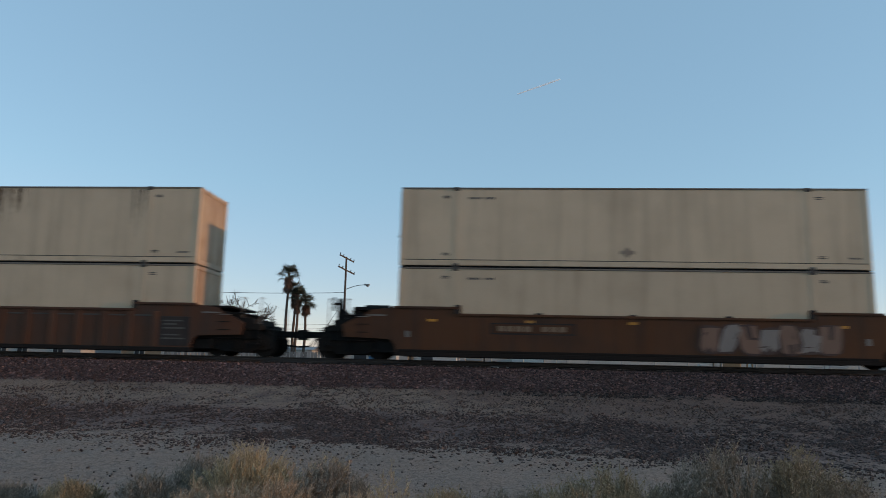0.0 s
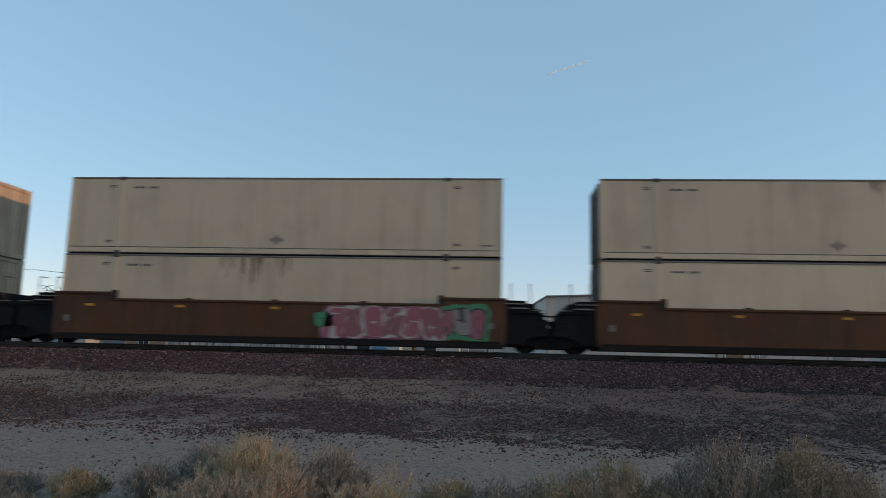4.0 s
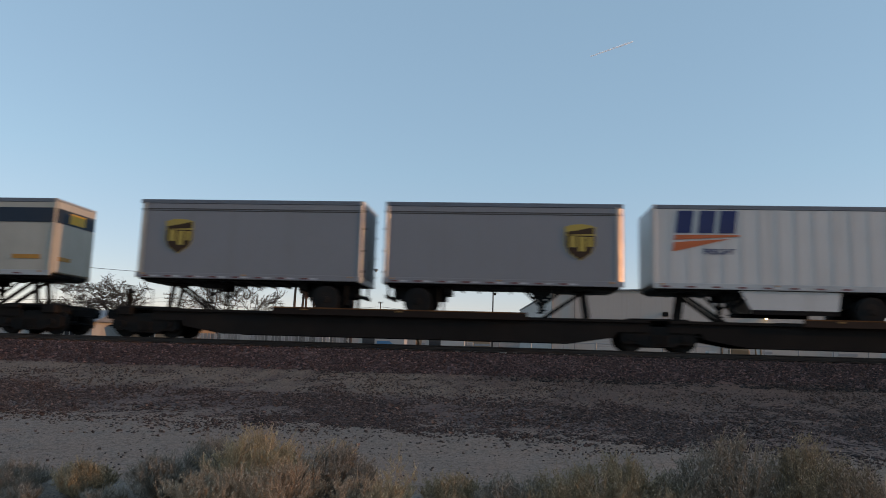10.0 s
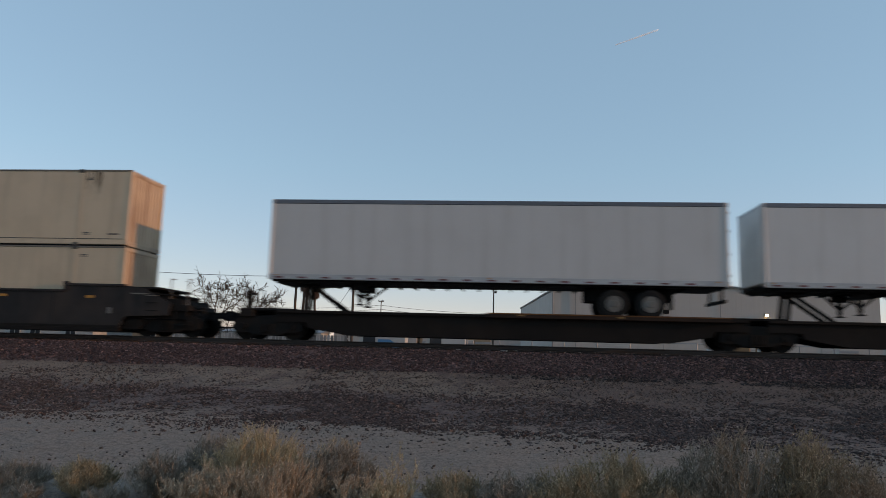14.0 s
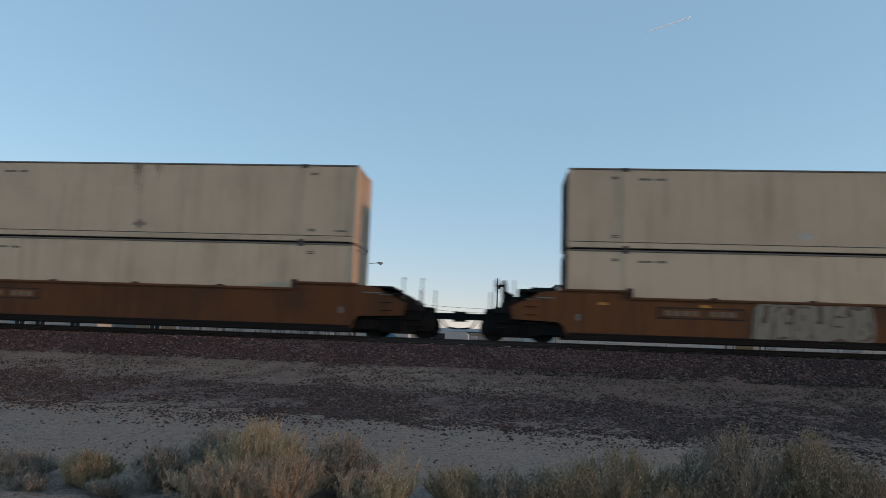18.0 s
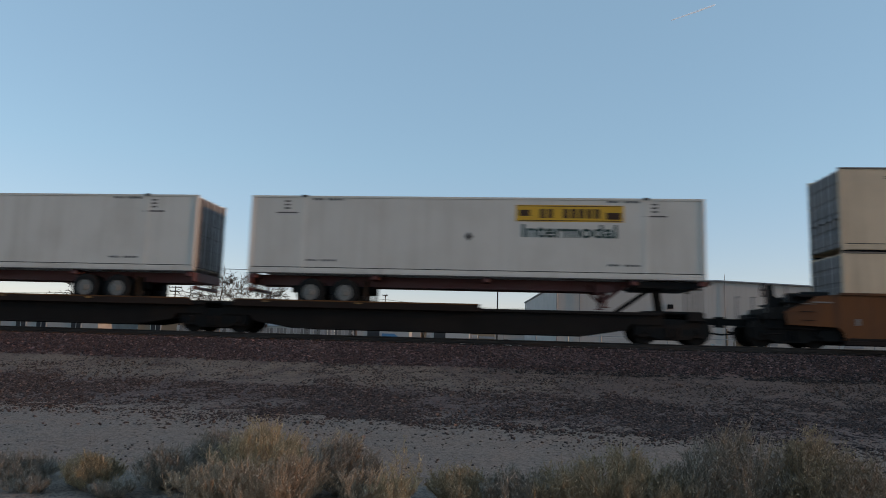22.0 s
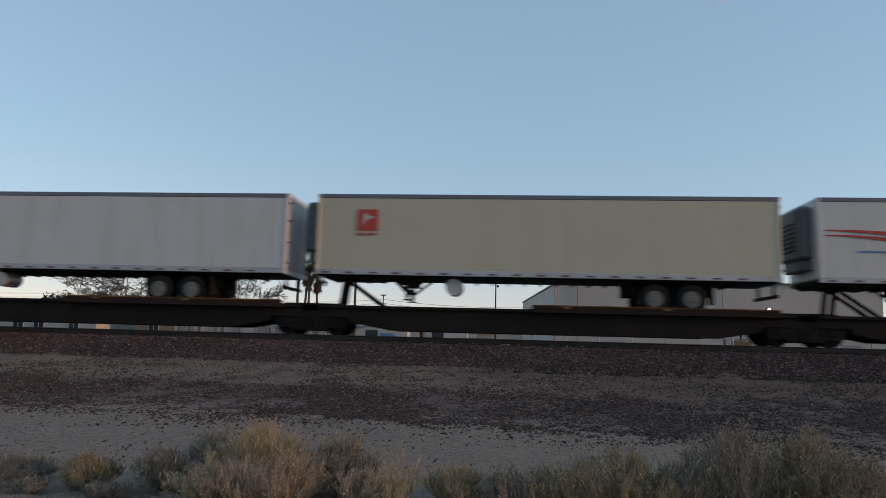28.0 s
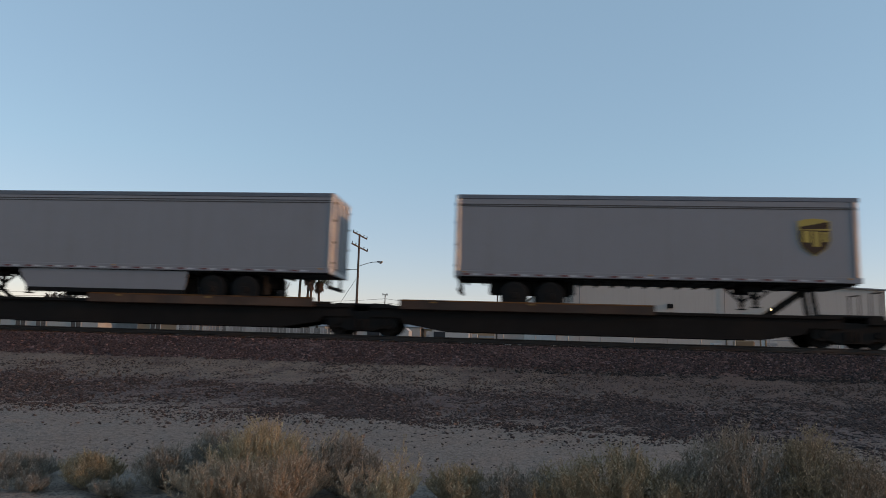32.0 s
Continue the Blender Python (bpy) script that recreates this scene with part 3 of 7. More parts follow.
def container(u, z, skin=BEIGE, label="", seed=0, end=RUST_END, stains=()):
    c = riding("container", u, label, "shipping container", "double-stacked containers")
    c.location.z = RAIL + z
    H = 2.9
    part("body", mesh("box_body", lambda bm: soft_box(bm, 0.05, LC - 0.05, NEAR + 0.022, FAR - 0.022, 0.16, H - 0.05, 0.02)), skin, c)
    for y, d in ((NEAR, 1), (FAR, -1)):
        part("top_rail", mesh("box_top_rail", lambda bm: soft_box(bm, 0.0, LC, -0.004, 0.09, H - 0.06, H - 0.002, 0.01)), ROOFEDGE, c, at=(0, y, 0)).scale = (1, d, 1)
        part("bottom_rail", mesh("box_bottom_rail", lambda bm: soft_box(bm, 0.0, LC, 0.0, 0.09, 0.06, 0.24, 0.012)), skin, c, at=(0, y, 0)).scale = (1, d, 1)
        part("seam", mesh("box_seam", lambda bm: box(bm, 0.1, LC - 0.1, 0.0, 0.03, 0.255, 0.28)), LINE, c, at=(0, y + 0.012 * d, 0)).scale = (1, d, 1)
        part("lower_lip", mesh("box_lip", lambda bm: soft_box(bm, 0.02, LC - 0.02, 0.06, 0.14, 0.0, 0.072, 0.008)), BLACK, c, at=(0, y, 0)).scale = (1, d, 1)
        for x in (0.0, LC - 0.13):
            part("corner_post", mesh("box_post", lambda bm: soft_box(bm, 0.0, 0.13, 0.0, 0.13, 0.04, H, 0.006)), skin, c, at=(x, y + 0.006 * d, 0)).scale = (1, d, 1)
        for x in (1.98, LC - 1.98):
            part("stacking_post", mesh("box_stack_post", lambda bm: soft_box(bm, -0.09, 0.09, 0.0, 0.05, 0.2, H - 0.08, 0.003)), skin, c, at=(x, y + 0.012 * d, 0)).scale = (1, d, 1)
            for zz in (0.0, H - 0.12):
                part("corner_casting", mesh("box_casting", lambda bm: soft_box(bm, -0.1, 0.1, -0.012, 0.16, 0.0, 0.135, 0.012)), LINE, c, "dark steel corner casting", at=(x, y, zz)).scale = (1, d, 1)
    for x in (1.62, LC - 1.62):
        for zz in (0.42, 2.5):
            part("data_plate", mesh("box_plate", lambda bm: [box(bm, -0.13, 0.13, -0.006, 0.0, k, k + 0.035) for k in (0.0, 0.06)]), MARK, c, at=(x, NEAR + 0.022, zz))
    tagged(part("number_bars", mesh("box_numbers", lambda bm: [box(bm, 0.0 + 0.12 * i, 0.09 + 0.12 * i, -0.005, 0.0, 0.0, 0.075) for i in range(8) if i != 4]), MARK, c, at=(2.42, NEAR + 0.022, 2.47)), kind="stuff")
    part("lower_marks", mesh("box_marks", lambda bm: [box(bm, 0.0 + 0.11 * i, 0.08 + 0.11 * i, -0.005, 0.0, 0.0, 0.06) for i in range(4)]), MARK, c, at=(LC - 0.75, NEAR + 0.022, 0.42))
    if skin is not JB_WHITE:
        part("emblem", mesh("box_emblem", lambda bm: (prism(bm, [(-0.19, 0), (0, -0.2), (0.19, 0), (0, 0.2)], -0.005, 0.0), box(bm, -0.25, 0.25, -0.0045, 0.0, -0.06, 0.06))), PALE if u in (-421.91, -402.33) else FADED, c, "faded diamond emblem", at=(7.98, NEAR + 0.022, 0.58))
    for x, w, drop, m, k in stains:
        drips(c, x, w, drop, m, k)
    # front wall at one end, doors at the other
    def sheet(bm):
        edge = [(x, -1.16 + 0.232 * k + dy) for k in range(10) for dy, x in ((0.0, 0.0), (0.02, 0.03), (0.15, 0.03), (0.17, 0.0))]
        prism(bm, [(-0.01, -1.16)] + edge + [(0.0, 1.16), (-0.01, 1.16)], 0.19, H - 0.14, "z")
    part("front_wall", mesh("box_front", sheet), end, c, "weathered corrugated front wall", at=(LC - 0.055, 0, 0))
    part("front_header", mesh("box_header", lambda bm: soft_box(bm, 0, 0.06, -1.17, 1.17, H - 0.16, H - 0.01, 0.01)), end, c, at=(LC - 0.06, 0, 0))
    part("front_sill", mesh("box_sill", lambda bm: soft_box(bm, 0, 0.06, -1.17, 1.17, 0.03, 0.2, 0.01)), end, c, at=(LC - 0.06, 0, 0))
    for y in (-1.17, 0.005):
        d = part("door", mesh("box_door", lambda bm: prism(bm, [(0.06, 0.16), (0.06, H - 0.12), (-0.03, H - 0.12)] + [(x, 0.3 + 0.52 * i + dz) for i in (4, 3, 2, 1, 0) for x, dz in ((-0.03, 0.38), (-0.05, 0.36), (-0.05, 0.02), (-0.03, 0.0))] + [(-0.03, 0.16)], 0, 1.165)), FRONT_DARK, c, "dark steel door leaf", at=(0.02, y, 0))
        for k in (0.28, 0.88):
            part("lock_rod", mesh("box_rod", lambda bm: tube(bm, (0, 0, 0.1), (0, 0, H - 0.1), 0.022, 0.022, 6)), GRIME, d, at=(-0.075, k, 0))
            part("lock_handle", mesh("box_handle", lambda bm: box(bm, -0.1, -0.07, -0.3, 0.02, 1.1, 1.14)), GRIME, d, at=(0, k, 0))
    return c


# ---- articulated flat cars for trailers ----
def flat_unit(ul, ur, platforms, hitches, curb=1.235, left_end=False, right_end=False, own_left=True, own_right=True, label="dark grimy articulated flat car with rusty deck edges", deckm=DECK):
    """ul, ur: the truck centres. platforms: stretches of raised deck; hitches: (place, way in which the brace leans)."""
    f = riding("flat_car", ul, label, "flat car", "articulated flat cars of the train")
    n = ur - ul

    def web(bm):
        pts = [(0.3, 0.98), (n - 0.3, 0.98), (n - 0.3, 0.64), (n - 1.40, 0.64), (n - 1.52, 0.44), (n - 2.85, 0.215), (2.85, 0.215), (1.52, 0.44), (1.40, 0.64), (0.3, 0.64)]
        prism(bm, pts, -0.02, 0.02)
    key = round(n, 2)
    for y in (-1.12, 1.12):
        part("side_sill", mesh(("flat_web", key), web), GRIME, f, at=(0, y, 0))
        part("sill_flange", mesh(("flat_flange", key), lambda bm: soft_box(bm, 2.85, n - 2.85, -0.07, 0.07, 0.20, 0.235, 0.008)), GRIME, f, at=(0, y, 0))
        part("deck_edge", mesh(("flat_edge", key), lambda bm: soft_box(bm, 0.35, n - 0.35, -0.06, 0.06, 0.955, 1.06, 0.012)), GRIME, f, at=(0, y * 1.06, 0))
    part("center_sill", mesh(("flat_center", key), lambda bm: prism(bm, [(0.1, 0.98), (n - 0.1, 0.98), (n - 0.1, 0.74), (n - 1.5, 0.6), (n - 3.0, 0.26), (3.0, 0.26), (1.5, 0.6), (0.1, 0.74)], -0.33, 0.33)), BLACK, f)
    k = int(n // 1.6)
    for i in range(1, k):
        part("cross_bearer", mesh("flat_bearer", lambda bm: box(bm, -0.04, 0.04, -1.1, 1.1, 0.7, 0.955)), BLACK, f, at=(n * i / k, 0, 0))
    part("deck", mesh(("flat_deck", key), lambda bm: box(bm, 0.4, n - 0.4, -1.12, 1.12, 0.958, 1.0)), GRIME, f)
    for a, b in platforms:
        a, b = a - ul, b - ul
        p = part("raised_deck", made(lambda bm: soft_box(bm, a, b, -1.30, 1.30, 0.93, 1.01, 0.02)), deckm, f, "raised wheel deck")
        for y in (-1.335, 1.335):
            part("edge_beam", made(lambda bm: soft_box(bm, a, b, -0.03, 0.03, 0.94, curb, 0.012)), deckm, p, at=(0, y, 0))
        part("worn_lip", made(lambda bm: soft_box(bm, a + 0.02, b - 0.02, -0.012, 0.012, curb - 0.035, curb + 0.012, 0.004)), EDGERUST, p, "rusty worn lip of the curb", at=(0, -1.362, 0))
        for i in range(int((b - a) / 3.4)):
            part("reflector", mesh("flat_reflector", lambda bm: soft_box(bm, -0.11, 0.11, -0.01, 0.0, -0.025, 0.025, 0.003)), mat("worn_reflector", (0.26, 0.125, 0.025), 0.5, amount=0.6), p, at=(a + 1.2 + 3.4 * i, -1.366, curb - 0.07))
    for x, way in hitches:
        h = part("hitch", mesh("hitch_head", lambda bm: soft_box(bm, -0.3, 0.3, -0.4, 0.4, 2.02, 2.12, 0.03)), GRIME, f, "collapsible trailer hitch", at=(x - ul, 0, 0))
        for y in (-0.36, 0.36):
            part("hitch_leg", mesh("hitch_leg", lambda bm: prism(bm, [(0.05, 2.05), (0.2, 2.05), (0.36, 0.98), (0.2, 0.98)], -0.05, 0.05)), GRIME, h, at=(0, y, 0)).scale = (way, 1, 1)
            part("hitch_brace", mesh("hitch_brace", lambda bm: prism(bm, [(0.12, 2.0), (0.0, 2.04), (-1.55, 0.98), (-1.38, 0.94)], -0.045, 0.045)), GRIME, h, at=(0, y, 0)).scale = (way, 1, 1)
    for end, x, way, own in ((left_end, 0.0, -1, own_left), (right_end, n, 1, own_right)):
        part("end_casting", mesh("flat_end", lambda bm: soft_box(bm, -0.95, 0.95, -0.6, 0.6, 0.88, 1.12, 0.04)), BLACK, f, at=(x, 0, 0))
        part("end_hump", mesh("flat_hump", lambda bm: soft_box(bm, -1.05, 1.05, -1.1, 1.1, 1.0, 1.12, 0.05)), BLACK, f, at=(x, 0, 0))
        if own:
            truck(f, x)
        if end:
            part("end_sill", mesh("flat_end_sill", lambda bm: soft_box(bm, 0.5, 1.05, -1.2, 1.2, 0.78, 1.1, 0.03)), GRIME, f, at=(x, 0, 0)).scale = (way, 1, 1)
            coupler(f, x + way * 0.95, way)
            for y in (-1.15, 0.4):
                part("end_rail", mesh("flat_end_rail", lambda bm: (tube(bm, (0, 0, 1.05), (0, 0, 1.92), 0.024, 0.024, 6), tube(bm, (0, 0, 1.9), (0, 0.75, 1.9), 0.024, 0.024, 6), tube(bm, (0, 0.75, 1.05), (0, 0.75, 1.92), 0.024, 0.024, 6))), BLACK, f, at=(x + way * 0.95, y, 0))
            if way < 0:
                part("brake_wheel", mesh("brake_wheel", lambda bm: None), BLACK, f, at=(x + way * 0.75, -1.05, 1.62))
                part("brake_stand", mesh("flat_brake_stand", lambda bm: soft_box(bm, -0.1, 0.1, -0.1, 0.1, 1.05, 1.75, 0.02)), BLACK, f, at=(x + way * 0.75, -0.9, 0))
    return f


# ---- highway trailers ----
def road_wheel(parent, x, y, z=1.51, bright=True):
    w = part("wheel", mesh("tyre", lambda bm: (tube(bm, (0, -0.13, 0), (0, 0.13, 0), 0.5, 0.5, 24), tube(bm, (0, -0.15, 0), (0, -0.13, 0), 0.43, 0.49, 24))), TYRE, parent, at=(x, y, z))
    part("rim", mesh("rim", lambda bm: (tube(bm, (0, -0.10, 0), (0, -0.155, 0), 0.2, 0.285, 18), tube(bm, (0, -0.2, 0), (0, -0.15, 0), 0.1, 0.12, 12))), RIM if bright else WHEELSTEEL, w)
    return w


def bogie(t, xs, bright=True, z=1.51):
    for x in xs:
        for y in (-1.12, -0.78, 0.78, 1.12):
            road_wheel(t, x, y, z, bright=bright)
        part("axle", mesh("trailer_axle", lambda bm: tube(bm, (0, -1.1, 0), (0, 1.1, 0), 0.065, 0.065, 8)), BLACK, t, at=(x, 0, z))
    for y in (-0.5, 0.5):
        part("slider_rail", made(lambda bm: soft_box(bm, min(xs) - 0.9, max(xs) + 0.9, -0.06, 0.06, 1.62, 2.12, 0.015)), BLACK, t, at=(0, y, 0))
    for y in (-0.95, 0.95):
        part("mud_flap", mesh("flap", lambda bm: box(bm, -0.01, 0.01, -0.3, 0.3, 1.35, 2.05)), BLACK, t, at=(max(xs) + 0.72 if bright is not None else 0, y, 0))


def landing_gear(t, x, red=False):
    m = CHASSIS if red else BLACK
    for y in (-0.75, 0.75):
        g = part("landing_leg", mesh("landing_leg", lambda bm: (soft_box(bm, -0.07, 0.07, -0.07, 0.07, 1.42, 2.12, 0.012), soft_box(bm, -0.05, 0.05, -0.05, 0.05, 1.34, 1.45, 0.01))), m, t, at=(x, y, 0))
        part("foot", mesh("landing_foot", lambda bm: soft_box(bm, -0.14, 0.14, -0.12, 0.12, 1.3, 1.345, 0.01)), m, g)
        part("leg_brace", mesh("landing_brace", lambda bm: (tube(bm, (0, 0, 1.55), (0.75, 0, 2.12), 0.045, 0.045, 6), tube(bm, (0, 0, 1.55), (-0.6, 0, 2.12), 0.045, 0.045, 6), box(bm, -0.3, 0.3, -0.05, 0.05, 1.85, 2.12))), m, g)


def trailer(u, L, front, skin, label, ribs=0, axles=1, skirt=None, reefer=False, top=5.1, topm=TOPRAIL, nose=None, rear=None, tandem=None, lines=False, bottom=2.16, tape=True, post=None):
    """u: the left end. front: -1 where its nose points to the left, 1 to the right."""
    t = riding("trailer", u, label, "trailer", "highway trailers on flat cars")
    nx, bx = (0.0, L) if front < 0 else (L, 0.0)      # nose and tail
    f = front

    def along(d):
        return nx - f * d
    cut = 0.2 if skin is GREY else 0.0      # rounded metal corners at the nose
    xl, xr = (0.03 + cut, L - 0.03) if front < 0 else (0.03, L - 0.03 - cut)
    part("body", made(lambda bm: soft_box(bm, xl, xr, NEAR + 0.008, FAR - 0.008, bottom + 0.12, top - 0.10, 0.02)), skin, t)
    part("roof", made(lambda bm: soft_box(bm, 0.02, L - 0.02, NEAR + 0.02, FAR - 0.02, top - 0.1, top, 0.03)), RAILM, t)
    for y, d in ((NEAR, 1), (FAR, -1)):
        part("top_rail", made(lambda bm: soft_box(bm, 0.0, L, -0.012, 0.08, top - 0.17, top - 0.015, 0.02)), topm, t, at=(0, y, 0)).scale = (1, d, 1)
        part("bottom_rail", made(lambda bm: soft_box(bm, 0.0, L, -0.014, 0.06, bottom, bottom + 0.2, 0.012)), RAILM if skin is not GREY else GREY, t, at=(0, y, 0)).scale = (1, d, 1)
        if lines:
            part("groove", made(lambda bm: [box(bm, 0.05, L - 0.05, -0.006, 0.01, z, z + 0.03) for z in lines]), RAILM if len(lines) == 3 else LINE, t, at=(0, y, 0)).scale = (1, d, 1)
    for x in (0.0, L - 0.11):
        for y, d in ((NEAR, 1), (FAR, -1)):
            if cut and abs(x - nx) < 0.2:
                arc = [(-0.215 * math.sin(a) - 0.0, 0.2 - 0.215 * math.cos(a)) for a in (0, 0.26, 0.52, 0.785, 1.05, 1.31, 1.5708)]
                part("corner_post", mesh(("round_post", round(top - bottom, 2)), lambda bm: prism(bm, [(0.03, -0.015)] + arc + [(0.03, 0.2)], 0.1, top - bottom - 0.12, "z")), post or POLISHED, t, "rounded metal corner post", at=(nx - f * 0.2, y, bottom)).scale = (-f, d, 1)
                continue
            part("corner_post", mesh(("trailer_post", round(top - bottom, 2)), lambda bm: soft_box(bm, 0.0, 0.11, -0.016, 0.11, 0, top - bottom, 0.03)), RAILM if skin is GREY else skin, t, at=(x, y, bottom)).scale = (1, d, 1)
    if ribs:
        for i in range(1, ribs):
            part("side_post", mesh(("trailer_rib", round(top, 2)), lambda bm: soft_box(bm, -0.05, 0.05, -0.004, 0.01, bottom + 0.2, top - 0.17, 0.003)), ALU_POST, t, at=(L * i / ribs, NEAR, 0))
    part("floor_frame", made(lambda bm: (soft_box(bm, 0.1, L - 0.1, -1.2, 1.2, bottom - 0.05, bottom + 0.1, 0.02), [box(bm, 0.3 + 0.6 * i, 0.36 + 0.6 * i, -1.18, 1.18, bottom - 0.13, bottom - 0.03) for i in range(int((L - 0.6) / 0.6))])), BLACK, t)
    part("nose_skid", made(lambda bm: prism(bm, [(along(0.05), bottom), (along(0.25), bottom - 0.1), (along(2.2), bottom - 0.1), (along(2.4), bottom)], -1.1, 1.1)), BLACK, t)
    if tape:
        for nm, m, ph in (("red_tape", TAPE, 0.0), ("white_tape", TAPEW, 0.3)):
            tagged(part(nm, made(lambda bm: [box(bm, 0.25 + ph + 0.85 * i, 0.55 + ph + 0.85 * i, -0.019, -0.014, bottom + 0.045, bottom + 0.10) for i in range(int((L - 0.8) / 0.85))]), m, t, at=(0, NEAR, 0)), kind="stuff")
    # tail doors
    for y in (-1.18, 0.01):
        d = part("door", made(lambda bm: soft_box(bm, -0.03, 0.03, 0, 1.17, bottom + 0.2, top - 0.18, 0.012)), rear or skin, t, at=(bx, y, 0))
        for k in (0.3, 0.9):
            part("lock_rod", mesh("trailer_rod", lambda bm: tube(bm, (0, 0, 2.25), (0, 0, 4.95), 0.02, 0.02, 6)), RAILM, d, at=(-f * 0.05, k, 0))
        for z in (2.55, 3.3, 4.1, 4.75):
            part("hinge", mesh("trailer_hinge", lambda bm: soft_box(bm, -0.06, 0.06, -0.03, 0.16, -0.04, 0.04, 0.01)), GRIME, d, at=(0, 0.0 if y < 0 else 1.05, z))
    part("rear_header", made(lambda bm: soft_box(bm, -0.05, 0.05, -1.29, 1.29, top - 0.18, top - 0.01, 0.015)), RAILM, t, at=(bx + f * 0.02, 0, 0))
    part("rear_sill", made(lambda bm: soft_box(bm, -0.05, 0.05, -1.29, 1.29, bottom - 0.04, bottom + 0.19, 0.015)), RAILM, t, at=(bx + f * 0.02, 0, 0))
    g = part("rear_guard", mesh("rear_guard", lambda bm: soft_box(bm, -0.05, 0.05, -1.15, 1.15, 1.62, 1.74, 0.015)), GRIME, t, at=(bx + f * 0.12, 0, 0))
    for y in (-0.75, 0.75):
        part("guard_post", mesh("guard_post", lambda bm: soft_box(bm, -0.04, 0.04, -0.05, 0.05, 1.7, 2.14, 0.01)), GRIME, g, at=(0, y, 0))
    part("nose_wall", made(lambda bm: soft_box(bm, -0.03, 0.03, -1.2 + cut / 2, 1.2 - cut / 2, bottom + 0.15, top - 0.12, 0.02)), nose or skin, t, at=(nx, 0, 0))
    lamps = [L * 0.5 - 0.1, 0.3, L - 0.4]
    for x in lamps:
        part("marker_light", mesh("marker", lambda bm: soft_box(bm, -0.05, 0.05, -0.02, 0, -0.025, 0.025, 0.006)), AMBER, t, at=(x, NEAR - 0.014, bottom + 0.15))
    if axles == 1:
        bogie(t, [along(L - 1.25)], False)
        landing_gear(t, along(2.75))
        part("hanger", made(lambda bm: soft_box(bm, along(L - 2.2) - 0.15, along(L - 2.2) + 0.15, -0.9, 0.9, 1.85, 2.14, 0.03)), BLACK, t)
    else:
        c = tandem or L - 2.7
        bogie(t, [along(c - 0.62), along(c + 0.62)], skin is not GREY)
        landing_gear(t, along(3.3))
    if skirt:
        a, b, zl = skirt
        xa, xb = sorted((along(a), along(b)))
        for y in (-1.2, 1.2):
            part("side_skirt", made(lambda bm: prism(bm, [(xa + 0.35, zl), (xb - 0.1, zl), (xb, bottom - 0.02), (xa, bottom - 0.02)], -0.015, 0.015)), skin if skin is not CREAM else ALU, t, "pale side skirt panel", at=(0, y, 0))
            part("skirt_edge", made(lambda bm: soft_box(bm, xa + 0.35, xb - 0.1, -0.02, 0.02, zl - 0.16, zl, 0.008)), BLACK, t, at=(0, y, 0))
    if reefer:
        r = part("cooling_unit", made(lambda bm: (soft_box(bm, 0.0, 0.5, -0.95, 0.95, 3.0, 4.85, 0.09), soft_box(bm, 0.02, 0.42, -0.8, 0.8, 2.6, 3.0, 0.05))), REEFER, t, "dark cooling unit on the nose", at=(nx, 0, 0))
        r.scale = (f, 1, 1)
        for i in range(7):
            part("louvre", mesh("louvre", lambda bm: soft_box(bm, 0.5, 0.53, -0.6, 0.6, 0, 0.06, 0.008)), GRIME, r, at=(0, 0, 3.3 + 0.16 * i))
        part("fuel_tank", mesh("tank", lambda bm: tube(bm, (0, -1.05, 0), (0, -0.1, 0), 0.3, 0.3, 18)), RAILM, t, at=(along(5.0), 0, 1.80))
    return t


def logo(t, name, shape, m, at, label=""):
    """A flat painted shape on the near side."""
    return part(name, shape, m, t, label, at=(at[0], NEAR - 0.014 - (0.002 if len(at) > 2 else 0), at[1]))


SHIELD = [(-0.5, 0.46), (-0.3, 0.53), (0.0, 0.56), (0.3, 0.53), (0.5, 0.46), (0.5, -0.15), (0.38, -0.42), (0.0, -0.68), (-0.38, -0.42), (-0.5, -0.15)]


def emblem(t, x, z=3.77):
    e = logo(t, "emblem", mesh("shield", lambda bm: prism(bm, [(1.05 * a, 1.05 * b) for a, b in SHIELD], -0.004, 0.004)), GOLD, (x, z), "gold and brown shield emblem")
    part("shield_field", mesh("shield_field", lambda bm: prism(bm, [(0.98 * a, 0.98 * min(b, 0.2) - 0.02) for a, b in SHIELD[4:] + SHIELD[:1]], -0.008, -0.004)), UMBER, e)
    part("shield_arc", mesh("shield_arc", lambda bm: prism(bm, [(-0.46, 0.30), (-0.1, 0.36), (0.25, 0.44), (0.47, 0.47), (0.47, 0.24), (0.0, 0.22), (-0.46, 0.20)], -0.0085, -0.004)), UMBER, e)
    part("shield_bar", mesh("shield_bar", lambda bm: [box(bm, a, b, -0.012, -0.008, c, d) for a, b, c, d in ((-0.37, -0.13, -0.24, 0.15), (-0.04, 0.18, -0.38, 0.14), (0.26, 0.43, -0.22, 0.13))]), GOLD, e)


def bars(t, name, x, z, w, h, n, m, label="", slant=0.0, gap=0.28):
    """A brand name as plain bars of its size."""
    step = w / n
    for i in range(n):
        b = step * (1 - gap)
        logo(t, name, made(lambda bm: prism(bm, [(0, 0), (b, 0), (b + slant * h, h), (slant * h, h)], -0.004, 0.004)), m, (x + step * i, z), label)


def ups(u, L, front, **kw):
    two = L > 10
    t = trailer(u, L, front, GREY, "plain grey %s trailer with a gold and brown shield" % ("tandem-axle" if two else "single-axle short"), axles=2 if two else 1, lines=(4.72, 4.66), **kw)
    emblem(t, 1.55 if front < 0 else L - 1.5)
    return t


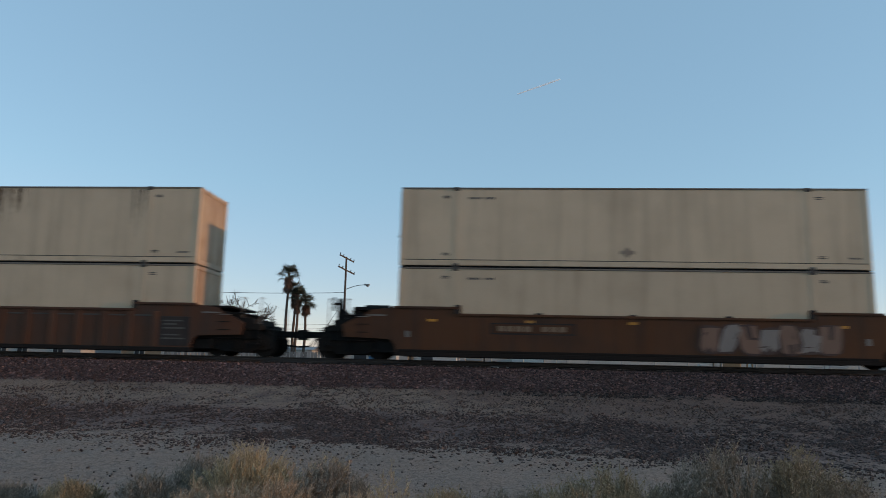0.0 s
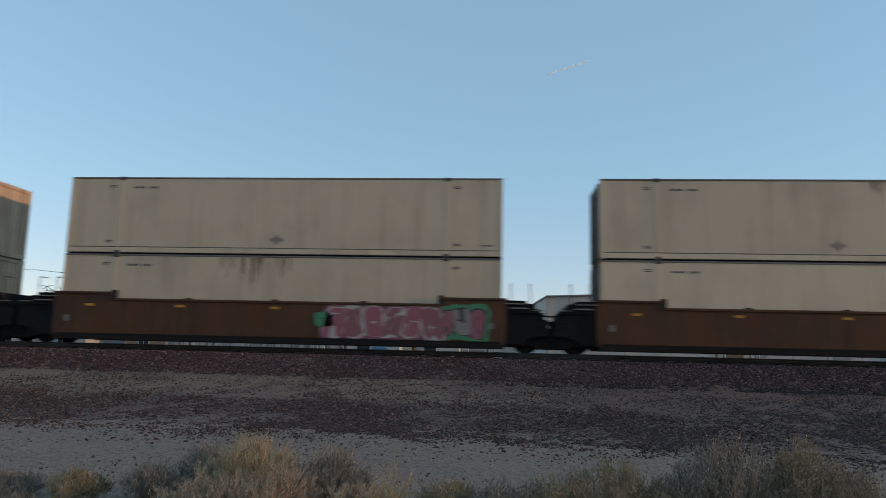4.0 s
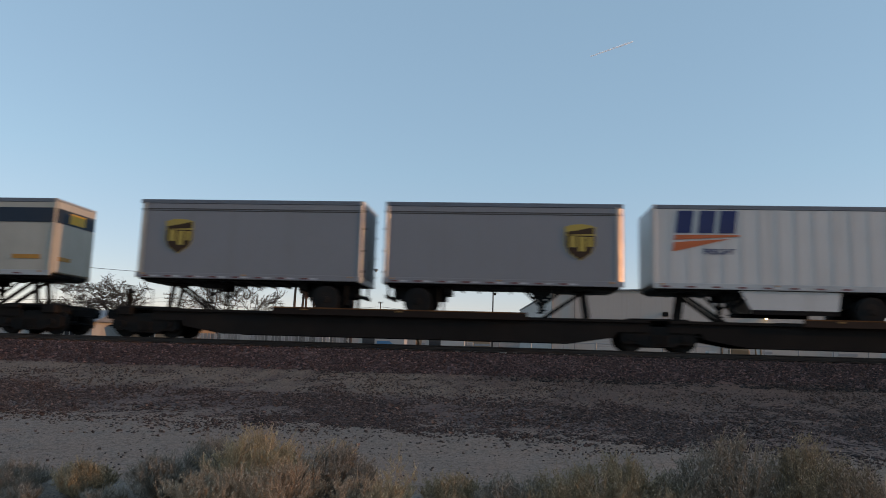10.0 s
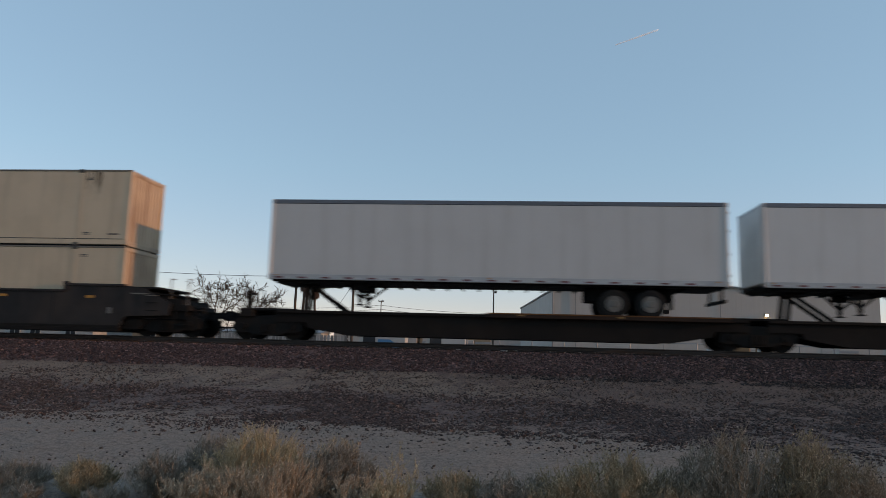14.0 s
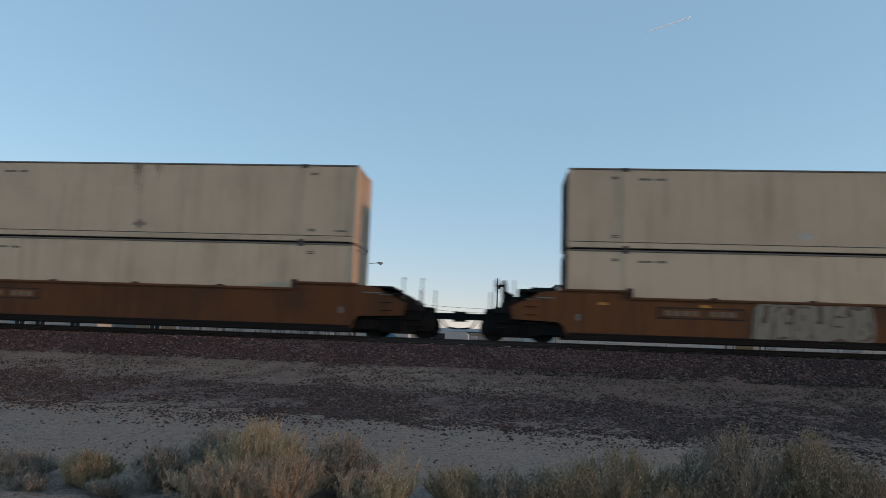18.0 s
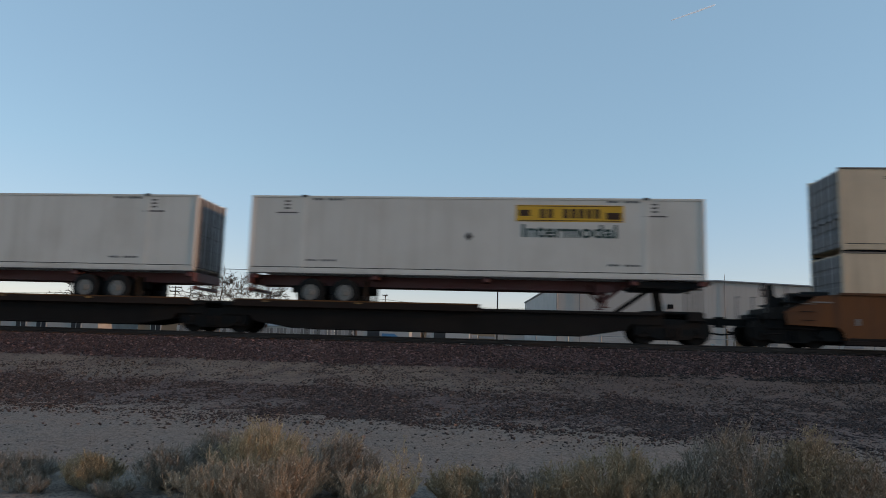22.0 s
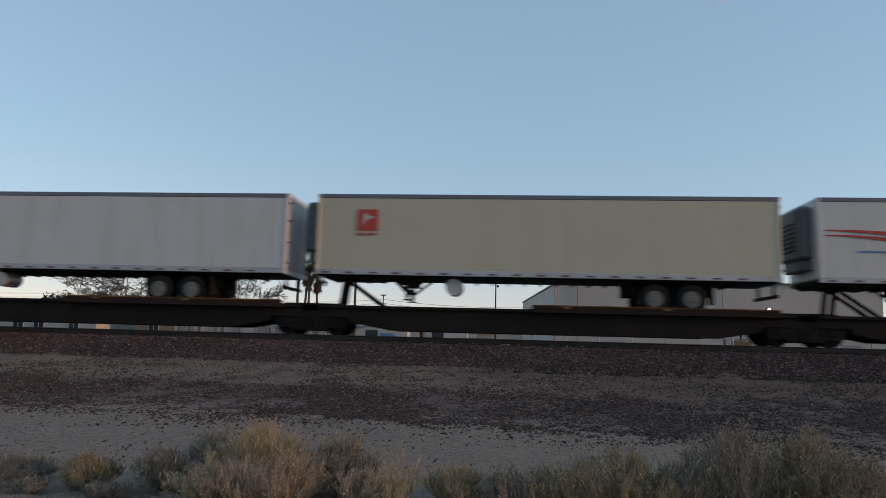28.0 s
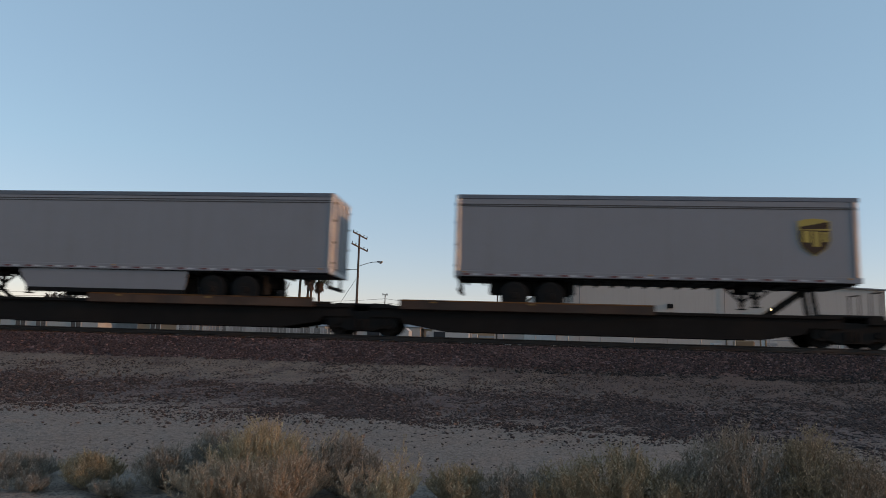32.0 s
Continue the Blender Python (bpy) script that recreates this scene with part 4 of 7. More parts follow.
def yrc(u, front, x):
    t = trailer(u, 8.4, front, ALU, "white short trailer with blue lettering bars, orange wedge and skirt", ribs=14, skirt=(2.9, 6.2, 1.5))
    for i, (a, b) in enumerate(((0.0, 0.55), (0.75, 1.3), (1.45, 2.0))):
        logo(t, "brand_bar", made(lambda bm: prism(bm, [(a, 0), (b, 0), (b + 0.1, 0.78), (a + 0.1, 0.78)], -0.004, 0.004)), NAVY, (x, 4.1))
    w = logo(t, "brand_wedge", made(lambda bm: (prism(bm, [(0, 0.30), (2.2, 0.44), (2.2, 0.5), (0.05, 0.48)], -0.004, 0.004), prism(bm, [(-0.05, -0.1), (0.1, -0.08), (1.9, 0.36), (0.0, 0.22)], -0.004, 0.004))), VERMILION, (x - 0.05, 3.55), "orange wedge")
    logo(t, "lettering", letters("FREIGHT", 0.2), NAVY, (x + 0.95, 3.36))
    return t


def intermodal(u, front, seed, words=True, square=False, lx=None, back=3.2):
    """A white container on a red chassis."""
    t = riding("container_chassis", u, "white container on a dark red chassis with a yellow brand panel", "container chassis", "highway trailers on flat cars")
    t.location.z = RAIL - 0.1
    L, nx = LC, (0.0 if front < 0 else LC)

    def along(d):
        return nx - front * d
    z0, z1 = 2.28, 5.12
    part("body", mesh("jb_body", lambda bm: soft_box(bm, 0.05, L - 0.05, NEAR + 0.02, FAR - 0.02, z0 + 0.1, z1 - 0.04, 0.02)), JB_WHITE, t)
    for y, d in ((NEAR, 1), (FAR, -1)):
        part("top_rail", mesh("jb_top", lambda bm: soft_box(bm, 0, L, 0, 0.08, z1 - 0.09, z1, 0.012)), JB_WHITE, t, at=(0, y, 0)).scale = (1, d, 1)
        part("bottom_rail", mesh("jb_bottom", lambda bm: soft_box(bm, 0, L, 0, 0.08, z0, z0 + 0.18, 0.012)), JB_WHITE, t, at=(0, y, 0)).scale = (1, d, 1)
        part("seam", mesh("jb_seam", lambda bm: (box(bm, 0.1, L - 0.1, 0, 0.03, z0 + 0.2, z0 + 0.225), box(bm, 0.0, L, 0, 0.03, z0 - 0.03, z0))), LINE, t, at=(0, y + 0.01 * d, 0)).scale = (1, d, 1)
        for x in (0.0, L - 0.12):
            part("corner_post", mesh("jb_post", lambda bm: soft_box(bm, 0, 0.12, 0, 0.12, z0, z1, 0.015)), JB_WHITE, t, at=(x, y - 0.004 * d, 0)).scale = (1, d, 1)
        for x in (1.98, L - 1.98):
            part("stacking_post", mesh("jb_stack", lambda bm: soft_box(bm, -0.08, 0.08, 0, 0.05, z0 + 0.1, z1 - 0.1, 0.003)), JB_WHITE, t, at=(x, y + 0.010 * d, 0)).scale = (1, d, 1)
            part("corner_casting", mesh("jb_casting", lambda bm: soft_box(bm, -0.11, 0.11, -0.01, 0.16, z1 - 0.07, z1 + 0.03, 0.012)), LINE, t, "dark steel corner casting", at=(x, y, 0)).scale = (1, d, 1)
    for x in (1.35, L - 1.7):
        part("data_plate", mesh("jb_plate", lambda bm: ([box(bm, -0.1, 0.1, -0.005, 0, k, k + 0.06) for k in (0.0, 0.13, 0.26)], box(bm, -0.4, 0.4, -0.005, 0, -0.16, -0.11))), MARK, t, at=(x, NEAR + 0.02, 4.62))
    for x, z in ((2.3, 4.95), (L - 3.3, 4.95), (2.15, 2.72), (L - 3.3, 2.72)):
        tagged(part("number_bars", mesh("jb_numbers", lambda bm: [box(bm, 0.14 * i, 0.1 + 0.14 * i, -0.005, 0, 0, 0.07) for i in range(8) if i != 3]), MARK, t, at=(x, NEAR + 0.02, z)), kind="stuff")
    part("placard", mesh("jb_placard", lambda bm: prism(bm, [(-0.16, 0), (0, -0.16), (0.16, 0), (0, 0.16)], -0.005, 0)), MARK, t, at=(8.0, NEAR + 0.02, 3.0 + 0.7 * (seed % 2)))
    lx = lx if lx is not None else (2.68 if front < 0 else 9.65)
    sg = part("brand_panel", mesh("jb_panel", lambda bm: soft_box(bm, 0, 3.75, -0.006, 0, 0, 0.6, 0.003)), YELLOW, t, "yellow brand panel", at=(lx, NEAR + 0.02, 4.26))
    part("brand_bar", mesh("jb_bars", lambda bm: ([box(bm, 0.85 + 0.27 * i, 1.03 + 0.27 * i, -0.01, -0.006, 0.13, 0.46) for i in range(8) if i != 2], box(bm, 0.12, 0.5, -0.01, -0.006, 0.2, 0.42), box(bm, 3.15, 3.65, -0.01, -0.006, 0.1, 0.34), box(bm, 0.05, 3.7, -0.01, -0.006, 0.03, 0.055), box(bm, 0.05, 3.7, -0.01, -0.006, 0.545, 0.57))), UMBER, sg)
    if words:
        part("lettering", letters("Intermodal", 0.48, 3.3), GREENISH, t, at=(lx + 0.22, NEAR + 0.012, 3.69))
    if square:
        part("patch", mesh("jb_patch", lambda bm: soft_box(bm, 0, 0.62, -0.006, 0, 0, 0.62, 0.003)), RUST_END, t, "tan repair patch", at=(0.75, NEAR + 0.02, 4.35))
    for y in (-1.17, 0.005):
        d = part("door", mesh("jb_door", lambda bm: (soft_box(bm, -0.04, 0.04, 0, 1.165, z0 + 0.15, z1 - 0.1, 0.012), [soft_box(bm, -0.06, 0.06, 0.08, 1.08, z0 + 0.35 + 0.5 * i, z0 + 0.65 + 0.5 * i, 0.01) for i in range(5)])), JB_WHITE if front > 0 else FRONT_DARK, t, at=(along(L - 0.02), y, 0))
        for k in (0.28, 0.88):
            part("lock_rod", mesh("jb_rod", lambda bm: tube(bm, (0, 0, z0 + 0.05), (0, 0, z1 - 0.1), 0.022, 0.022, 6)), GRIME, d, at=(-front * 0.08, k, 0))
    part("front_wall", mesh("jb_front", lambda bm: (soft_box(bm, -0.03, 0.03, -1.2, 1.2, z0 + 0.1, z1 - 0.1, 0.01), [soft_box(bm, -0.05, 0.05, -1.15, 1.15, z0 + 0.3 + 0.4 * i, z0 + 0.34 + 0.4 * i, 0.01) for i in range(6)])), JB_WHITE, t, at=(along(0.02), 0, 0))
    # chassis
    for y in (-0.5, 0.5):
        part("chassis_beam", mesh(("jb_beam", front), lambda bm: prism(bm, [(along(-0.15), 2.25), (along(-0.15), 2.12), (along(2.6), 2.06), (along(3.2), 1.88), (along(L), 1.88), (along(L), 2.25)], -0.07, 0.07)), CHASSIS, t, at=(0, y, 0))
    for d in (0.1, 2.4, 7.5, 11.5, L - 0.2):
        part("bolster", mesh("jb_bolster", lambda bm: soft_box(bm, -0.12, 0.12, -1.24, 1.24, 2.08, 2.26, 0.02)), CHASSIS, t, at=(along(d), 0, 0))
    part("nose_plate", mesh("jb_nose", lambda bm: prism(bm, [(0.2, 2.24), (0.12, 2.12), (-0.35, 2.0), (-2.3, 2.0), (-2.5, 2.2)], -1.15, 1.15)), BLACK, t, at=(nx, 0, 0)).scale = (front, 1, 1)
    bogie(t, [along(L - back), along(L - back + 1.25)], z=1.60)
    landing_gear(t, along(3.35), True)
    part("rear_guard", mesh("rear_guard", lambda bm: None), CHASSIS, t, at=(along(L - 0.05), 0, 0))
    part("tail_frame", mesh("jb_tail", lambda bm: (soft_box(bm, -0.08, 0.08, -1.2, 1.2, 1.9, 2.24, 0.02), [soft_box(bm, -0.05, 0.05, y - 0.05, y + 0.05, 1.65, 1.95, 0.01) for y in (-0.8, 0.8)])), CHASSIS, t, at=(along(L - 0.05), 0, 0))
    return t



def end_patch(t, x, y0, y1, z0, z1, m, name="end_marking", label=""):
    """A painted field on an end wall."""
    return part(name, made(lambda bm: soft_box(bm, x - 0.045, x + 0.045, y0, y1, z0, z1, 0.002)), m, t, label)


# ---- ground ----
PROFILE = ((-3000, 0.0), (15.2, 0.0), (16.4, 0.10), (19.2, 0.30), (22.0, 0.62), (22.4, 0.72), (22.65, 0.84), (23.9, 1.385), (24.2, 1.415), (24.62, 1.415), (24.82, 1.36), (25.2, 1.45), (27.1, 1.45), (27.5, 1.40), (27.8, 1.34), (28.6, 1.29), (30.2, 0.60), (33, 0.42), (40, 0.35), (3000, 0.35))


def height(y):
    return np.interp(y, [p[0] for p in PROFILE], [p[1] for p in PROFILE])


def spread(core, far, step, grow=1.25):
    a, b = core
    mid = list(np.arange(a, b + step / 2, step))
    s, lo, hi = step, [], []
    x = a
    while x > -far:
        s *= grow
        x -= s
        lo.append(x)
    s, x = step, b
    while x < far:
        s *= grow
        x += s
        hi.append(x)
    return np.array(lo[::-1] + mid + hi)


def ground_mat():
    m = bpy.data.materials.new("desert_ground")
    m.use_nodes = True
    nt = m.node_tree
    n, ln = nt.nodes, nt.links
    b = n["Principled BSDF"]
    b.inputs["Roughness"].default_value = 0.95
    geo = n.new("ShaderNodeNewGeometry")
    sep = n.new("ShaderNodeSeparateXYZ")
    ln.new(geo.outputs["Position"], sep.inputs[0])

    def tex(scale, detail=6, stretch=(1, 1, 1), rough=0.6):
        mp = n.new("ShaderNodeMapping")
        mp.inputs["Scale"].default_value = stretch
        ln.new(geo.outputs["Position"], mp.inputs[0])
        t = n.new("ShaderNodeTexNoise")
        t.inputs["Scale"].default_value, t.inputs["Detail"].default_value, t.inputs["Roughness"].default_value = scale, detail, rough
        ln.new(mp.outputs[0], t.inputs["Vector"])
        return t.outputs["Fac"]

    def rng(src, lo, hi, a=0.0, c=1.0):
        r = n.new("ShaderNodeMapRange")
        for i, v in enumerate((lo, hi, a, c)):
            r.inputs[i + 1].default_value = v
        ln.new(src, r.inputs[0])
        return r.outputs[0]

    def math_(op, a, c):
        x = n.new("ShaderNodeMath")
        x.operation = op
        for s, v in zip(x.inputs, (a, c)):
            if isinstance(v, (int, float)):
                s.default_value = v
            else:
                ln.new(v, s)
        return x.outputs[0]

    def mixed(fac, a, c):
        x = n.new("ShaderNodeMix")
        x.data_type = "RGBA"
        for s, v in ((x.inputs[0], fac), (x.inputs[6], a), (x.inputs[7], c)):
            if isinstance(v, tuple):
                s.default_value = (*v, 1)
            else:
                ln.new(v, s)
        return x.outputs[2]

    wob = math_("MULTIPLY", math_("SUBTRACT", tex(0.75, 8, (1.0, 0.45, 1), 0.75), 0.5), 3.4)
    y = math_("ADD", sep.outputs[1], wob)
    y = math_("ADD", y, math_("MULTIPLY", rng(sep.outputs[0], -3.0, 6.0, 0.0, 1.0), 2.4))     # the gravel reaches further out along the line
    dirt = mixed(tex(0.9), (0.225, 0.163, 0.126), (0.270, 0.198, 0.154))
    # slope sand: the darker tone takes over towards +x
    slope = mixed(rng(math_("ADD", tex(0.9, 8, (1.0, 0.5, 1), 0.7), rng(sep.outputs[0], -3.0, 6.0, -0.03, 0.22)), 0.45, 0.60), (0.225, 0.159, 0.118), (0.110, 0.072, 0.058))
    toe = mixed(rng(tex(2.2, 8), 0.4, 0.6), (0.075, 0.044, 0.040), (0.150, 0.102, 0.088))
    ballast = mixed(rng(tex(6, 6), 0.35, 0.65), (0.090, 0.043, 0.039), (0.160, 0.086, 0.076))
    c = mixed(rng(y, 14.3, 16.2), dirt, toe)
    c = mixed(rng(y, 18.6, 20.0), c, slope)
    c = mixed(rng(math_("ADD", sep.outputs[1], math_("MULTIPLY", wob, 0.18)), 22.3, 22.7), c, ballast)
    c = mixed(rng(sep.outputs[1], 29.8, 31.0), c, (0.22, 0.19, 0.165))
    c = mixed(rng(tex(11, 6), 0.48, 0.60, 0, 0.5), c, (0.07, 0.053, 0.049))
    c = mixed(rng(tex(38, 3), 0.53, 0.60, 0, 0.7), c, (0.045, 0.033, 0.031))
    c = mixed(rng(tex(75, 2), 0.6, 0.68, 0, 0.35), c, (0.34, 0.28, 0.25))
    ln.new(c, b.inputs["Base Color"])
    bp = n.new("ShaderNodeBump")
    bp.inputs["Strength"].default_value, bp.inputs["Distance"].default_value = 0.6, 0.03
    ln.new(tex(18, 6), bp.inputs["Height"])
    ln.new(bp.outputs[0], b.inputs["Normal"])
    return m


def grid_mesh(name, xs, ys):
    X, Y = np.meshgrid(xs, ys)
    Z = height(Y)
    near = (np.abs(X) < 60) & (Y > 0) & (Y < 24)
    rough = np.zeros_like(Z)
    for k, (fx, fy, a) in enumerate(((0.83, 1.37, 0.012), (2.9, 2.3, 0.010), (7.3, 6.1, 0.008), (15.7, 13.9, 0.006))):
        rough += a * np.sin(fx * X + 1.3 * np.sin(fy * Y + k)) * np.sin(fy * Y + 1.1 * np.cos(fx * 0.8 * X + 2 * k))
    rough += np.random.default_rng(4).normal(0, 0.006, Z.shape)
    Z = Z + np.where(near, rough, 0.0)
    co = np.stack([X, Y, Z], -1).reshape(-1, 3)
    h, w = X.shape
    i = (np.arange(h - 1)[:, None] * w + np.arange(w - 1)[None]).ravel()
    f = np.stack([i, i + 1, i + w + 1, i + w], -1)
    m = bpy.data.meshes.new(name)
    m.from_pydata(co.tolist(), [], f.tolist())
    m.polygons.foreach_set("use_smooth", np.ones(len(f), bool))
    return m


ground = new("ground", grid_mesh("ground", spread((-26, 22), 2600, 0.16), np.concatenate([spread((5, 24.4), 2600, 0.13)])))
ground.data.materials.append(ground_mat())
tagged(ground, "dry desert ground with a dirt track and a gravelly embankment", "ground", kind="structure")


def scatter(name, n, place, size, material, label, seed, flat=0.6):
    """Many small angular stones in one mesh."""
    rng = np.random.default_rng(seed)
    x, y = place(rng, n)
    s = rng.uniform(*size, n) * rng.choice([0.7, 1.0, 1.3], n)
    base = np.array([(-1, -1, -1), (1, -1, -1), (1, 1, -1), (-1, 1, -1), (-1, -1, 1), (1, -1, 1), (1, 1, 1), (-1, 1, 1)], float) * 0.5
    v = base[None] * (1 + rng.uniform(-0.35, 0.35, (n, 8, 3)))
    a = rng.uniform(0, 6.283, (n, 1))
    tilt = rng.uniform(-0.6, 0.6, (n, 1))
    vx, vy, vz = v[..., 0], v[..., 1], v[..., 2] * flat
    vy, vz = vy * np.cos(tilt) - vz * np.sin(tilt), vy * np.sin(tilt) + vz * np.cos(tilt)
    vx, vy = vx * np.cos(a) - vy * np.sin(a), vx * np.sin(a) + vy * np.cos(a)
    z = height(y)
    co = np.stack([vx * s[:, None] + x[:, None], vy * s[:, None] + y[:, None], vz * s[:, None] + (z + 0.12 * s)[:, None]], -1).reshape(-1, 3)
    q = np.array([(0, 3, 2, 1), (4, 5, 6, 7), (0, 1, 5, 4), (1, 2, 6, 5), (2, 3, 7, 6), (3, 0, 4, 7)])
    f = (q[None] + 8 * np.arange(n)[:, None, None]).reshape(-1, 4)
    m = bpy.data.meshes.new(name)
    m.from_pydata(co.tolist(), [], f.tolist())
    m.materials.append(material)
    return tagged(new(name, m), label, "stones", kind="stuff")


def stone_mat(name, a, c):
    m = bpy.data.materials.new(name)
    m.use_nodes = True
    n, ln = m.node_tree.nodes, m.node_tree.links
    b = n["Principled BSDF"]
    b.inputs["Roughness"].default_value = 0.9
    g = n.new("ShaderNodeNewGeometry")
    r = n.new("ShaderNodeValToRGB")
    r.color_ramp.elements[0].color, r.color_ramp.elements[1].color = (*a, 1), (*c, 1)
    mid = r.color_ramp.elements.new(0.84)
    mid.color = (*[0.72 * p + 0.28 * q for p, q in zip(a, c)], 1)
    ln.new(g.outputs["Random Per Island"], r.inputs[0])
    t = n.new("ShaderNodeTexNoise")
    t.inputs["Scale"].default_value = 40
    bp = n.new("ShaderNodeBump")
    bp.inputs["Strength"].default_value = 0.4
    ln.new(t.outputs[0], bp.inputs["Height"])
    ln.new(bp.outputs[0], b.inputs["Normal"])
    ln.new(r.outputs[0], b.inputs["Base Color"])
    return m


BALLAST = stone_mat("ballast_stone", (0.025, 0.0125, 0.013), (0.22, 0.138, 0.135))
DARKSTONE = stone_mat("dark_stone", (0.012, 0.009, 0.009), (0.06, 0.042, 0.04))
GRAVEL = stone_mat("gravel_stone", (0.019, 0.012, 0.012), (0.180, 0.124, 0.110))
PEBBLE = stone_mat("pebble_stone", (0.021, 0.015, 0.015), (0.24, 0.18, 0.15))
scatter("ballast", 54000, lambda r, n: (r.uniform(-24, 18, n), 24.72 - 2.25 * r.beta(1.0, 1.1, n)), (0.025, 0.058), BALLAST, "reddish crushed stone ballast on the track bed", 1)
# the shade under the train is put into the colour of these stones
scatter("ballast_bed", 7000, lambda r, n: (r.uniform(-24, 18, n), r.uniform(24.8, 25.6, n)), (0.035, 0.065), DARKSTONE, "dark reddish crushed stone between the ties, shaded by its colour", 2)


# extra dark stones, placed to darken the ballast towards +x
scatter("oily_ballast", 11000, lambda r, n: (18 - 19 * r.beta(1.0, 1.5, n), 24.7 - 2.6 * r.beta(1.0, 1.0, n)), (0.028, 0.06), DARKSTONE, "dark stones among the ballast", 12)


def patches(r, n):
    """Gravel that lies in a broad band at the foot of the slope, thins out upwards and comes down in a few chutes."""
    k = 5 * n
    x, y = r.uniform(-22, 16, k), 22.6 - 11.2 * r.beta(1.5, 1.35, k)
    lo = 14.3 - 0.30 * np.clip(x + 3, 0, 8) + 0.5 * np.sin(0.55 * x) + 0.3 * np.sin(1.7 * x + 1)
    hi = 18.9 + 0.5 * np.sin(0.8 * x + 2) + 0.35 * np.sin(2.3 * x)
    band = 1 / (1 + np.exp(-(y - lo) / 0.35)) / (1 + np.exp((y - hi) / 0.35))
    blot = 0.55 * np.sin(0.9 * x + 1.2 * np.sin(0.7 * y)) + 0.5 * np.sin(1.9 * x + 0.5 * y + 1.5 * np.sin(0.63 * x)) + 0.4 * np.sin(4.1 * x - 1.1 * y + 2 * np.sin(1.3 * y))
    chute = sum(a * np.exp(-((x - c - 0.25 * (22 - y)) / v) ** 2) for c, v, a in ((-5.3, 0.75, 1.9), (1.9, 0.7, 1.6), (-14.5, 1.2, 1.3), (6.2, 1.3, 0.7), (9.5, 1.6, 1.2))) * (y > lo)
    keep = np.argsort(-(2.7 * band + blot + chute + r.gumbel(0, 0.95, k)))[:n]
    return x[keep], y[keep]


scatter("gravel", 80000, patches, (0.018, 0.046), GRAVEL, "dark gravel spilled over the embankment", 3)
scatter("slope_stones", 26000, lambda r, n: (r.uniform(-22, 16, n), 22.6 - 9.0 * r.beta(1.1, 1.6, n)), (0.014, 0.036), PEBBLE, "loose pebbles on the embankment", 5)
scatter("gravel_fringe", 11000, lambda r, n: (lambda x: (x, 15.4 - 0.30 * np.clip(x + 3, 0, 8) - 3.2 * r.beta(0.9, 2.4, n)))(r.uniform(-20, 15, n)), (0.012, 0.032), GRAVEL, "dark loose gravel along the dirt track", 8)
scatter("pebbles", 4000, lambda r, n: (r.uniform(-12, 9, n), 14.0 - 7.2 * r.beta(0.9, 2.2, n)), (0.008, 0.026), PEBBLE, "loose pebbles on the dirt track", 6)

# ---- track ----
RAILSTEEL = mat("rail_steel", (0.045, 0.032, 0.027), 0.6, 0.4, amount=0.4)
TIEM = mat("tie_wood", (0.026, 0.020, 0.017), 0.9, spec=0.1, var=0.25, amount=0.4, bump=0.3)


def rail_shape(bm):
    pts = [(-0.075, -0.175), (0.075, -0.175), (0.075, -0.155), (0.012, -0.13), (0.012, -0.045), (0.037, -0.03), (0.037, -0.005), (0.028, 0.0), (-0.028, 0.0), (-0.037, -0.005), (-0.037, -0.03), (-0.012, -0.045), (-0.012, -0.13), (-0.075, -0.155)]
    prism(bm, pts, -900, 900, "x")


for y in (-0.75, 0.75):
    r = new("rail", mesh("rail", rail_shape))
    if not r.data.materials:
        r.data.materials.append(RAILSTEEL)
    r.location = (0, YC + y, RAIL)
    tagged(r, "dark worn steel rail on wooden ties", "rail", "rails of the track", "structure")
bed = tagged(new("track_ties", None), "weathered wooden railway ties in ballast", "railway ties", kind="structure")
for i in range(78):
    o = part("tie", mesh("tie", lambda bm: soft_box(bm, -0.115, 0.115, -1.3, 1.3, -0.18, 0.0, 0.015)), TIEM, bed, at=(-24 + 0.55 * i, YC, RAIL - 0.182))
    o.rotation_euler[2] = 0.02 * math.sin(7.1 * i)
    part("tie_plate", mesh("tie_plate", lambda bm: soft_box(bm, -0.09, 0.09, -0.18, 0.18, 0, 0.012, 0.003)), RAILSTEEL, o, at=(0, -0.75, 0.0))


# ---- brush in the foreground ----
def leaf_mat(name, a, c):
    m = stone_mat(name, a, c)
    m.node_tree.nodes["Principled BSDF"].inputs["Roughness"].default_value = 0.8
    return m


STEM = leaf_mat("brush_stem", (0.24, 0.175, 0.125), (0.58, 0.44, 0.33))
STRAW = leaf_mat("brush_straw", (0.31, 0.225, 0.13), (0.64, 0.485, 0.3))
DRY = leaf_mat("brush_tan", (0.3, 0.205, 0.135), (0.66, 0.485, 0.34))
OLIVE = leaf_mat("brush_olive", (0.22, 0.16, 0.095), (0.48, 0.36, 0.225))
SAGE = leaf_mat("brush_sage", (0.17, 0.14, 0.11), (0.42, 0.34, 0.265))
MOSS = leaf_mat("brush_moss", (0.155, 0.12, 0.085), (0.43, 0.33, 0.235))


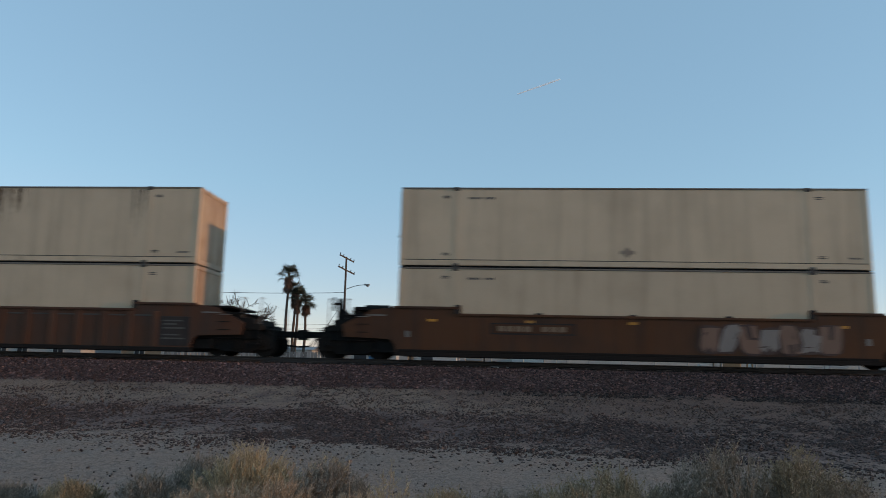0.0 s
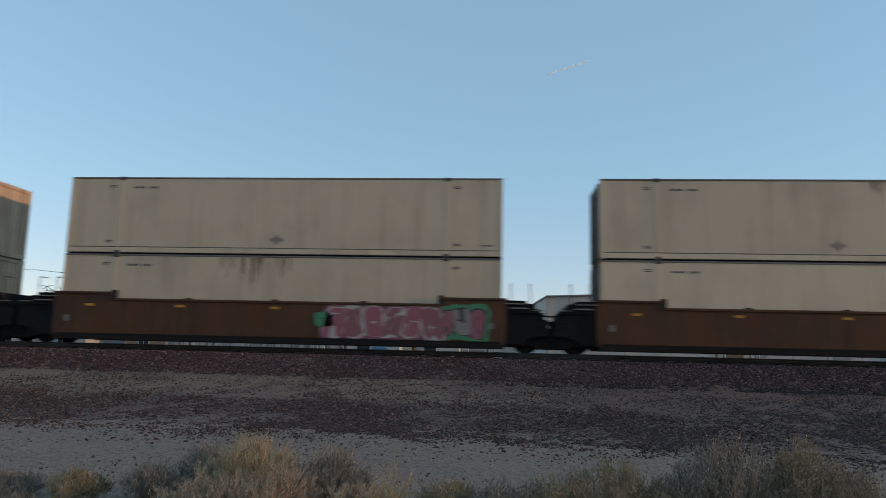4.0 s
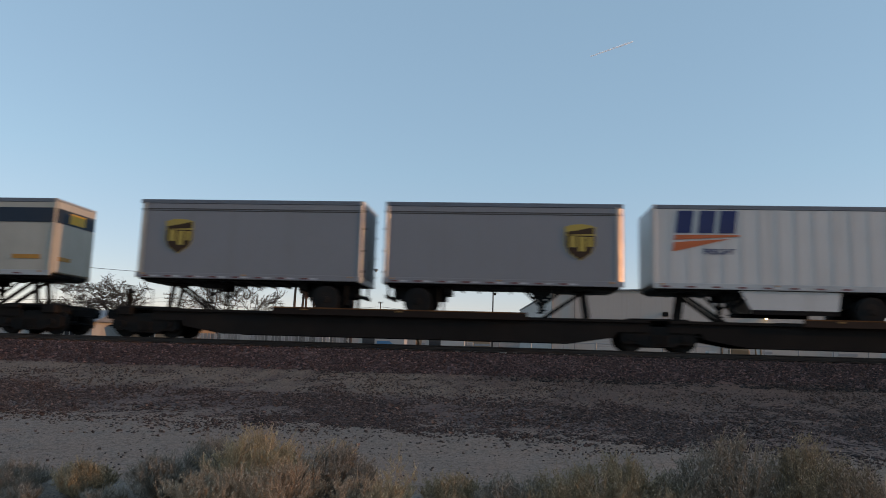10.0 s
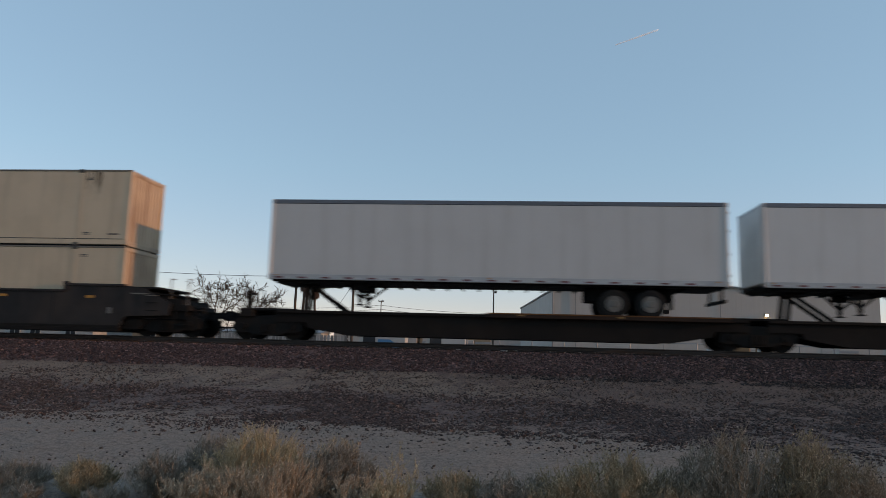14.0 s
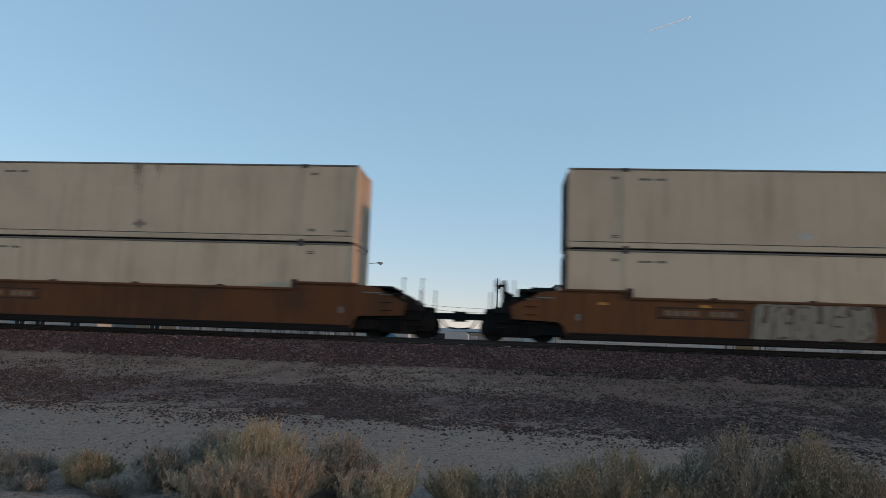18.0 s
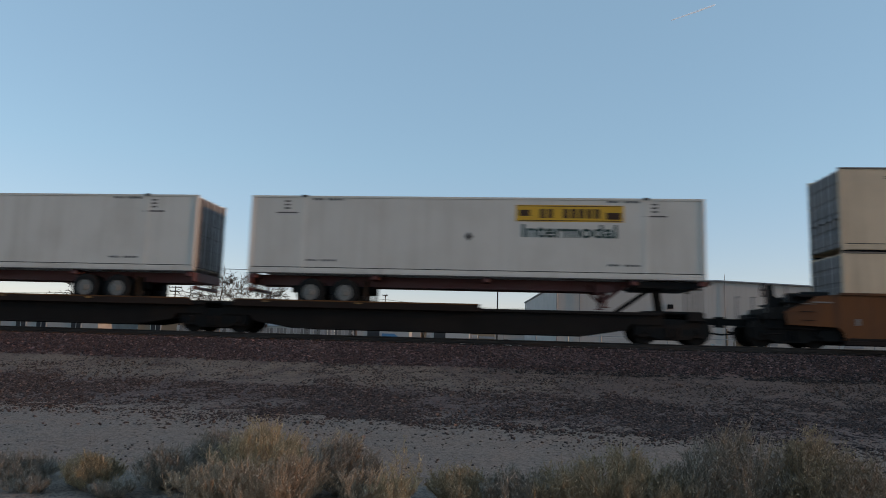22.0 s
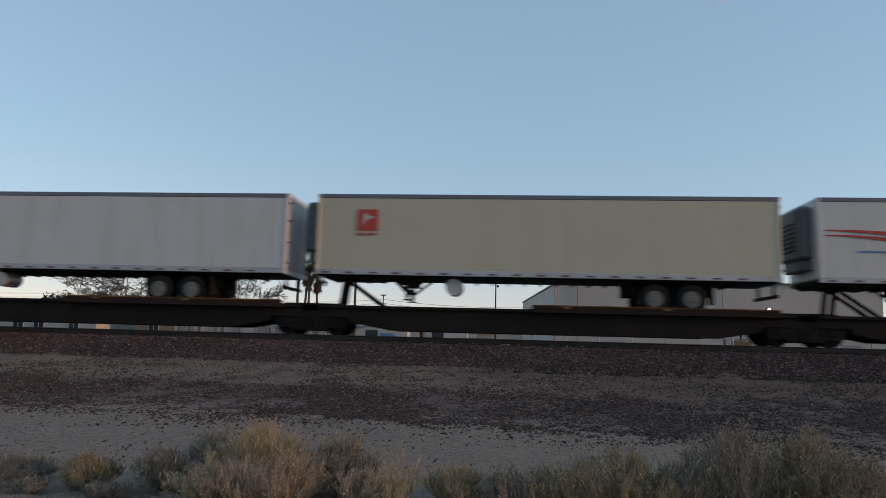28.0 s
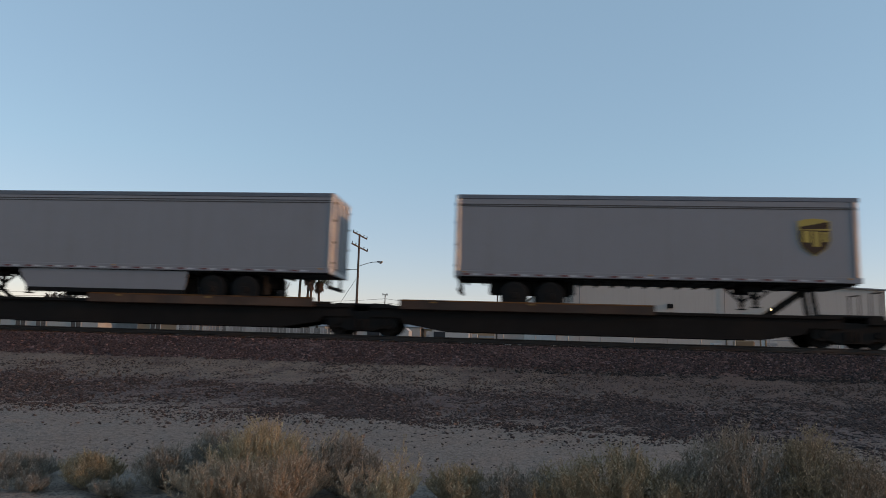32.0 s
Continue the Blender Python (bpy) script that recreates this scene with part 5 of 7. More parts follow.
def strokes(name, roots, tips, widths, bend, material, parent, sides=3):
    """Thin stalks from roots to tips, bowed by bend at their middle, joined in one mesh."""
    r, t, w, b = np.array(roots), np.array(tips), np.array(widths)[:, None], np.array(bend)
    n = len(r)
    rows = [(r, 1.0), ((r + t) / 2 + b, 0.8), (t, 0.35)] if sides == 3 else [(r, 0.5), ((r + t) / 2, 1.0), (t, 0.2)]
    ring = [(-1, 0.3, 0), (1, 0.3, 0), (0, -0.9, 0.4)] if sides == 3 else [(-1, 0.2, 0.25), (1, -0.2, -0.25)]
    co = np.stack([p + w * f * np.array(o) for p, f in rows for o in ring], 1).reshape(-1, 3)
    k, base = len(ring), 3 * len(ring) * np.arange(n)[:, None]
    quads = [(k * a + i, k * a + (i + 1) % k, k * a + k + (i + 1) % k, k * a + k + i) for a in (0, 1) for i in range(k if k > 2 else 1)]
    f = (np.array(quads)[None] + base[:, None]).reshape(-1, 4)
    m = bpy.data.meshes.new(name)
    m.from_pydata(co.tolist(), [], f.tolist())
    m.materials.append(material)
    ob = tagged(new(name, m), kind="stuff")
    ob.parent = parent
    return ob


def brush(x, y, w, h, seed, tip, label, dense=1.0, stem=None, twig=None):
    """A dry desert shrub: many stems that rise and fan out into a ragged dome, a haze of fine upright twigs, small seed tufts at their ends."""
    rng = np.random.default_rng(seed)
    b = tagged(new("brush"), label, "shrub", "dry brush beside the track")
    b.location = (x, y, float(height(y)))
    n = int(95 * dense * max(0.4, w))
    az, out = rng.uniform(0, 6.283, n), rng.uniform(0, 1, n) ** 0.55
    lump = 1 + 0.16 * np.sin(3 * az + seed) + 0.10 * np.sin(7 * az + 2 * seed)
    end = np.stack([0.5 * w * out * lump * np.cos(az), 0.42 * w * out * lump * np.sin(az), h * (1 - 0.50 * out ** 2) * rng.uniform(0.56, 0.87, n)], 1)
    root = np.stack([0.12 * end[:, 0], 0.12 * end[:, 1], np.zeros(n) - 0.02], 1)
    bow = np.stack([0.16 * end[:, 0], 0.16 * end[:, 1], -0.06 * end[:, 2]], 1) + rng.normal(0, 0.012, (n, 3))
    strokes("stem", root, end, rng.uniform(0.0025, 0.005, n), bow, stem or STEM, b)
    m = int(30 * dense)
    i = np.repeat(np.arange(n), m)
    f = (1 - 0.78 * rng.uniform(0, 1, n * m) ** 1.4)[:, None]
    p = root[i] * (1 - f) ** 2 + 2 * f * (1 - f) * ((root[i] + end[i]) / 2 + 2 * bow[i]) + f * f * end[i]
    d = np.stack([rng.normal(0, 0.42, n * m) + 0.35 * np.cos(az[i]) * out[i], rng.normal(0, 0.42, n * m) + 0.3 * np.sin(az[i]) * out[i], rng.normal(0.75, 0.35, n * m)], 1)
    ln_ = rng.uniform(0.05, 0.15, n * m)[:, None] * (0.55 + 0.6 * h)
    q = p + d * ln_
    strokes("twig", p, q, rng.uniform(0.0012, 0.0028, n * m), rng.normal(0, 0.008, (n * m, 3)), twig or tip, b)
    j = np.repeat(np.arange(n * m), 5)
    g = rng.uniform(0.35, 1.05, len(j))[:, None]
    a = p[j] + (q[j] - p[j]) * g + rng.normal(0, 0.006, (len(j), 3))
    e = a + rng.normal(0, 0.013, (len(j), 3)) + np.array([0, 0, 0.008])
    strokes("tuft", a, e, rng.uniform(0.0022, 0.005, len(j)), np.zeros((len(j), 3)), tip, b, 2)
    return b


GB, AB = "grey-green dry sage brush", "olive-brown dry brush with fine twigs"
YB, TB = "straw-yellow dry brush with fine twiggy tips", "tan brush of sparse dry upright twigs"
for args in (
    (-5.0, 7.1, 0.75, 0.27, 11, SAGE, GB), (-4.18, 7.0, 0.56, 0.34, 12, OLIVE, YB, 1.5, None, STRAW), (-3.78, 6.7, 0.45, 0.11, 13, SAGE, GB, 0.8), (-4.62, 6.7, 0.4, 0.11, 35, SAGE, GB, 0.8),
    (-3.42, 7.1, 0.75, 0.43, 14, SAGE, GB, 1.1), (-3.05, 7.5, 0.75, 0.62, 15, SAGE, GB, 1.2), (-2.78, 6.7, 0.75, 0.40, 16, DRY, TB, 0.9),
    (-2.42, 7.2, 0.95, 0.80, 17, STRAW, YB, 1.15), (-2.05, 6.75, 0.85, 0.50, 18, DRY, TB, 0.9), (-2.42, 6.65, 0.7, 0.44, 19, DRY, YB, 0.8), (-1.95, 7.1, 0.45, 0.66, 20, DRY, TB, 0.6),
    (-1.62, 7.2, 0.62, 0.68, 21, SAGE, "grey dry brush with straw tips", 1.3, None, None), (-1.66, 7.4, 0.45, 0.74, 36, STRAW, YB, 0.5), (-1.32, 6.8, 0.55, 0.44, 22, DRY, TB, 0.6),
    (-1.0, 7.0, 0.42, 0.66, 23, STRAW, YB, 0.45), (-1.05, 6.75, 0.5, 0.33, 24, STRAW, YB, 0.8), (-0.48, 7.0, 0.65, 0.40, 25, OLIVE, AB, 0.9), (0.08, 7.0, 0.75, 0.40, 26, SAGE, GB, 0.9),
    (0.5, 7.0, 0.7, 0.44, 27, OLIVE, AB, 0.9), (1.02, 7.1, 1.15, 0.62, 28, OLIVE, AB, 1.05), (1.16, 7.0, 0.42, 0.72, 29, OLIVE, YB, 0.6), (1.62, 7.0, 0.7, 0.54, 30, MOSS, AB),
    (2.16, 7.1, 0.95, 0.96, 31, SAGE, GB, 1.2, None, MOSS), (1.88, 7.0, 0.5, 0.74, 32, SAGE, GB, 0.9), (2.82, 7.1, 0.88, 0.93, 33, OLIVE, "olive and ochre dry brush, dense and rounded", 1.3, None, MOSS), (3.1, 6.85, 0.6, 0.74, 34, MOSS, AB),
    (3.42, 7.0, 0.5, 0.44, 37, MOSS, AB, 0.7), (-5.6, 7.2, 0.7, 0.3, 38, SAGE, GB, 0.8),
):
    brush(*args)

# ---- distance ----
GY = 0.35
METAL = mat("shed_cladding", (0.42, 0.365, 0.325), 0.55, var=0.02, streak=0.12, amount=0.1, dirt=(0.2, 0.17, 0.14), coarse=0.15)
METAL2 = mat("shed_end", (0.40, 0.37, 0.345), 0.6, amount=0.1, coarse=0.2)
ROOFM = mat("shed_roof", (0.22, 0.22, 0.22), 0.5, 0.2)
POLEM = mat("pole_wood", (0.075, 0.055, 0.045), 0.9, bump=0.3)
GALV = mat("galvanised_steel", (0.30, 0.30, 0.30), 0.5, 0.5)
WHITEW = mat("house_white", (0.42, 0.40, 0.375), 0.7)
TANW = mat("stucco_tan", (0.27, 0.19, 0.125), 0.85)
GLASS = mat("window_glass", (0.03, 0.035, 0.04), 0.1, grain=0.0, amount=0.1)
BARK = mat("bark_grey", (0.032, 0.025, 0.022), 0.9, bump=0.3)
PALMBARK = mat("palm_bark", (0.10, 0.062, 0.045), 0.9, bump=0.3)
FROND = leaf_mat("palm_frond", (0.018, 0.024, 0.013), (0.06, 0.058, 0.03))
DEADF = leaf_mat("palm_skirt", (0.075, 0.042, 0.032), (0.16, 0.092, 0.066))
CROWN = leaf_mat("dark_crown", (0.03, 0.027, 0.022), (0.085, 0.07, 0.05))
LAMPGLOW = mat("lamp_glow", (0.9, 0.8, 0.5), 0.4, emit=((1.0, 0.85, 0.45), 6.0))

# the shed: a wide gable wall that faces the line, its long side walls run back
shed = tagged(new("warehouse"), "long grey metal-clad warehouse with a sloping roof", "building")
XA, XB, YF, YK, ZF, ZR = 6.1, 47.4, 95.0, 140.0, 9.5, 10.3
XM = (XA + XB) / 2
part("front_wall", made(lambda bm: prism(bm, [(XA, GY), (XB, GY), (XB, ZF - 0.05), (XM, ZR - 0.05), (XA, ZF - 0.05)], YF, YF + 0.25)), METAL, shed)
for i in range(68):
    part("cladding_rib", mesh("shed_rib", lambda bm: prism(bm, [(-0.03, -0.002), (-0.02, -0.005), (0.02, -0.005), (0.03, -0.002), (0.03, 0.0), (-0.03, 0.0)], GY, ZF - 0.4, "z")), METAL, shed, at=(XA + 0.3 + 0.6 * i, YF, 0))
def slanted(bm, lo0, hi0, lo1, hi1, skew=3.25):
    """A wall that runs back from the near corner; the shed stands askew to the line."""
    v = [bm.verts.new((x, y, z)) for x, y, z in ((XA, YF + 0.25, lo0), (XA + 0.25, YF + 0.25, lo0), (XA - skew + 0.25, YK, lo1), (XA - skew, YK, lo1), (XA, YF + 0.25, hi0), (XA + 0.25, YF + 0.25, hi0), (XA - skew + 0.25, YK, hi1), (XA - skew, YK, hi1))]
    for f in ((0, 3, 2, 1), (4, 5, 6, 7), (0, 1, 5, 4), (1, 2, 6, 5), (2, 3, 7, 6), (3, 0, 4, 7)):
        bm.faces.new([v[i] for i in f])


part("end_wall", made(slanted, GY, ZF - 0.1, GY, ZF - 0.1), METAL2, shed)
part("end_trim", made(lambda bm: tube(bm, (XA - 0.05, YF, ZF), (XA - 3.3, YK, ZF), 0.14, 0.14, 6)), ROOFM, shed)
part("far_end_wall", made(lambda bm: prism(bm, [(XB - 0.25, YF + 0.25), (XB, YF + 0.25), (XB - 3.25, YK), (XB - 3.5, YK)], GY, ZF - 0.1, "z")), METAL2, shed)
for xe in (XA - 0.2, XB + 0.2):     # two roof slopes from the eaves to the ridge
    ps = part("roof_slope", made(lambda bm: prism(bm, [(xe, ZF - 0.04), (XM, ZR - 0.02), (XM, ZR + 0.12), (xe, ZF + 0.1)], YF - 0.25, YK)), ROOFM, shed)
    for v in ps.data.vertices:
        v.co.x -= 3.25 * (v.co.y - YF) / (YK - YF)
    part("rake_trim", made(lambda bm: tube(bm, (xe, YF - 0.25, ZF + 0.02), (XM, YF - 0.25, ZR + 0.04), 0.11, 0.11, 6)), ROOFM, shed)
for x in (XA, XA + 3.0):
    part("downpipe", made(lambda bm: tube(bm, (x, YF - 0.16, GY), (x, YF - 0.16, ZF - 0.1), 0.07, 0.07, 8)), ROOFM, shed)
part("corner_trim", made(lambda bm: soft_box(bm, XA - 0.06, XA + 0.1, YF - 0.09, YF + 0.1, GY, ZF, 0.02)), ROOFM, shed)
part("vent_box", made(lambda bm: (soft_box(bm, 20.4, 21.1, YF - 0.3, YF, 6.6, 7.15, 0.04), box(bm, 20.5, 21.0, YF - 0.33, YF - 0.3, 6.7, 7.05))), BLACK, shed, "small dark wall vent")
part("aerial", made(lambda bm: tube(bm, (XM + 0.9, YF - 0.1, GY), (XM + 0.9, YF - 0.1, ZR + 0.9), 0.06, 0.03, 6)), ROOFM, shed)
wl = part("wall_lamp", made(lambda bm: soft_box(bm, 33.1, 33.55, YF - 0.35, YF, 6.55, 6.9, 0.05)), GALV, shed)
part("lamp_lens", made(lambda bm: soft_box(bm, 33.16, 33.49, YF - 0.42, YF - 0.35, 6.5, 6.8, 0.02)), LAMPGLOW, wl, "lit lamp lens")
for x in (12.0, 28.0, 40.0):
    dr = part("roller_door", made(lambda bm: [soft_box(bm, x, x + 4.0, YF - 0.06, YF, GY + 0.3 * i, GY + 0.3 * i + 0.28, 0.02) for i in range(13)]), METAL2, shed)


def pole(x, y, h, r=0.15, arms=((0.35, 1.2),), label="weathered wooden utility pole", lamp=None, lean=0.0, turn=0.0, tilt=0.0):
    p = tagged(new("utility_pole"), label, "utility pole", "utility poles")
    p.location = (x, y, GY)
    part("shaft", made(lambda bm: tube(bm, (0, 0, -0.3), (lean, 0, h), r, r * 0.6, 10)), POLEM, p)
    for drop, half in arms:
        a = part("crossarm", made(lambda bm: soft_box(bm, -half, half, -0.14, -0.04, -0.07, 0.07, 0.015)), POLEM, p, at=(0, 0, h - drop))
        a.rotation_euler = (0, radians(tilt), radians(turn))
        for s in (-0.95, -0.5, 0.5, 0.95):
            part("insulator", mesh("insulator", lambda bm: (tube(bm, (0, 0, 0), (0, 0, 0.16), 0.035, 0.05, 8), tube(bm, (0, 0, 0.16), (0, 0, 0.22), 0.06, 0.03, 8))), GRIME, a, at=(s * half, -0.09, 0.06))
    if lamp:
        z, reach, rise = lamp
        pts = [(reach * f, -0.1, z + rise * math.sin(f * 1.5708)) for f in (0, 0.15, 0.3, 0.5, 0.75, 1.0)]
        part("lamp_arm", made(lambda bm: [tube(bm, a, b, 0.035, 0.035, 6) for a, b in zip(pts, pts[1:])]), GALV, p)
        part("lamp_head", made(lambda bm: (soft_box(bm, reach - 0.05, reach + 0.6, -0.22, 0.02, z + rise - 0.06, z + rise + 0.1, 0.04), tube(bm, (reach + 0.35, -0.1, z + rise - 0.2), (reach + 0.35, -0.1, z + rise - 0.06), 0.1, 0.15, 10))), GALV, p)
    return p


pole(-16.4, 75, 12.45, 0.16, arms=((0.2, 1.1), (1.5, 1.25)), lamp=(8.85, 2.1, 0.55), turn=56.0, tilt=14.0, label="wooden utility pole with a street lamp arm")
pole(-63.7, 130, 10.3, 0.16, arms=((0.3, 1.3), (1.1, 1.0)))
pole(-23.1, 130, 9.5, 0.13, arms=((0.2, 0.5),))
pole(-1.8, 100, 10.4, 0.13, arms=(), label="slim dark pole with a small floodlight")
part("floodlight", made(lambda bm: soft_box(bm, 0.1, 0.42, -0.2, 0.1, 8.9, 9.2, 0.04)), BLACK, bpy.data.objects["utility_pole.003"])


def wire(pts, label, r=0.018):
    cu = bpy.data.curves.new("wire", "CURVE")
    cu.dimensions, cu.bevel_depth, cu.bevel_resolution = "3D", r, 1
    for a, b, sag in pts:
        s = cu.splines.new("POLY")
        s.points.add(16)
        for i in range(17):
            f = i / 16
            s.points[i].co = (a[0] + (b[0] - a[0]) * f, a[1] + (b[1] - a[1]) * f, a[2] + (b[2] - a[2]) * f - sag * 4 * f * (1 - f), 1)
    cu.materials.append(BLACK)
    return tagged(new("wire", cu), label, "wire", "overhead wires")


wire([((-16.4, 75, 8.9), (-52.0, 75, 9.85), 0.55), ((-52.0, 75, 9.85), (-95, 75, 11.5), 0.6)], "thin overhead wire slung from the pole", 0.028)
wire([((-16.4, 74.9, 8.1), (-19.6, 75, 3.0), 0.0)], "guy wire of the pole", 0.02)
for dz in (0.0, 0.75):
    wire([((-150, 130, 8.6 + dz), (-63.7, 130, 8.95 + dz), 1.0), ((-63.7, 130, 8.95 + dz), (-23.1, 130, 8.2 + dz), 1.2), ((-23.1, 130, 8.2 + dz), (12, 130, 7.8 + dz), 0.9), ((12, 130, 7.8 + dz), (60, 130, 8.3 + dz), 0.9)], "thin overhead wire between far poles", 0.03)


def palm(x, y, h, seed, r=1.5, skirt=2.2):
    rng = random.Random(seed)
    p = tagged(new("palm_tree"), "tall fan palm with a ragged crown and dead brown skirt", "palm tree", "fan palms")
    p.location = (x, y, GY)
    part("trunk", made(lambda bm: [tube(bm, (0.1 * math.sin(i * 0.9 + seed), 0, h * i / 8), (0.1 * math.sin((i + 1) * 0.9 + seed), 0, h * (i + 1) / 8), 0.26 - 0.012 * i, 0.248 - 0.012 * i, 9) for i in range(8)]), PALMBARK, p)
    for nm, cnt, m, lo, hi, size in (("crown", 46, FROND, -0.35, 1.25, r), ("skirt", 44, DEADF, -1.5, -0.75, r * 0.62)):
        co, fa = [], []
        for _ in range(cnt):
            az, el = rng.uniform(0, 6.283), rng.uniform(lo, hi)
            d = Vector((math.cos(az) * math.cos(el), math.sin(az) * math.cos(el), math.sin(el)))
            s = d.cross(Vector((0, 0, 1))).normalized()
            zb = h - (rng.uniform(0, skirt) if nm == "skirt" else rng.uniform(0, 0.5))
            o = Vector((0, 0, zb))
            stem = o + d * size * 0.42
            k = len(co)
            co += [tuple(o + s * 0.02), tuple(o - s * 0.02), tuple(stem)]
            fa.append((k, k + 1, k + 2))
            droop = 0.2 if nm == "crown" else 0.15
            for q in range(-6, 7):
                ang = q * 0.21
                v = (d * math.cos(ang) + s * math.sin(ang)) * size * rng.uniform(0.5, 0.78)
                tip = stem + v + Vector((0, 0, -droop * abs(math.sin(ang)) * size - rng.uniform(0, 0.16) * size))
                w = (s * math.cos(ang) - d * math.sin(ang)) * 0.04
                k = len(co)
                co += [tuple(stem), tuple(stem + v * 0.55 + w), tuple(tip), tuple(stem + v * 0.55 - w)]
                fa.append((k, k + 1, k + 2, k + 3))
        me = bpy.data.meshes.new(nm)
        me.from_pydata([tuple(c) for c in co], [], fa)
        part(nm, me, m, p)
    return p


palm(-34.75, 115, 15.6, 1, 2.1, 2.4)
palm(-33.75, 116, 13.0, 2, 1.9, 2.4)
palm(-33.0, 115, 12.0, 3, 1.8, 2.2)
palm(-31.85, 116, 11.0, 4, 2.0, 1.4)


def bare_tree(x, y, h, w, seed, levels=5, trunk=0.3, label="leafless tree with fine spreading branches", stem=0.35):
    rng = random.Random(seed)
    t = tagged(new("bare_tree"), label, "tree", "leafless trees")
    t.location = (x, y, GY)
    segs = [[], []]

    def grow(p, d, ln_, r, lv):
        q = p
        for _ in range(3):
            d2 = (d + Vector((rng.gauss(0, 0.15), rng.gauss(0, 0.14), rng.gauss(-0.01 * lv, 0.1)))).normalized()
            e = q + d2 * ln_ / 3
            segs[0 if lv == 0 else 1].append((q, e, r, r * 0.88))
            q, d, r = e, d2, r * 0.88
            if 0 < lv < levels and rng.random() < 0.68:
                grow(q, (d * 0.5 + Vector((rng.gauss(0, 1) * w, rng.gauss(0, 0.7), rng.gauss(0.2, 0.5))) * 0.7).normalized(), ln_ * rng.uniform(0.35, 0.6), r * 0.45, max(lv + 1, levels - 1))
        if lv >= levels:
            return
        for _ in range(rng.choice((2, 3, 3)) if lv else 5):
            side = Vector((rng.gauss(0, 1) * w, rng.gauss(0, 0.7), rng.gauss(0.15, 0.45)))
            grow(q, (d * 0.6 + side * 0.75).normalized(), ln_ * rng.uniform(0.58, 0.84), r * rng.uniform(0.5, 0.68), lv + 1)

    grow(Vector((0, 0, -0.2)), Vector((0, 0, 1)), h * stem, trunk, 0)
    top = max(s[1].z for s in segs[1])
    k = h / top
    for nm, sg in (("trunk", segs[0]), ("branch", segs[1])):
        def shape(bm):
            for a, b, r0, r1 in sg:
                tube(bm, a * k, b * k, max(r0, 0.026), max(r1, 0.021), 5 if nm == "trunk" else 3)
        part(nm, made(shape), BARK, t)
    return t


bare_tree(-49.5, 90, 10.2, 1.05, 5, 6, 0.4, stem=0.28)
bare_tree(-55.6, 92, 8.6, 1.2, 9, 6, 0.34, stem=0.25)
bare_tree(-36.0, 85, 10.3, 0.55, 14, 5, 0.32, stem=0.3)
bare_tree(-31.6, 86, 9.6, 0.36, 23, 5, 0.28, stem=0.34)


def round_tree(x, y, h, w, seed):
    rng = random.Random(seed)
    t = tagged(new("tree"), "dark rounded tree with a dense ragged crown", "tree", "far trees")
    t.location = (x, y, GY)
    part("trunk", made(lambda bm: [tube(bm, (0, 0, -0.2), (0, 0, h * 0.45), 0.25, 0.16, 8)] + [tube(bm, (0, 0, h * 0.35), (w * 0.3 * math.cos(a), w * 0.2 * math.sin(a), h * 0.7), 0.12, 0.04, 5) for a in (0.3, 1.7, 3.0, 4.4, 5.5)]), BARK, t)
    co, fa = [], []
    lumps = [(rng.gauss(0, w * 0.22), rng.gauss(0, w * 0.2), h * rng.uniform(0.45, 0.85), rng.uniform(0.16, 0.26) * w) for _ in range(14)]
    for _ in range(2600):
        c = rng.choice(lumps)
        d = Vector((rng.gauss(0, 1), rng.gauss(0, 1), rng.gauss(0, 0.8))).normalized() * c[3] * rng.uniform(0.6, 1.1)
        p = Vector(c[:3]) + d
        a, b = Vector((rng.gauss(0, 1), rng.gauss(0, 1), rng.gauss(0, 1))) * 0.1, Vector((rng.gauss(0, 1), rng.gauss(0, 1), rng.gauss(0, 1))) * 0.1
        k = len(co)
        co += [tuple(p - a), tuple(p + b), tuple(p + a), tuple(p - b)]
        fa.append((k, k + 1, k + 2, k + 3))
    me = bpy.data.meshes.new("crown")
    me.from_pydata(co, [], fa)
    part("crown", me, CROWN, t)
    return t


round_tree(-80.5, 120, 8.4, 5.0, 1)
round_tree(-90.5, 125, 7.6, 3.4, 2)
round_tree(-74.0, 128, 6.2, 4.0, 3)

# low things behind the line, seen under the train
def house(x0, x1, y, h, m, label, windows, roof=1.2):
    o = tagged(new("house"), label, "house", "low houses")
    part("wall", made(lambda bm: box(bm, x0, x1, y, y + 7, GY, GY + h)), m, o)
    part("roof", made(lambda bm: prism(bm, [(y - 0.4, GY + h), (y + 7.4, GY + h), (y + 3.5, GY + h + roof)], x0 - 0.4, x1 + 0.4, "x")), ROOFM, o)
    for wx in windows:
        wn_ = part("window", made(lambda bm: soft_box(bm, wx - 0.55, wx + 0.55, y - 0.06, y, GY + 0.95, GY + 2.1, 0.02)), WHITEW, o)
        part("pane", made(lambda bm: [box(bm, wx + a, wx + b, y - 0.075, y - 0.06, GY + 1.05, GY + 2.0) for a, b in ((-0.45, -0.04), (0.04, 0.45))]), GLASS, wn_)
    return o


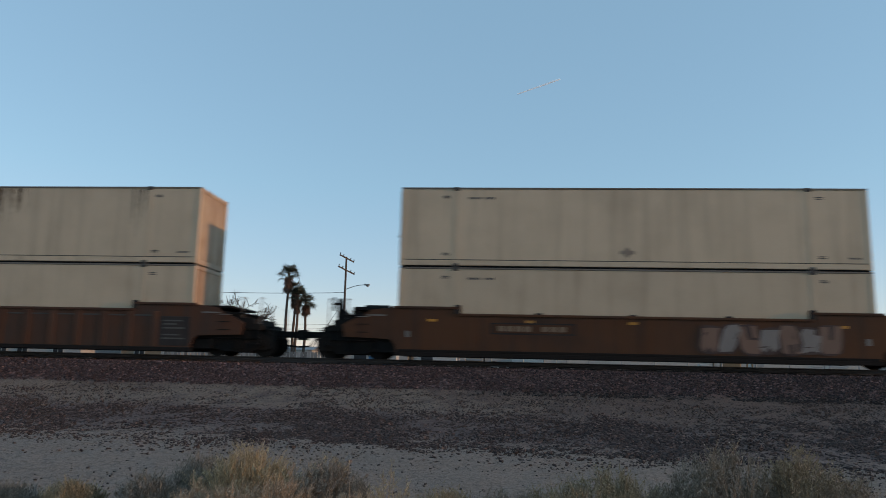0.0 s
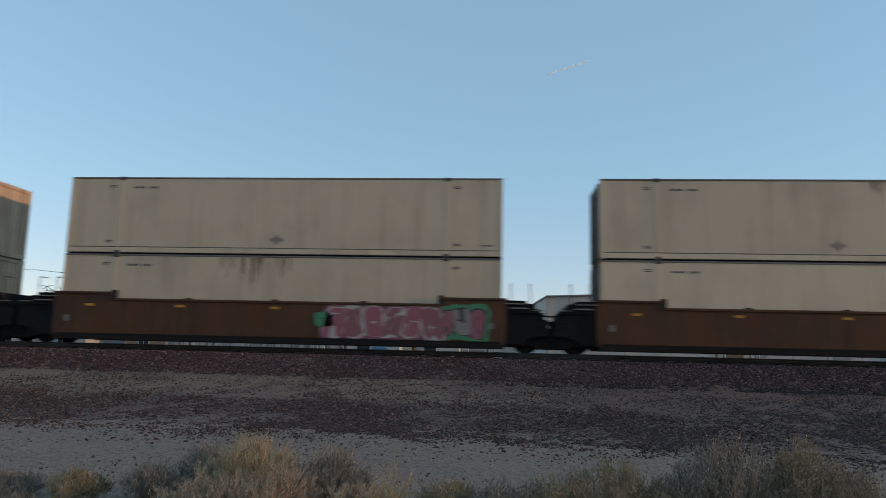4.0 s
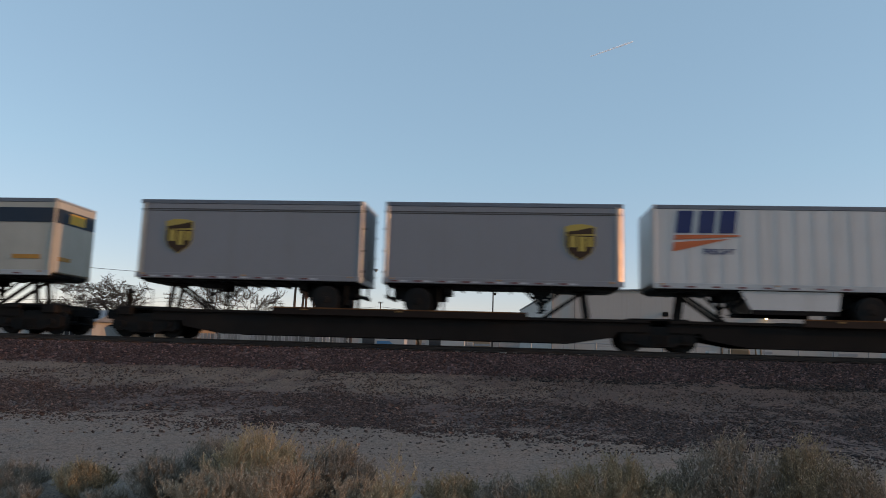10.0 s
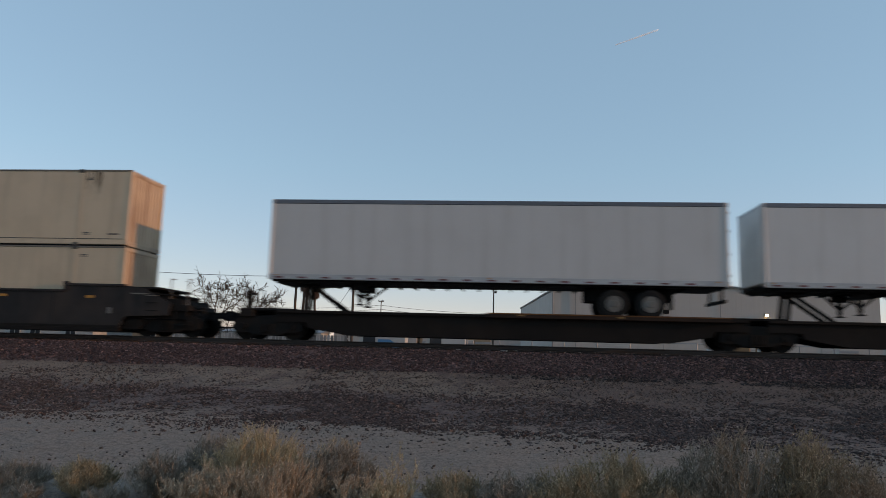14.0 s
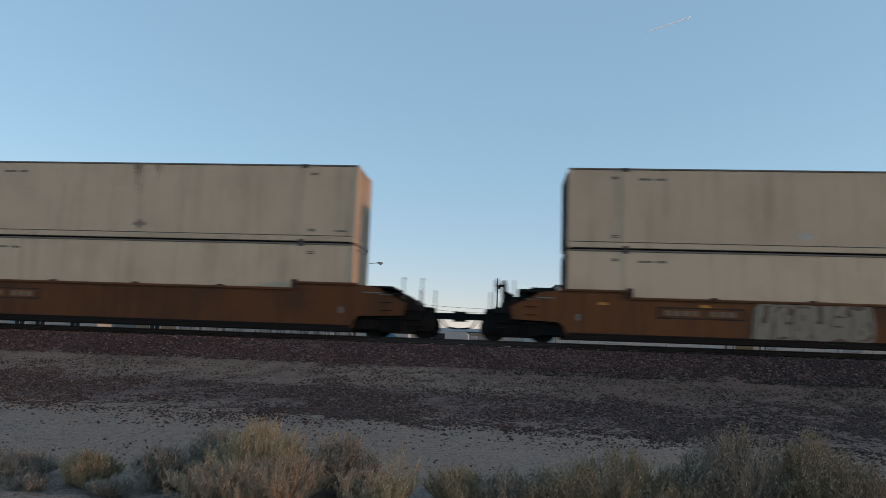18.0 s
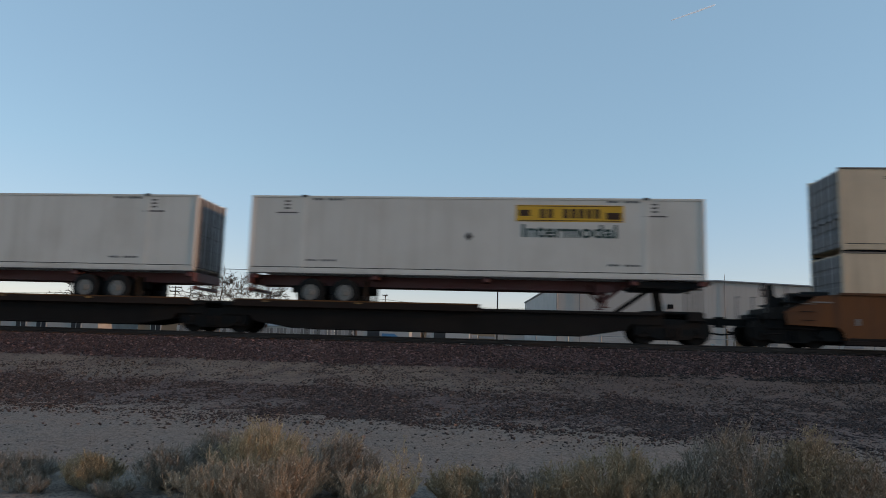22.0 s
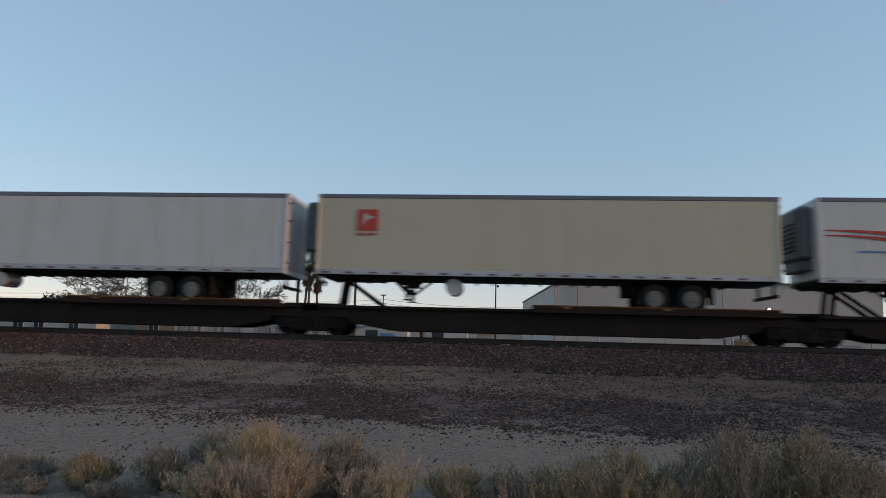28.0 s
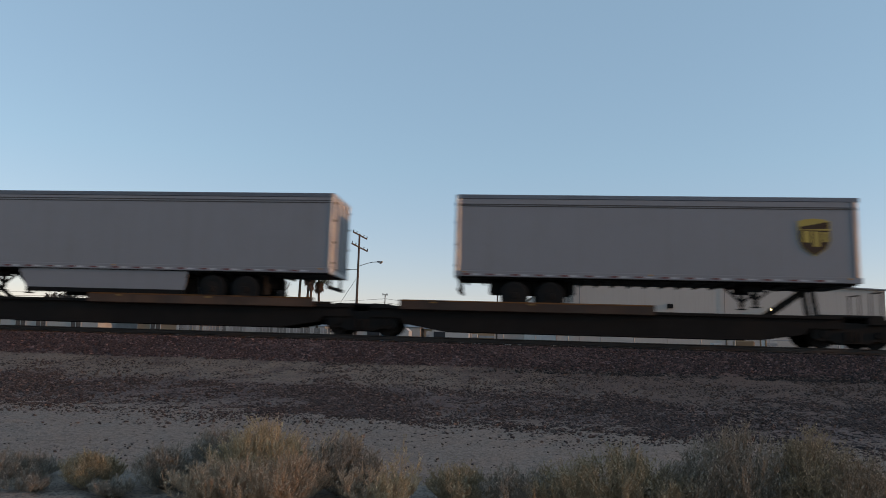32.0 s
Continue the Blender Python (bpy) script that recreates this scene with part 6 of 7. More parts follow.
house(-47, -37.5, 62, 2.75, WHITEW, "low white house with small windows", (-45.0, -43.0, -39.6))
house(-34.6, -29.5, 64, 2.6, TANW, "low tan stucco house", (-33.0,))
fence = tagged(new("slat_fence"), "pale slatted yard fence", "fence")
part("fence_rail", made(lambda bm: [box(bm, -29.0, -13.4, 60.06, 60.12, z, z + 0.1) for z in (0.8, 2.0)]), WHITEW, fence)
for i in range(52):
    part("slat", mesh("fence_slat", lambda bm: soft_box(bm, -0.125, 0.125, -0.02, 0.02, 0, 1.95, 0.01)), mat("fence_paint", (0.27, 0.255, 0.24), 0.7, var=0.55), fence, at=(-28.9 + 0.3 * i, 60, GY))
for x in (-28.9, -25.0, -21.1, -17.3, -13.5):
    part("post", mesh("fence_post", lambda bm: soft_box(bm, -0.07, 0.07, -0.07, 0.07, 0, 2.25, 0.01)), POLEM, fence, at=(x, 60.18, GY))


def van(x, y, L, m, label, stripe=None):
    v = tagged(new("van"), label, "vehicle", "parked vehicles")
    v.location = (x, y, GY)
    part("body", made(lambda bm: prism(bm, [(0, 0.35), (L, 0.35), (L, 1.9), (L - 0.3, 2.15), (1.1, 2.15), (0.75, 1.4), (0.1, 1.15)], -0.95, 0.95)), m, v)
    part("windscreen", made(lambda bm: box(bm, 1.2, 2.2, -0.97, -0.95, 1.35, 1.95)), GLASS, v)
    if stripe:
        part("stripe", made(lambda bm: prism(bm, [(2.4, 0.6), (L - 0.2, 0.6), (L - 0.2, 1.0), (3.4, 1.7), (2.4, 1.7)], -0.965, -0.95)), stripe, v)
    for wx in (0.95, L - 1.0):
        part("wheel", mesh("van_wheel", lambda bm: tube(bm, (0, -0.98, 0), (0, -0.75, 0), 0.35, 0.35, 16)), TYRE, v, at=(wx, 0, 0.35))
    return v


van(-12.7, 58, 4.6, WHITEW, "white van with a blue stripe", CYAN)
van(-7.7, 62, 4.2, WHITEW, "white panel van parked in a yard")
yard = tagged(new("pipe_fence"), "grey pipe rail fence round a yard", "fence")
for z in (0.75, 1.35, 1.95):
    part("rail", made(lambda bm: tube(bm, (-3.0, 56, GY + z), (32, 56, GY + z), 0.03, 0.03, 6)), GALV, yard)
for i in range(15):
    part("post", mesh("pipe_post", lambda bm: tube(bm, (0, 0, -0.2), (0, 0, 2.0), 0.045, 0.045, 6)), GALV, yard, at=(-3.0 + 2.5 * i, 56, GY))
rng = random.Random(77)
for i in range(16):
    x, y = rng.uniform(-9, 30), rng.uniform(59, 74)
    w, h = rng.uniform(0.6, 2.4), rng.uniform(1.2, 2.3)
    c = tagged(new("crate"), "stacked yard crate with boards", "crate", "crates in the yard")
    c.location = (x, y, GY)
    part("box", made(lambda bm: soft_box(bm, -w / 2, w / 2, -0.6, 0.6, 0, h, 0.03)), rng.choice((WHITEW, TANW, GALV, METAL, GRIME)), c)
    for j in range(3):
        part("board", made(lambda bm: soft_box(bm, -w / 2 - 0.02, w / 2 + 0.02, -0.64, -0.6, h * (0.15 + 0.3 * j), h * (0.25 + 0.3 * j), 0.01)), GALV, c)

OCHREPAINT = mat("worn_ochre", (0.20, 0.13, 0.07), 0.7, amount=0.5)
pump = tagged(new("yard_machine"), "worn ochre yard machine with pipes on a skid", "machine")
pump.location, pump.scale = (18.2, 57.6, GY), (1.3, 1.0, 1.45)
part("skid", made(lambda bm: soft_box(bm, -1.3, 1.3, -0.5, 0.5, 0.0, 0.25, 0.03)), OCHREPAINT, pump)
part("engine", made(lambda bm: soft_box(bm, -0.6, 0.5, -0.4, 0.4, 0.25, 1.3, 0.08)), OCHREPAINT, pump)
for x in (-1.1, 0.85, 1.15):
    part("upright", made(lambda bm: tube(bm, (x, -0.3, 0.2), (x, -0.3, 1.9), 0.05, 0.05, 8)), OCHREPAINT, pump)
part("pipe", made(lambda bm: (tube(bm, (-1.1, -0.3, 1.75), (1.15, -0.3, 1.6), 0.05, 0.05, 8), tube(bm, (-0.1, 0, 1.3), (-0.1, 0, 2.0), 0.06, 0.06, 8))), GRIME, pump)

# the town's edge, low on the skyline
rng = random.Random(5)
x = -190.0
while x < 150:
    w, h = rng.uniform(9, 20), rng.uniform(3.3, 4.3)
    far = house(x, x + w, 150 + rng.uniform(-6, 6), h, rng.choice((WHITEW, TANW, METAL, METAL2)), "low far building on the edge of town", [x + w * (k + 0.5) / 3 for k in range(3)], 0.7)
    x += w + rng.uniform(0.5, 3.0)

# ---- vapour trail, high and far ----
# faint glow and blue tint stand in for the sunlight the trail scatters
VAPOUR = mat("vapour", (0.70, 0.86, 0.97), 1.0, bump=0, var=0, amount=0, grain=0, emit=((0.8, 0.95, 1.15), 0.05))


def trail_at(t):
    return (185.5 + 27.15 * t, 3000.0, 1226 + 10.2 * t)


def trail_shape(bm):
    n = 24
    rings = []
    for i in range(n + 1):
        f = i / n
        r = 5.0 * (1 - f) ** 0.15 * (0.3 + 0.7 * f) + 0.9
        rings.append([bm.verts.new((-115 + 200 * f, r * math.cos(a), r * math.sin(a))) for a in (0, 1.2566, 2.5133, 3.7699, 5.0265)])
    for a, b in zip(rings, rings[1:]):
        for j in range(5):
            bm.faces.new((a[j], a[(j + 1) % 5], b[(j + 1) % 5], b[j]))


trail = new("vapour_trail", mesh("vapour_trail", trail_shape))
trail.data.materials.append(VAPOUR)
tagged(trail, "thin white vapour trail high in the sky", "vapour trail")

# ---- the train, from its head to its tail ----
RUST = "rusty brown well car with ribbed sides"
SMOOTH = "dark red-brown well car with smooth sides"
TAN = "orange-tan well car with smooth sides"
PL = (1.2, 4.6, 8.1, 11.6, 15.0)
well_unit(-3.49, BROWN, label=SMOOTH + " and grey graffiti", plates=PL, stencil=3.3, sprays=((10.3, 14.9, 0.42, 1.42, None, "ghost", ("faint", "grey"), 3, 0.10, 7, "faded grey"),))
well_unit(-27.13, RIBBED, True, left_end=False, left_truck=True, label=RUST)
well_unit(-46.70, RIBBED, True, left_end=False, right_end=False, left_truck=True, right_truck=False, label=RUST)
well_unit(-66.25, RIBBED, True, right_end=False, right_truck=False, label=RUST)
well_unit(-89.89, BROWN, left_end=False, plates=PL, stencil=10.2, label=SMOOTH)
well_unit(-109.46, BROWN, left_end=False, right_end=False, right_truck=False, plates=PL, label=SMOOTH + " and pink graffiti", sprays=((9.55, 10.3, 0.75, 1.3, None, "teal", ("green",), 7, 0.05, 1, "green"), (9.95, 14.1, 0.33, 1.56, "rose", "white", ("pink", "rose"), 8, 0.06, 6, "pink and white"), (14.0, 15.6, 0.45, 1.5, "green", "black", ("pink", "grey"), 9, 0.10, 3, "green and pink")))
well_unit(-129.0, BROWN, right_end=False, right_truck=False, plates=PL, label=SMOOTH + " and large teal graffiti", sprays=((6.0, 11.4, 0.28, 1.55, None, "grey", ("teal",), 12, 0.13, 7, "teal and pale"), (12.3, 13.2, 0.95, 1.12, None, "faint", ("grey",), 15, 0.05, 2, "pale"), (13.5, 14.1, 1.15, 1.33, None, "grey", ("grey",), 16, 0.04, 1, "pale")))
well_unit(-359.02, DARKWELL, plates=PL, label="black well car with yellow reflectors")
well_unit(-382.72, ORANGE, left_end=False, plates=PL, stencil=10.5, size_mark=True, label=TAN, sprays=((4.0, 6.2, 0.45, 1.10, None, "black", ("slate",), 21, 0.10, 4, "dark slate"),))
well_unit(-402.33, ORANGE, left_end=False, right_end=False, right_truck=False, plates=PL, stencil=7.0, brand=True, label=TAN + " and pale graffiti", sprays=((1.8, 6.0, 0.33, 1.54, None, "slate", ("bone", "bone", "bone", "leaf"), 24, 0.13, 6, "pale and black"), (10.0, 14.2, 0.33, 1.54, None, "slate", ("bone", "pale_blue", "bone"), 26, 0.13, 6, "pale and blue")))
well_unit(-421.91, ORANGE, right_end=False, right_truck=False, plates=PL, stencil=3.05, label=TAN + " and grey graffiti", sprays=((6.2, 9.9, 0.3, 1.55, "bone", "dim", ("bone",), 31, 0.06, 6, "pale"), (10.7, 14.1, 0.33, 1.52, None, "slate", ("grey", "violet", "dim"), 33, 0.15, 5, "grey and violet")))
well_unit(-445.64, ORANGE, stencil=1.6, label="plain brown-orange well car with smooth sides")
well_unit(-469.30, ORANGE, left_end=False, plates=PL, stencil=9.65, size_mark=True, label=TAN + " and slate graffiti", sprays=((6.95, 9.85, 0.30, 1.52, "blue", "grey", ("slate", "violet", "slate"), 41, 0.045, 4, "slate and white"), (2.9, 4.7, 0.85, 1.3, None, "ghost", ("dim",), 43, 0.10, 2, "faint dark")))
well_unit(-488.80, ORANGE, left_end=False, right_end=False, right_truck=False, plates=PL[1:], size_mark=True, label=TAN + " with green and many-coloured graffiti", sprays=((5.5, 8.4, 0.27, 1.54, "green", "black", ("black", "slate"), 44, 0.12, 3, "green and black"), (10.0, 14.5, 0.29, 1.56, "blue", "bone", ("tan", "tan", "leaf", "tan", "orange"), 46, 0.09, 5, "many-coloured")))
well_unit(-508.34, ORANGE, right_end=False, right_truck=False, plates=PL[3:], stencil=3.3, label=TAN + " with a bright green tag", sprays=((10.5, 13.3, 0.3, 1.5, None, "dim", ("dim",), 50, 0.2, 2, "dull violet"), (10.75, 13.1, 0.34, 1.47, "green", "green", ("green",), 51, 0.05, 3, "bright green")))
SOOT, RUSTRUN = stain_mat("soot_run", (0.17, 0.135, 0.11)), stain_mat("rust_run", (0.22, 0.115, 0.06))
STAINS = {     # upper containers: place, width, drop, paint, seed
    -27.13: ((6.7, 2.9, 1.5, RUSTRUN, 1), (13.5, 0.55, 2.5, SOOT, 2)), -46.70: ((3.0, 1.2, 0.9, RUSTRUN, 3),),
    -359.02: ((4.3, 1.3, 1.3, SOOT, 5), (14.3, 0.8, 1.2, RUSTRUN, 6)), -445.64: ((7.6, 0.5, 1.2, SOOT, 7), (8.4, 0.3, 0.9, SOOT, 8), (13.9, 0.4, 1.0, RUSTRUN, 9)),
    -469.30: ((14.1, 0.6, 1.5, SOOT, 10),), -382.72: ((10.8, 0.9, 0.8, RUSTRUN, 11),), -488.80: ((13.6, 0.35, 1.6, RUSTRUN, 12),), -89.89: ((9.0, 1.6, 0.7, RUSTRUN, 13),)}
LOW_STAINS = {-109.46: ((5.9, 0.6, 0.9, RUSTRUN, 21), (6.6, 0.9, 1.5, RUSTRUN, 22), (8.0, 0.6, 0.9, RUSTRUN, 23)), -402.33: ((10.0, 0.5, 0.7, SOOT, 24),)}
for u in (-3.49, -27.13, -46.70, -66.25, -89.89, -109.46, -129.0, -359.02, -382.72, -402.33, -421.91, -445.64, -469.30, -488.80, -508.34):
    pale = -500 < u < -460
    container(u, 0.368, WHITE_BOX if pale else BEIGE, "%s long container in a well car" % ("off-white" if pale else "beige"), stains=LOW_STAINS.get(u, ()))
    container(u, 3.275, BEIGE, "beige long container stacked on another container", stains=STAINS.get(u, ()))

# flat cars: truck centres, raised decks, hitches
FLATS = (
    (-135.1, -152.8, ((-147.2, -138.6),), ((-135.9, 1), (-150.9, -1))),
    (-152.8, -171.1, ((-166.0, -157.0),), ((-154.4, 1), (-169.8, -1))),
    (-171.1, -189.0, ((-181.5, -173.0),), ((-188.7, -1),)),
    (-192.9, -210.9, ((-205.5, -196.5),), ((-193.8, 1), (-209.4, -1))),
    (-210.9, -229.0, ((-224.3, -215.2),), ((-212.6, 1), (-227.9, -1))),
    (-229.0, -247.4, ((-242.6, -233.5),), ((-231.6, 1), (-246.6, -1))),
    (-251.9, -268.8, ((-268.0, -260.0),), ((-252.4, 1),)),
    (-268.8, -285.9, ((-278.0, -269.6),), ((-284.1, -1),)),
    (-285.9, -303.1, ((-295.0, -286.8),), ((-301.6, -1),)),
    (-303.1, -320.3, ((-312.3, -304.0),), ((-318.8, -1),)),
    (-320.3, -337.4, ((-329.5, -321.2),), ((-336.0, -1),)),
    (-513.9, -530.2, ((-529.4, -520.5),), ((-514.4, 1),)),
    (-530.2, -547.5, ((-539.5, -531.0),), ((-545.9, -1),)),
    (-547.5, -564.8, ((-556.8, -548.4),), ((-563.3, -1),)),
    (-564.8, -582.2, ((-574.0, -565.6),), ((-580.6, -1),)),
    (-582.2, -598.5, ((-591.3, -583.0),), ((-597.9, -1),)),
    (-602.3, -619.4, ((-618.5, -610.0),), ((-603.5, 1),)),
    (-619.4, -636.6, ((-628.5, -620.2),), ((-635.0, -1),)),
    (-636.6, -653.7, ((-645.7, -637.4),), ((-652.3, -1),)),
    (-653.7, -670.8, ((-662.9, -654.6),), ((-669.6, -1),)),
    (-670.8, -687.4, ((-680.0, -671.8),), ((-686.8, -1),)),
    (-691.2, -709.1, ((-707.7, -698.4),), ((-692.2, 1),)),
    (-709.1, -727.3, ((-725.8, -716.9),), ((-710.6, 1),)),
    (-727.3, -744.9, ((-738.9, -729.0),), ((-744.5, -1),)),
    (-749.1, -765.8, ((-764.4, -755.6),), ((-750.2, 1),)),
    (-765.8, -783.4, ((-776.0, -767.5),), ((-781.5, -1),)),
)
HEADS = {-135.1, -192.9, -251.9, -513.9, -602.3, -691.2, -749.1}
TAILS = {-189.0, -247.4, -337.4, -598.5, -687.4, -744.9, -783.4}
for ur, ul, decks, hitches in FLATS:
    flat_unit(ul, ur, decks, hitches, left_end=ul in TAILS, right_end=ur in HEADS, own_left=True, own_right=ur in HEADS, curb=1.10 if -340 < ur < -250 else 1.27 if ur < -690 else 1.2, **(dict(deckm=DECKDARK, label="black grimy articulated flat car for trailers") if ur > -688 else {}))

# trailers
t = trailer(-143.0, 8.5, 1, ALU, "white ribbed short trailer with an amber stripe", ribs=14)
logo(t, "stripe", made(lambda bm: box(bm, 3.1, 8.4, -0.004, 0.004, 0, 0.6)), AMBER, (0, 4.25), "amber stripe")
logo(t, "brand_panel", made(lambda bm: box(bm, 5.1, 6.4, -0.004, 0.004, 0, 0.52)), UMBER, (0, 4.29, 1))
part("brand_bar", made(lambda bm: [box(bm, 5.2 + 0.19 * i, 5.33 + 0.19 * i, -0.004, 0.0, 0.12, 0.4) for i in range(6)]), YELLOW, t, at=(0, NEAR - 0.0125, 4.29))
for y0, y1 in ((-1.2, -0.62), (0.82, 1.2)):
    end_patch(t, 8.5, y0, y1, 4.25, 4.85, AMBER, label="amber band at the corner of the nose")
for i in range(5):
    end_patch(t, 8.505, -0.75 + 0.3 * i, -0.53 + 0.3 * i, 4.38, 4.7, UMBER)
end_patch(t, 8.5, -0.1, 0.3, 2.5, 2.75, LINE)
end_patch(t, 8.5, 0.4, 0.9, 2.4, 2.7, LINE)
ups(-152.0, 8.4, -1)
ups(-161.7, 8.53, 1)
t = trailer(-170.85, 8.35, -1, ALU, "white ribbed short trailer with large dark blue brand bars", ribs=14)
bars(t, "brand_bar", 1.0, 3.22, 6.7, 1.14, 7, SLATE, gap=0.14)
ups(-189.6, 13.7, -1)
t = trailer(-201.1, 8.45, 1, ALU, "white ribbed short trailer with an orange and blue panel", ribs=16, skirt=(2.4, 5.8, 1.5))
lg = logo(t, "brand_panel", made(lambda bm: box(bm, 5.78, 7.68, -0.004, 0.004, 0, 0.82)), NAVY, (0, 3.86), "blue and orange panel")
part("panel_wedge", made(lambda bm: prism(bm, [(5.8, 0.02), (6.38, 0.02), (7.18, 0.8), (5.8, 0.8), (6.0, 0.41)], -0.008, -0.004)), VERMILION, lg)
part("panel_corner", made(lambda bm: prism(bm, [(7.0, 0.02), (7.66, 0.02), (7.66, 0.5), (7.35, 0.46)], -0.008, -0.004)), MARK, lg)
bars(t, "brand_bar", 5.78, 3.6, 1.9, 0.14, 12, MARK)
ups(-210.6, 8.53, -1)
ups(-219.9, 8.5, 1)
yrc(-229.2, -1, 0.75)
ups(-238.6, 8.4, 1)
ups(-247.82, 8.4, -1)
for u, fr in ((-267.3, 1), (-285.4, -1)):
    t = trailer(u, LC, fr, DUSTY, "dusty white long trailer with a dark slate stripe and skirt", axles=2, skirt=(3.9, 10.8, 1.34), tandem=13.5 if fr < 0 else 12.05)
    a = 0.05 if fr < 0 else LC - 4.45
    end_patch(t, 0.0 if fr < 0 else LC, -1.2, 1.2, 4.17, 4.72, SLATE, label="dark band round the nose")
    end_patch(t, -0.004 if fr < 0 else LC + 0.004, -0.45, 0.55, 4.25, 4.65, YELLOW)
    end_patch(t, -0.004 if fr < 0 else LC + 0.004, -0.9, -0.2, 2.75, 2.9, AMBER)
    logo(t, "stripe", made(lambda bm: prism(bm, [(a, 0), (a + 4.05 + (0 if fr < 0 else 0.35), 0), (a + 4.4, 0.55), (a + (0 if fr < 0 else 0.25), 0.55)], -0.004, 0.004)), SLATE, (0, 4.17), "dark slate stripe")
    logo(t, "brand_bar", made(lambda bm: prism(bm, [(0, 0), (0.95, 0), (1.15, 0.42), (0.2, 0.42)], -0.004, 0.004)), YELLOW, (a + (2.75 if fr < 0 else 0.25), 4.23, 1))
    logo(t, "caution_strip", made(lambda bm: box(bm, 0, 1.1, -0.004, 0.004, 0, 0.16)), AMBER, (0.4 if fr < 0 else LC - 1.55, 2.78))
    for i, (dx, dz, m) in enumerate(((5.2, 3.95, SLATE), (4.6, 3.3, PALE), (5.9, 3.05, PALE), (7.4, 2.6, PALE))):
        logo(t, "placard", made(lambda bm: box(bm, -0.17, 0.17, -0.004, 0.004, -0.16, 0.16)), m, (dx if fr < 0 else LC - dx, dz))
for u, tan in ((-302.7, 12.4), (-320.1, 13.05), (-337.4, 12.9)):
    trailer(u, LC, -1, ALU, "plain white long trailer on a flat car", axles=2, tandem=tan)
intermodal(-528.95, 1, 1, back=3.6)
intermodal(-547.15, -1, 2, back=4.15)
intermodal(-564.5, -1, 3)
intermodal(-581.88, -1, 4, square=True)
intermodal(-599.08, -1, 5, back=4.1)
t = intermodal(-618.2, 1, 6, words=False, back=4.2)
end_patch(t, LC, -1.1, 1.1, 4.3, 4.8, YELLOW, label="yellow band on the front wall")
intermodal(-636.0, -1, 7, back=2.8)
t = trailer(-653.28, LC, -1, ALU, "white refrigerated trailer with flowing red stripes", axles=2, reefer=True, tandem=12.9)


def ribbon(x0, x1, z0, z1, w):
    def shape(bm):
        k = 28
        c = [(x0 + (x1 - x0) * i / k, z0 + (z1 - z0) * (0.5 - 0.5 * math.cos(math.pi * i / k))) for i in range(k + 1)]
        wd = [w * min(1.0, 0.25 + 3.0 * min(i, k - i) / k) for i in range(k + 1)]
        prism(bm, [(x, z - v) for (x, z), v in zip(c, wd)] + [(x, z + v) for (x, z), v in zip(c[::-1], wd[::-1])], -0.004, 0.004)
    return made(shape)


logo(t, "red_stripe", ribbon(0.2, 9.0, 3.95, 3.22, 0.07), RED, (0, 0))
logo(t, "red_stripe", ribbon(0.2, 7.4, 3.78, 3.12, 0.06), RED, (0, 0))
logo(t, "red_stripe", ribbon(8.0, 16.0, 4.78, 4.05, 0.06), RED, (0, 0))
logo(t, "red_stripe", ribbon(8.9, 16.0, 4.88, 4.2, 0.06), RED, (0, 0))
bars(t, "brand_bar", 7.35, 3.72, 1.75, 0.66, 3, CYAN, slant=0.15, gap=0.2)
bars(t, "brand_bar", 7.35, 3.52, 1.7, 0.08, 9, CYAN)
bars(t, "brand_bar", 1.3, 3.2, 2.0, 0.07, 14, CYAN)
t = trailer(-670.65, LC, -1, CREAM, "cream refrigerated trailer with a red square emblem", axles=2, reefer=True, tandem=12.55)
e = logo(t, "emblem", made(lambda bm: box(bm, -0.38, 0.38, -0.004, 0.004, -0.36, 0.42)), RED, (1.85, 4.1), "red square emblem")
part("emblem_mark", made(lambda bm: prism(bm, [(-0.2, -0.2), (-0.05, 0.02), (0.28, 0.15), (0.05, 0.2), (-0.12, 0.3)], -0.008, -0.004)), PALE, e)
bars(t, "brand_bar", 1.47, 3.58, 0.76, 0.09, 7, RED)
trailer(-687.9, LC, -1, ALU, "plain white refrigerated trailer", axles=2, reefer=True, tandem=12.05)
t = trailer(-707.05, LC, 1, GREY, "grey long trailer with shield emblem and dark lettering", axles=2, skirt=(4.5, 10.8, 1.45), lines=(2.86, 2.72, 2.62), tandem=12.2)
emblem(t, LC - 1.45)
logo(t, "lettering", letters("Freight", 0.44, 1.65), INK, (2.05, 3.55))
bars(t, "brand_bar", 0.95, 3.64, 0.9, 0.34, 3, INK)
yrc(-717.95, 1, 5.5)
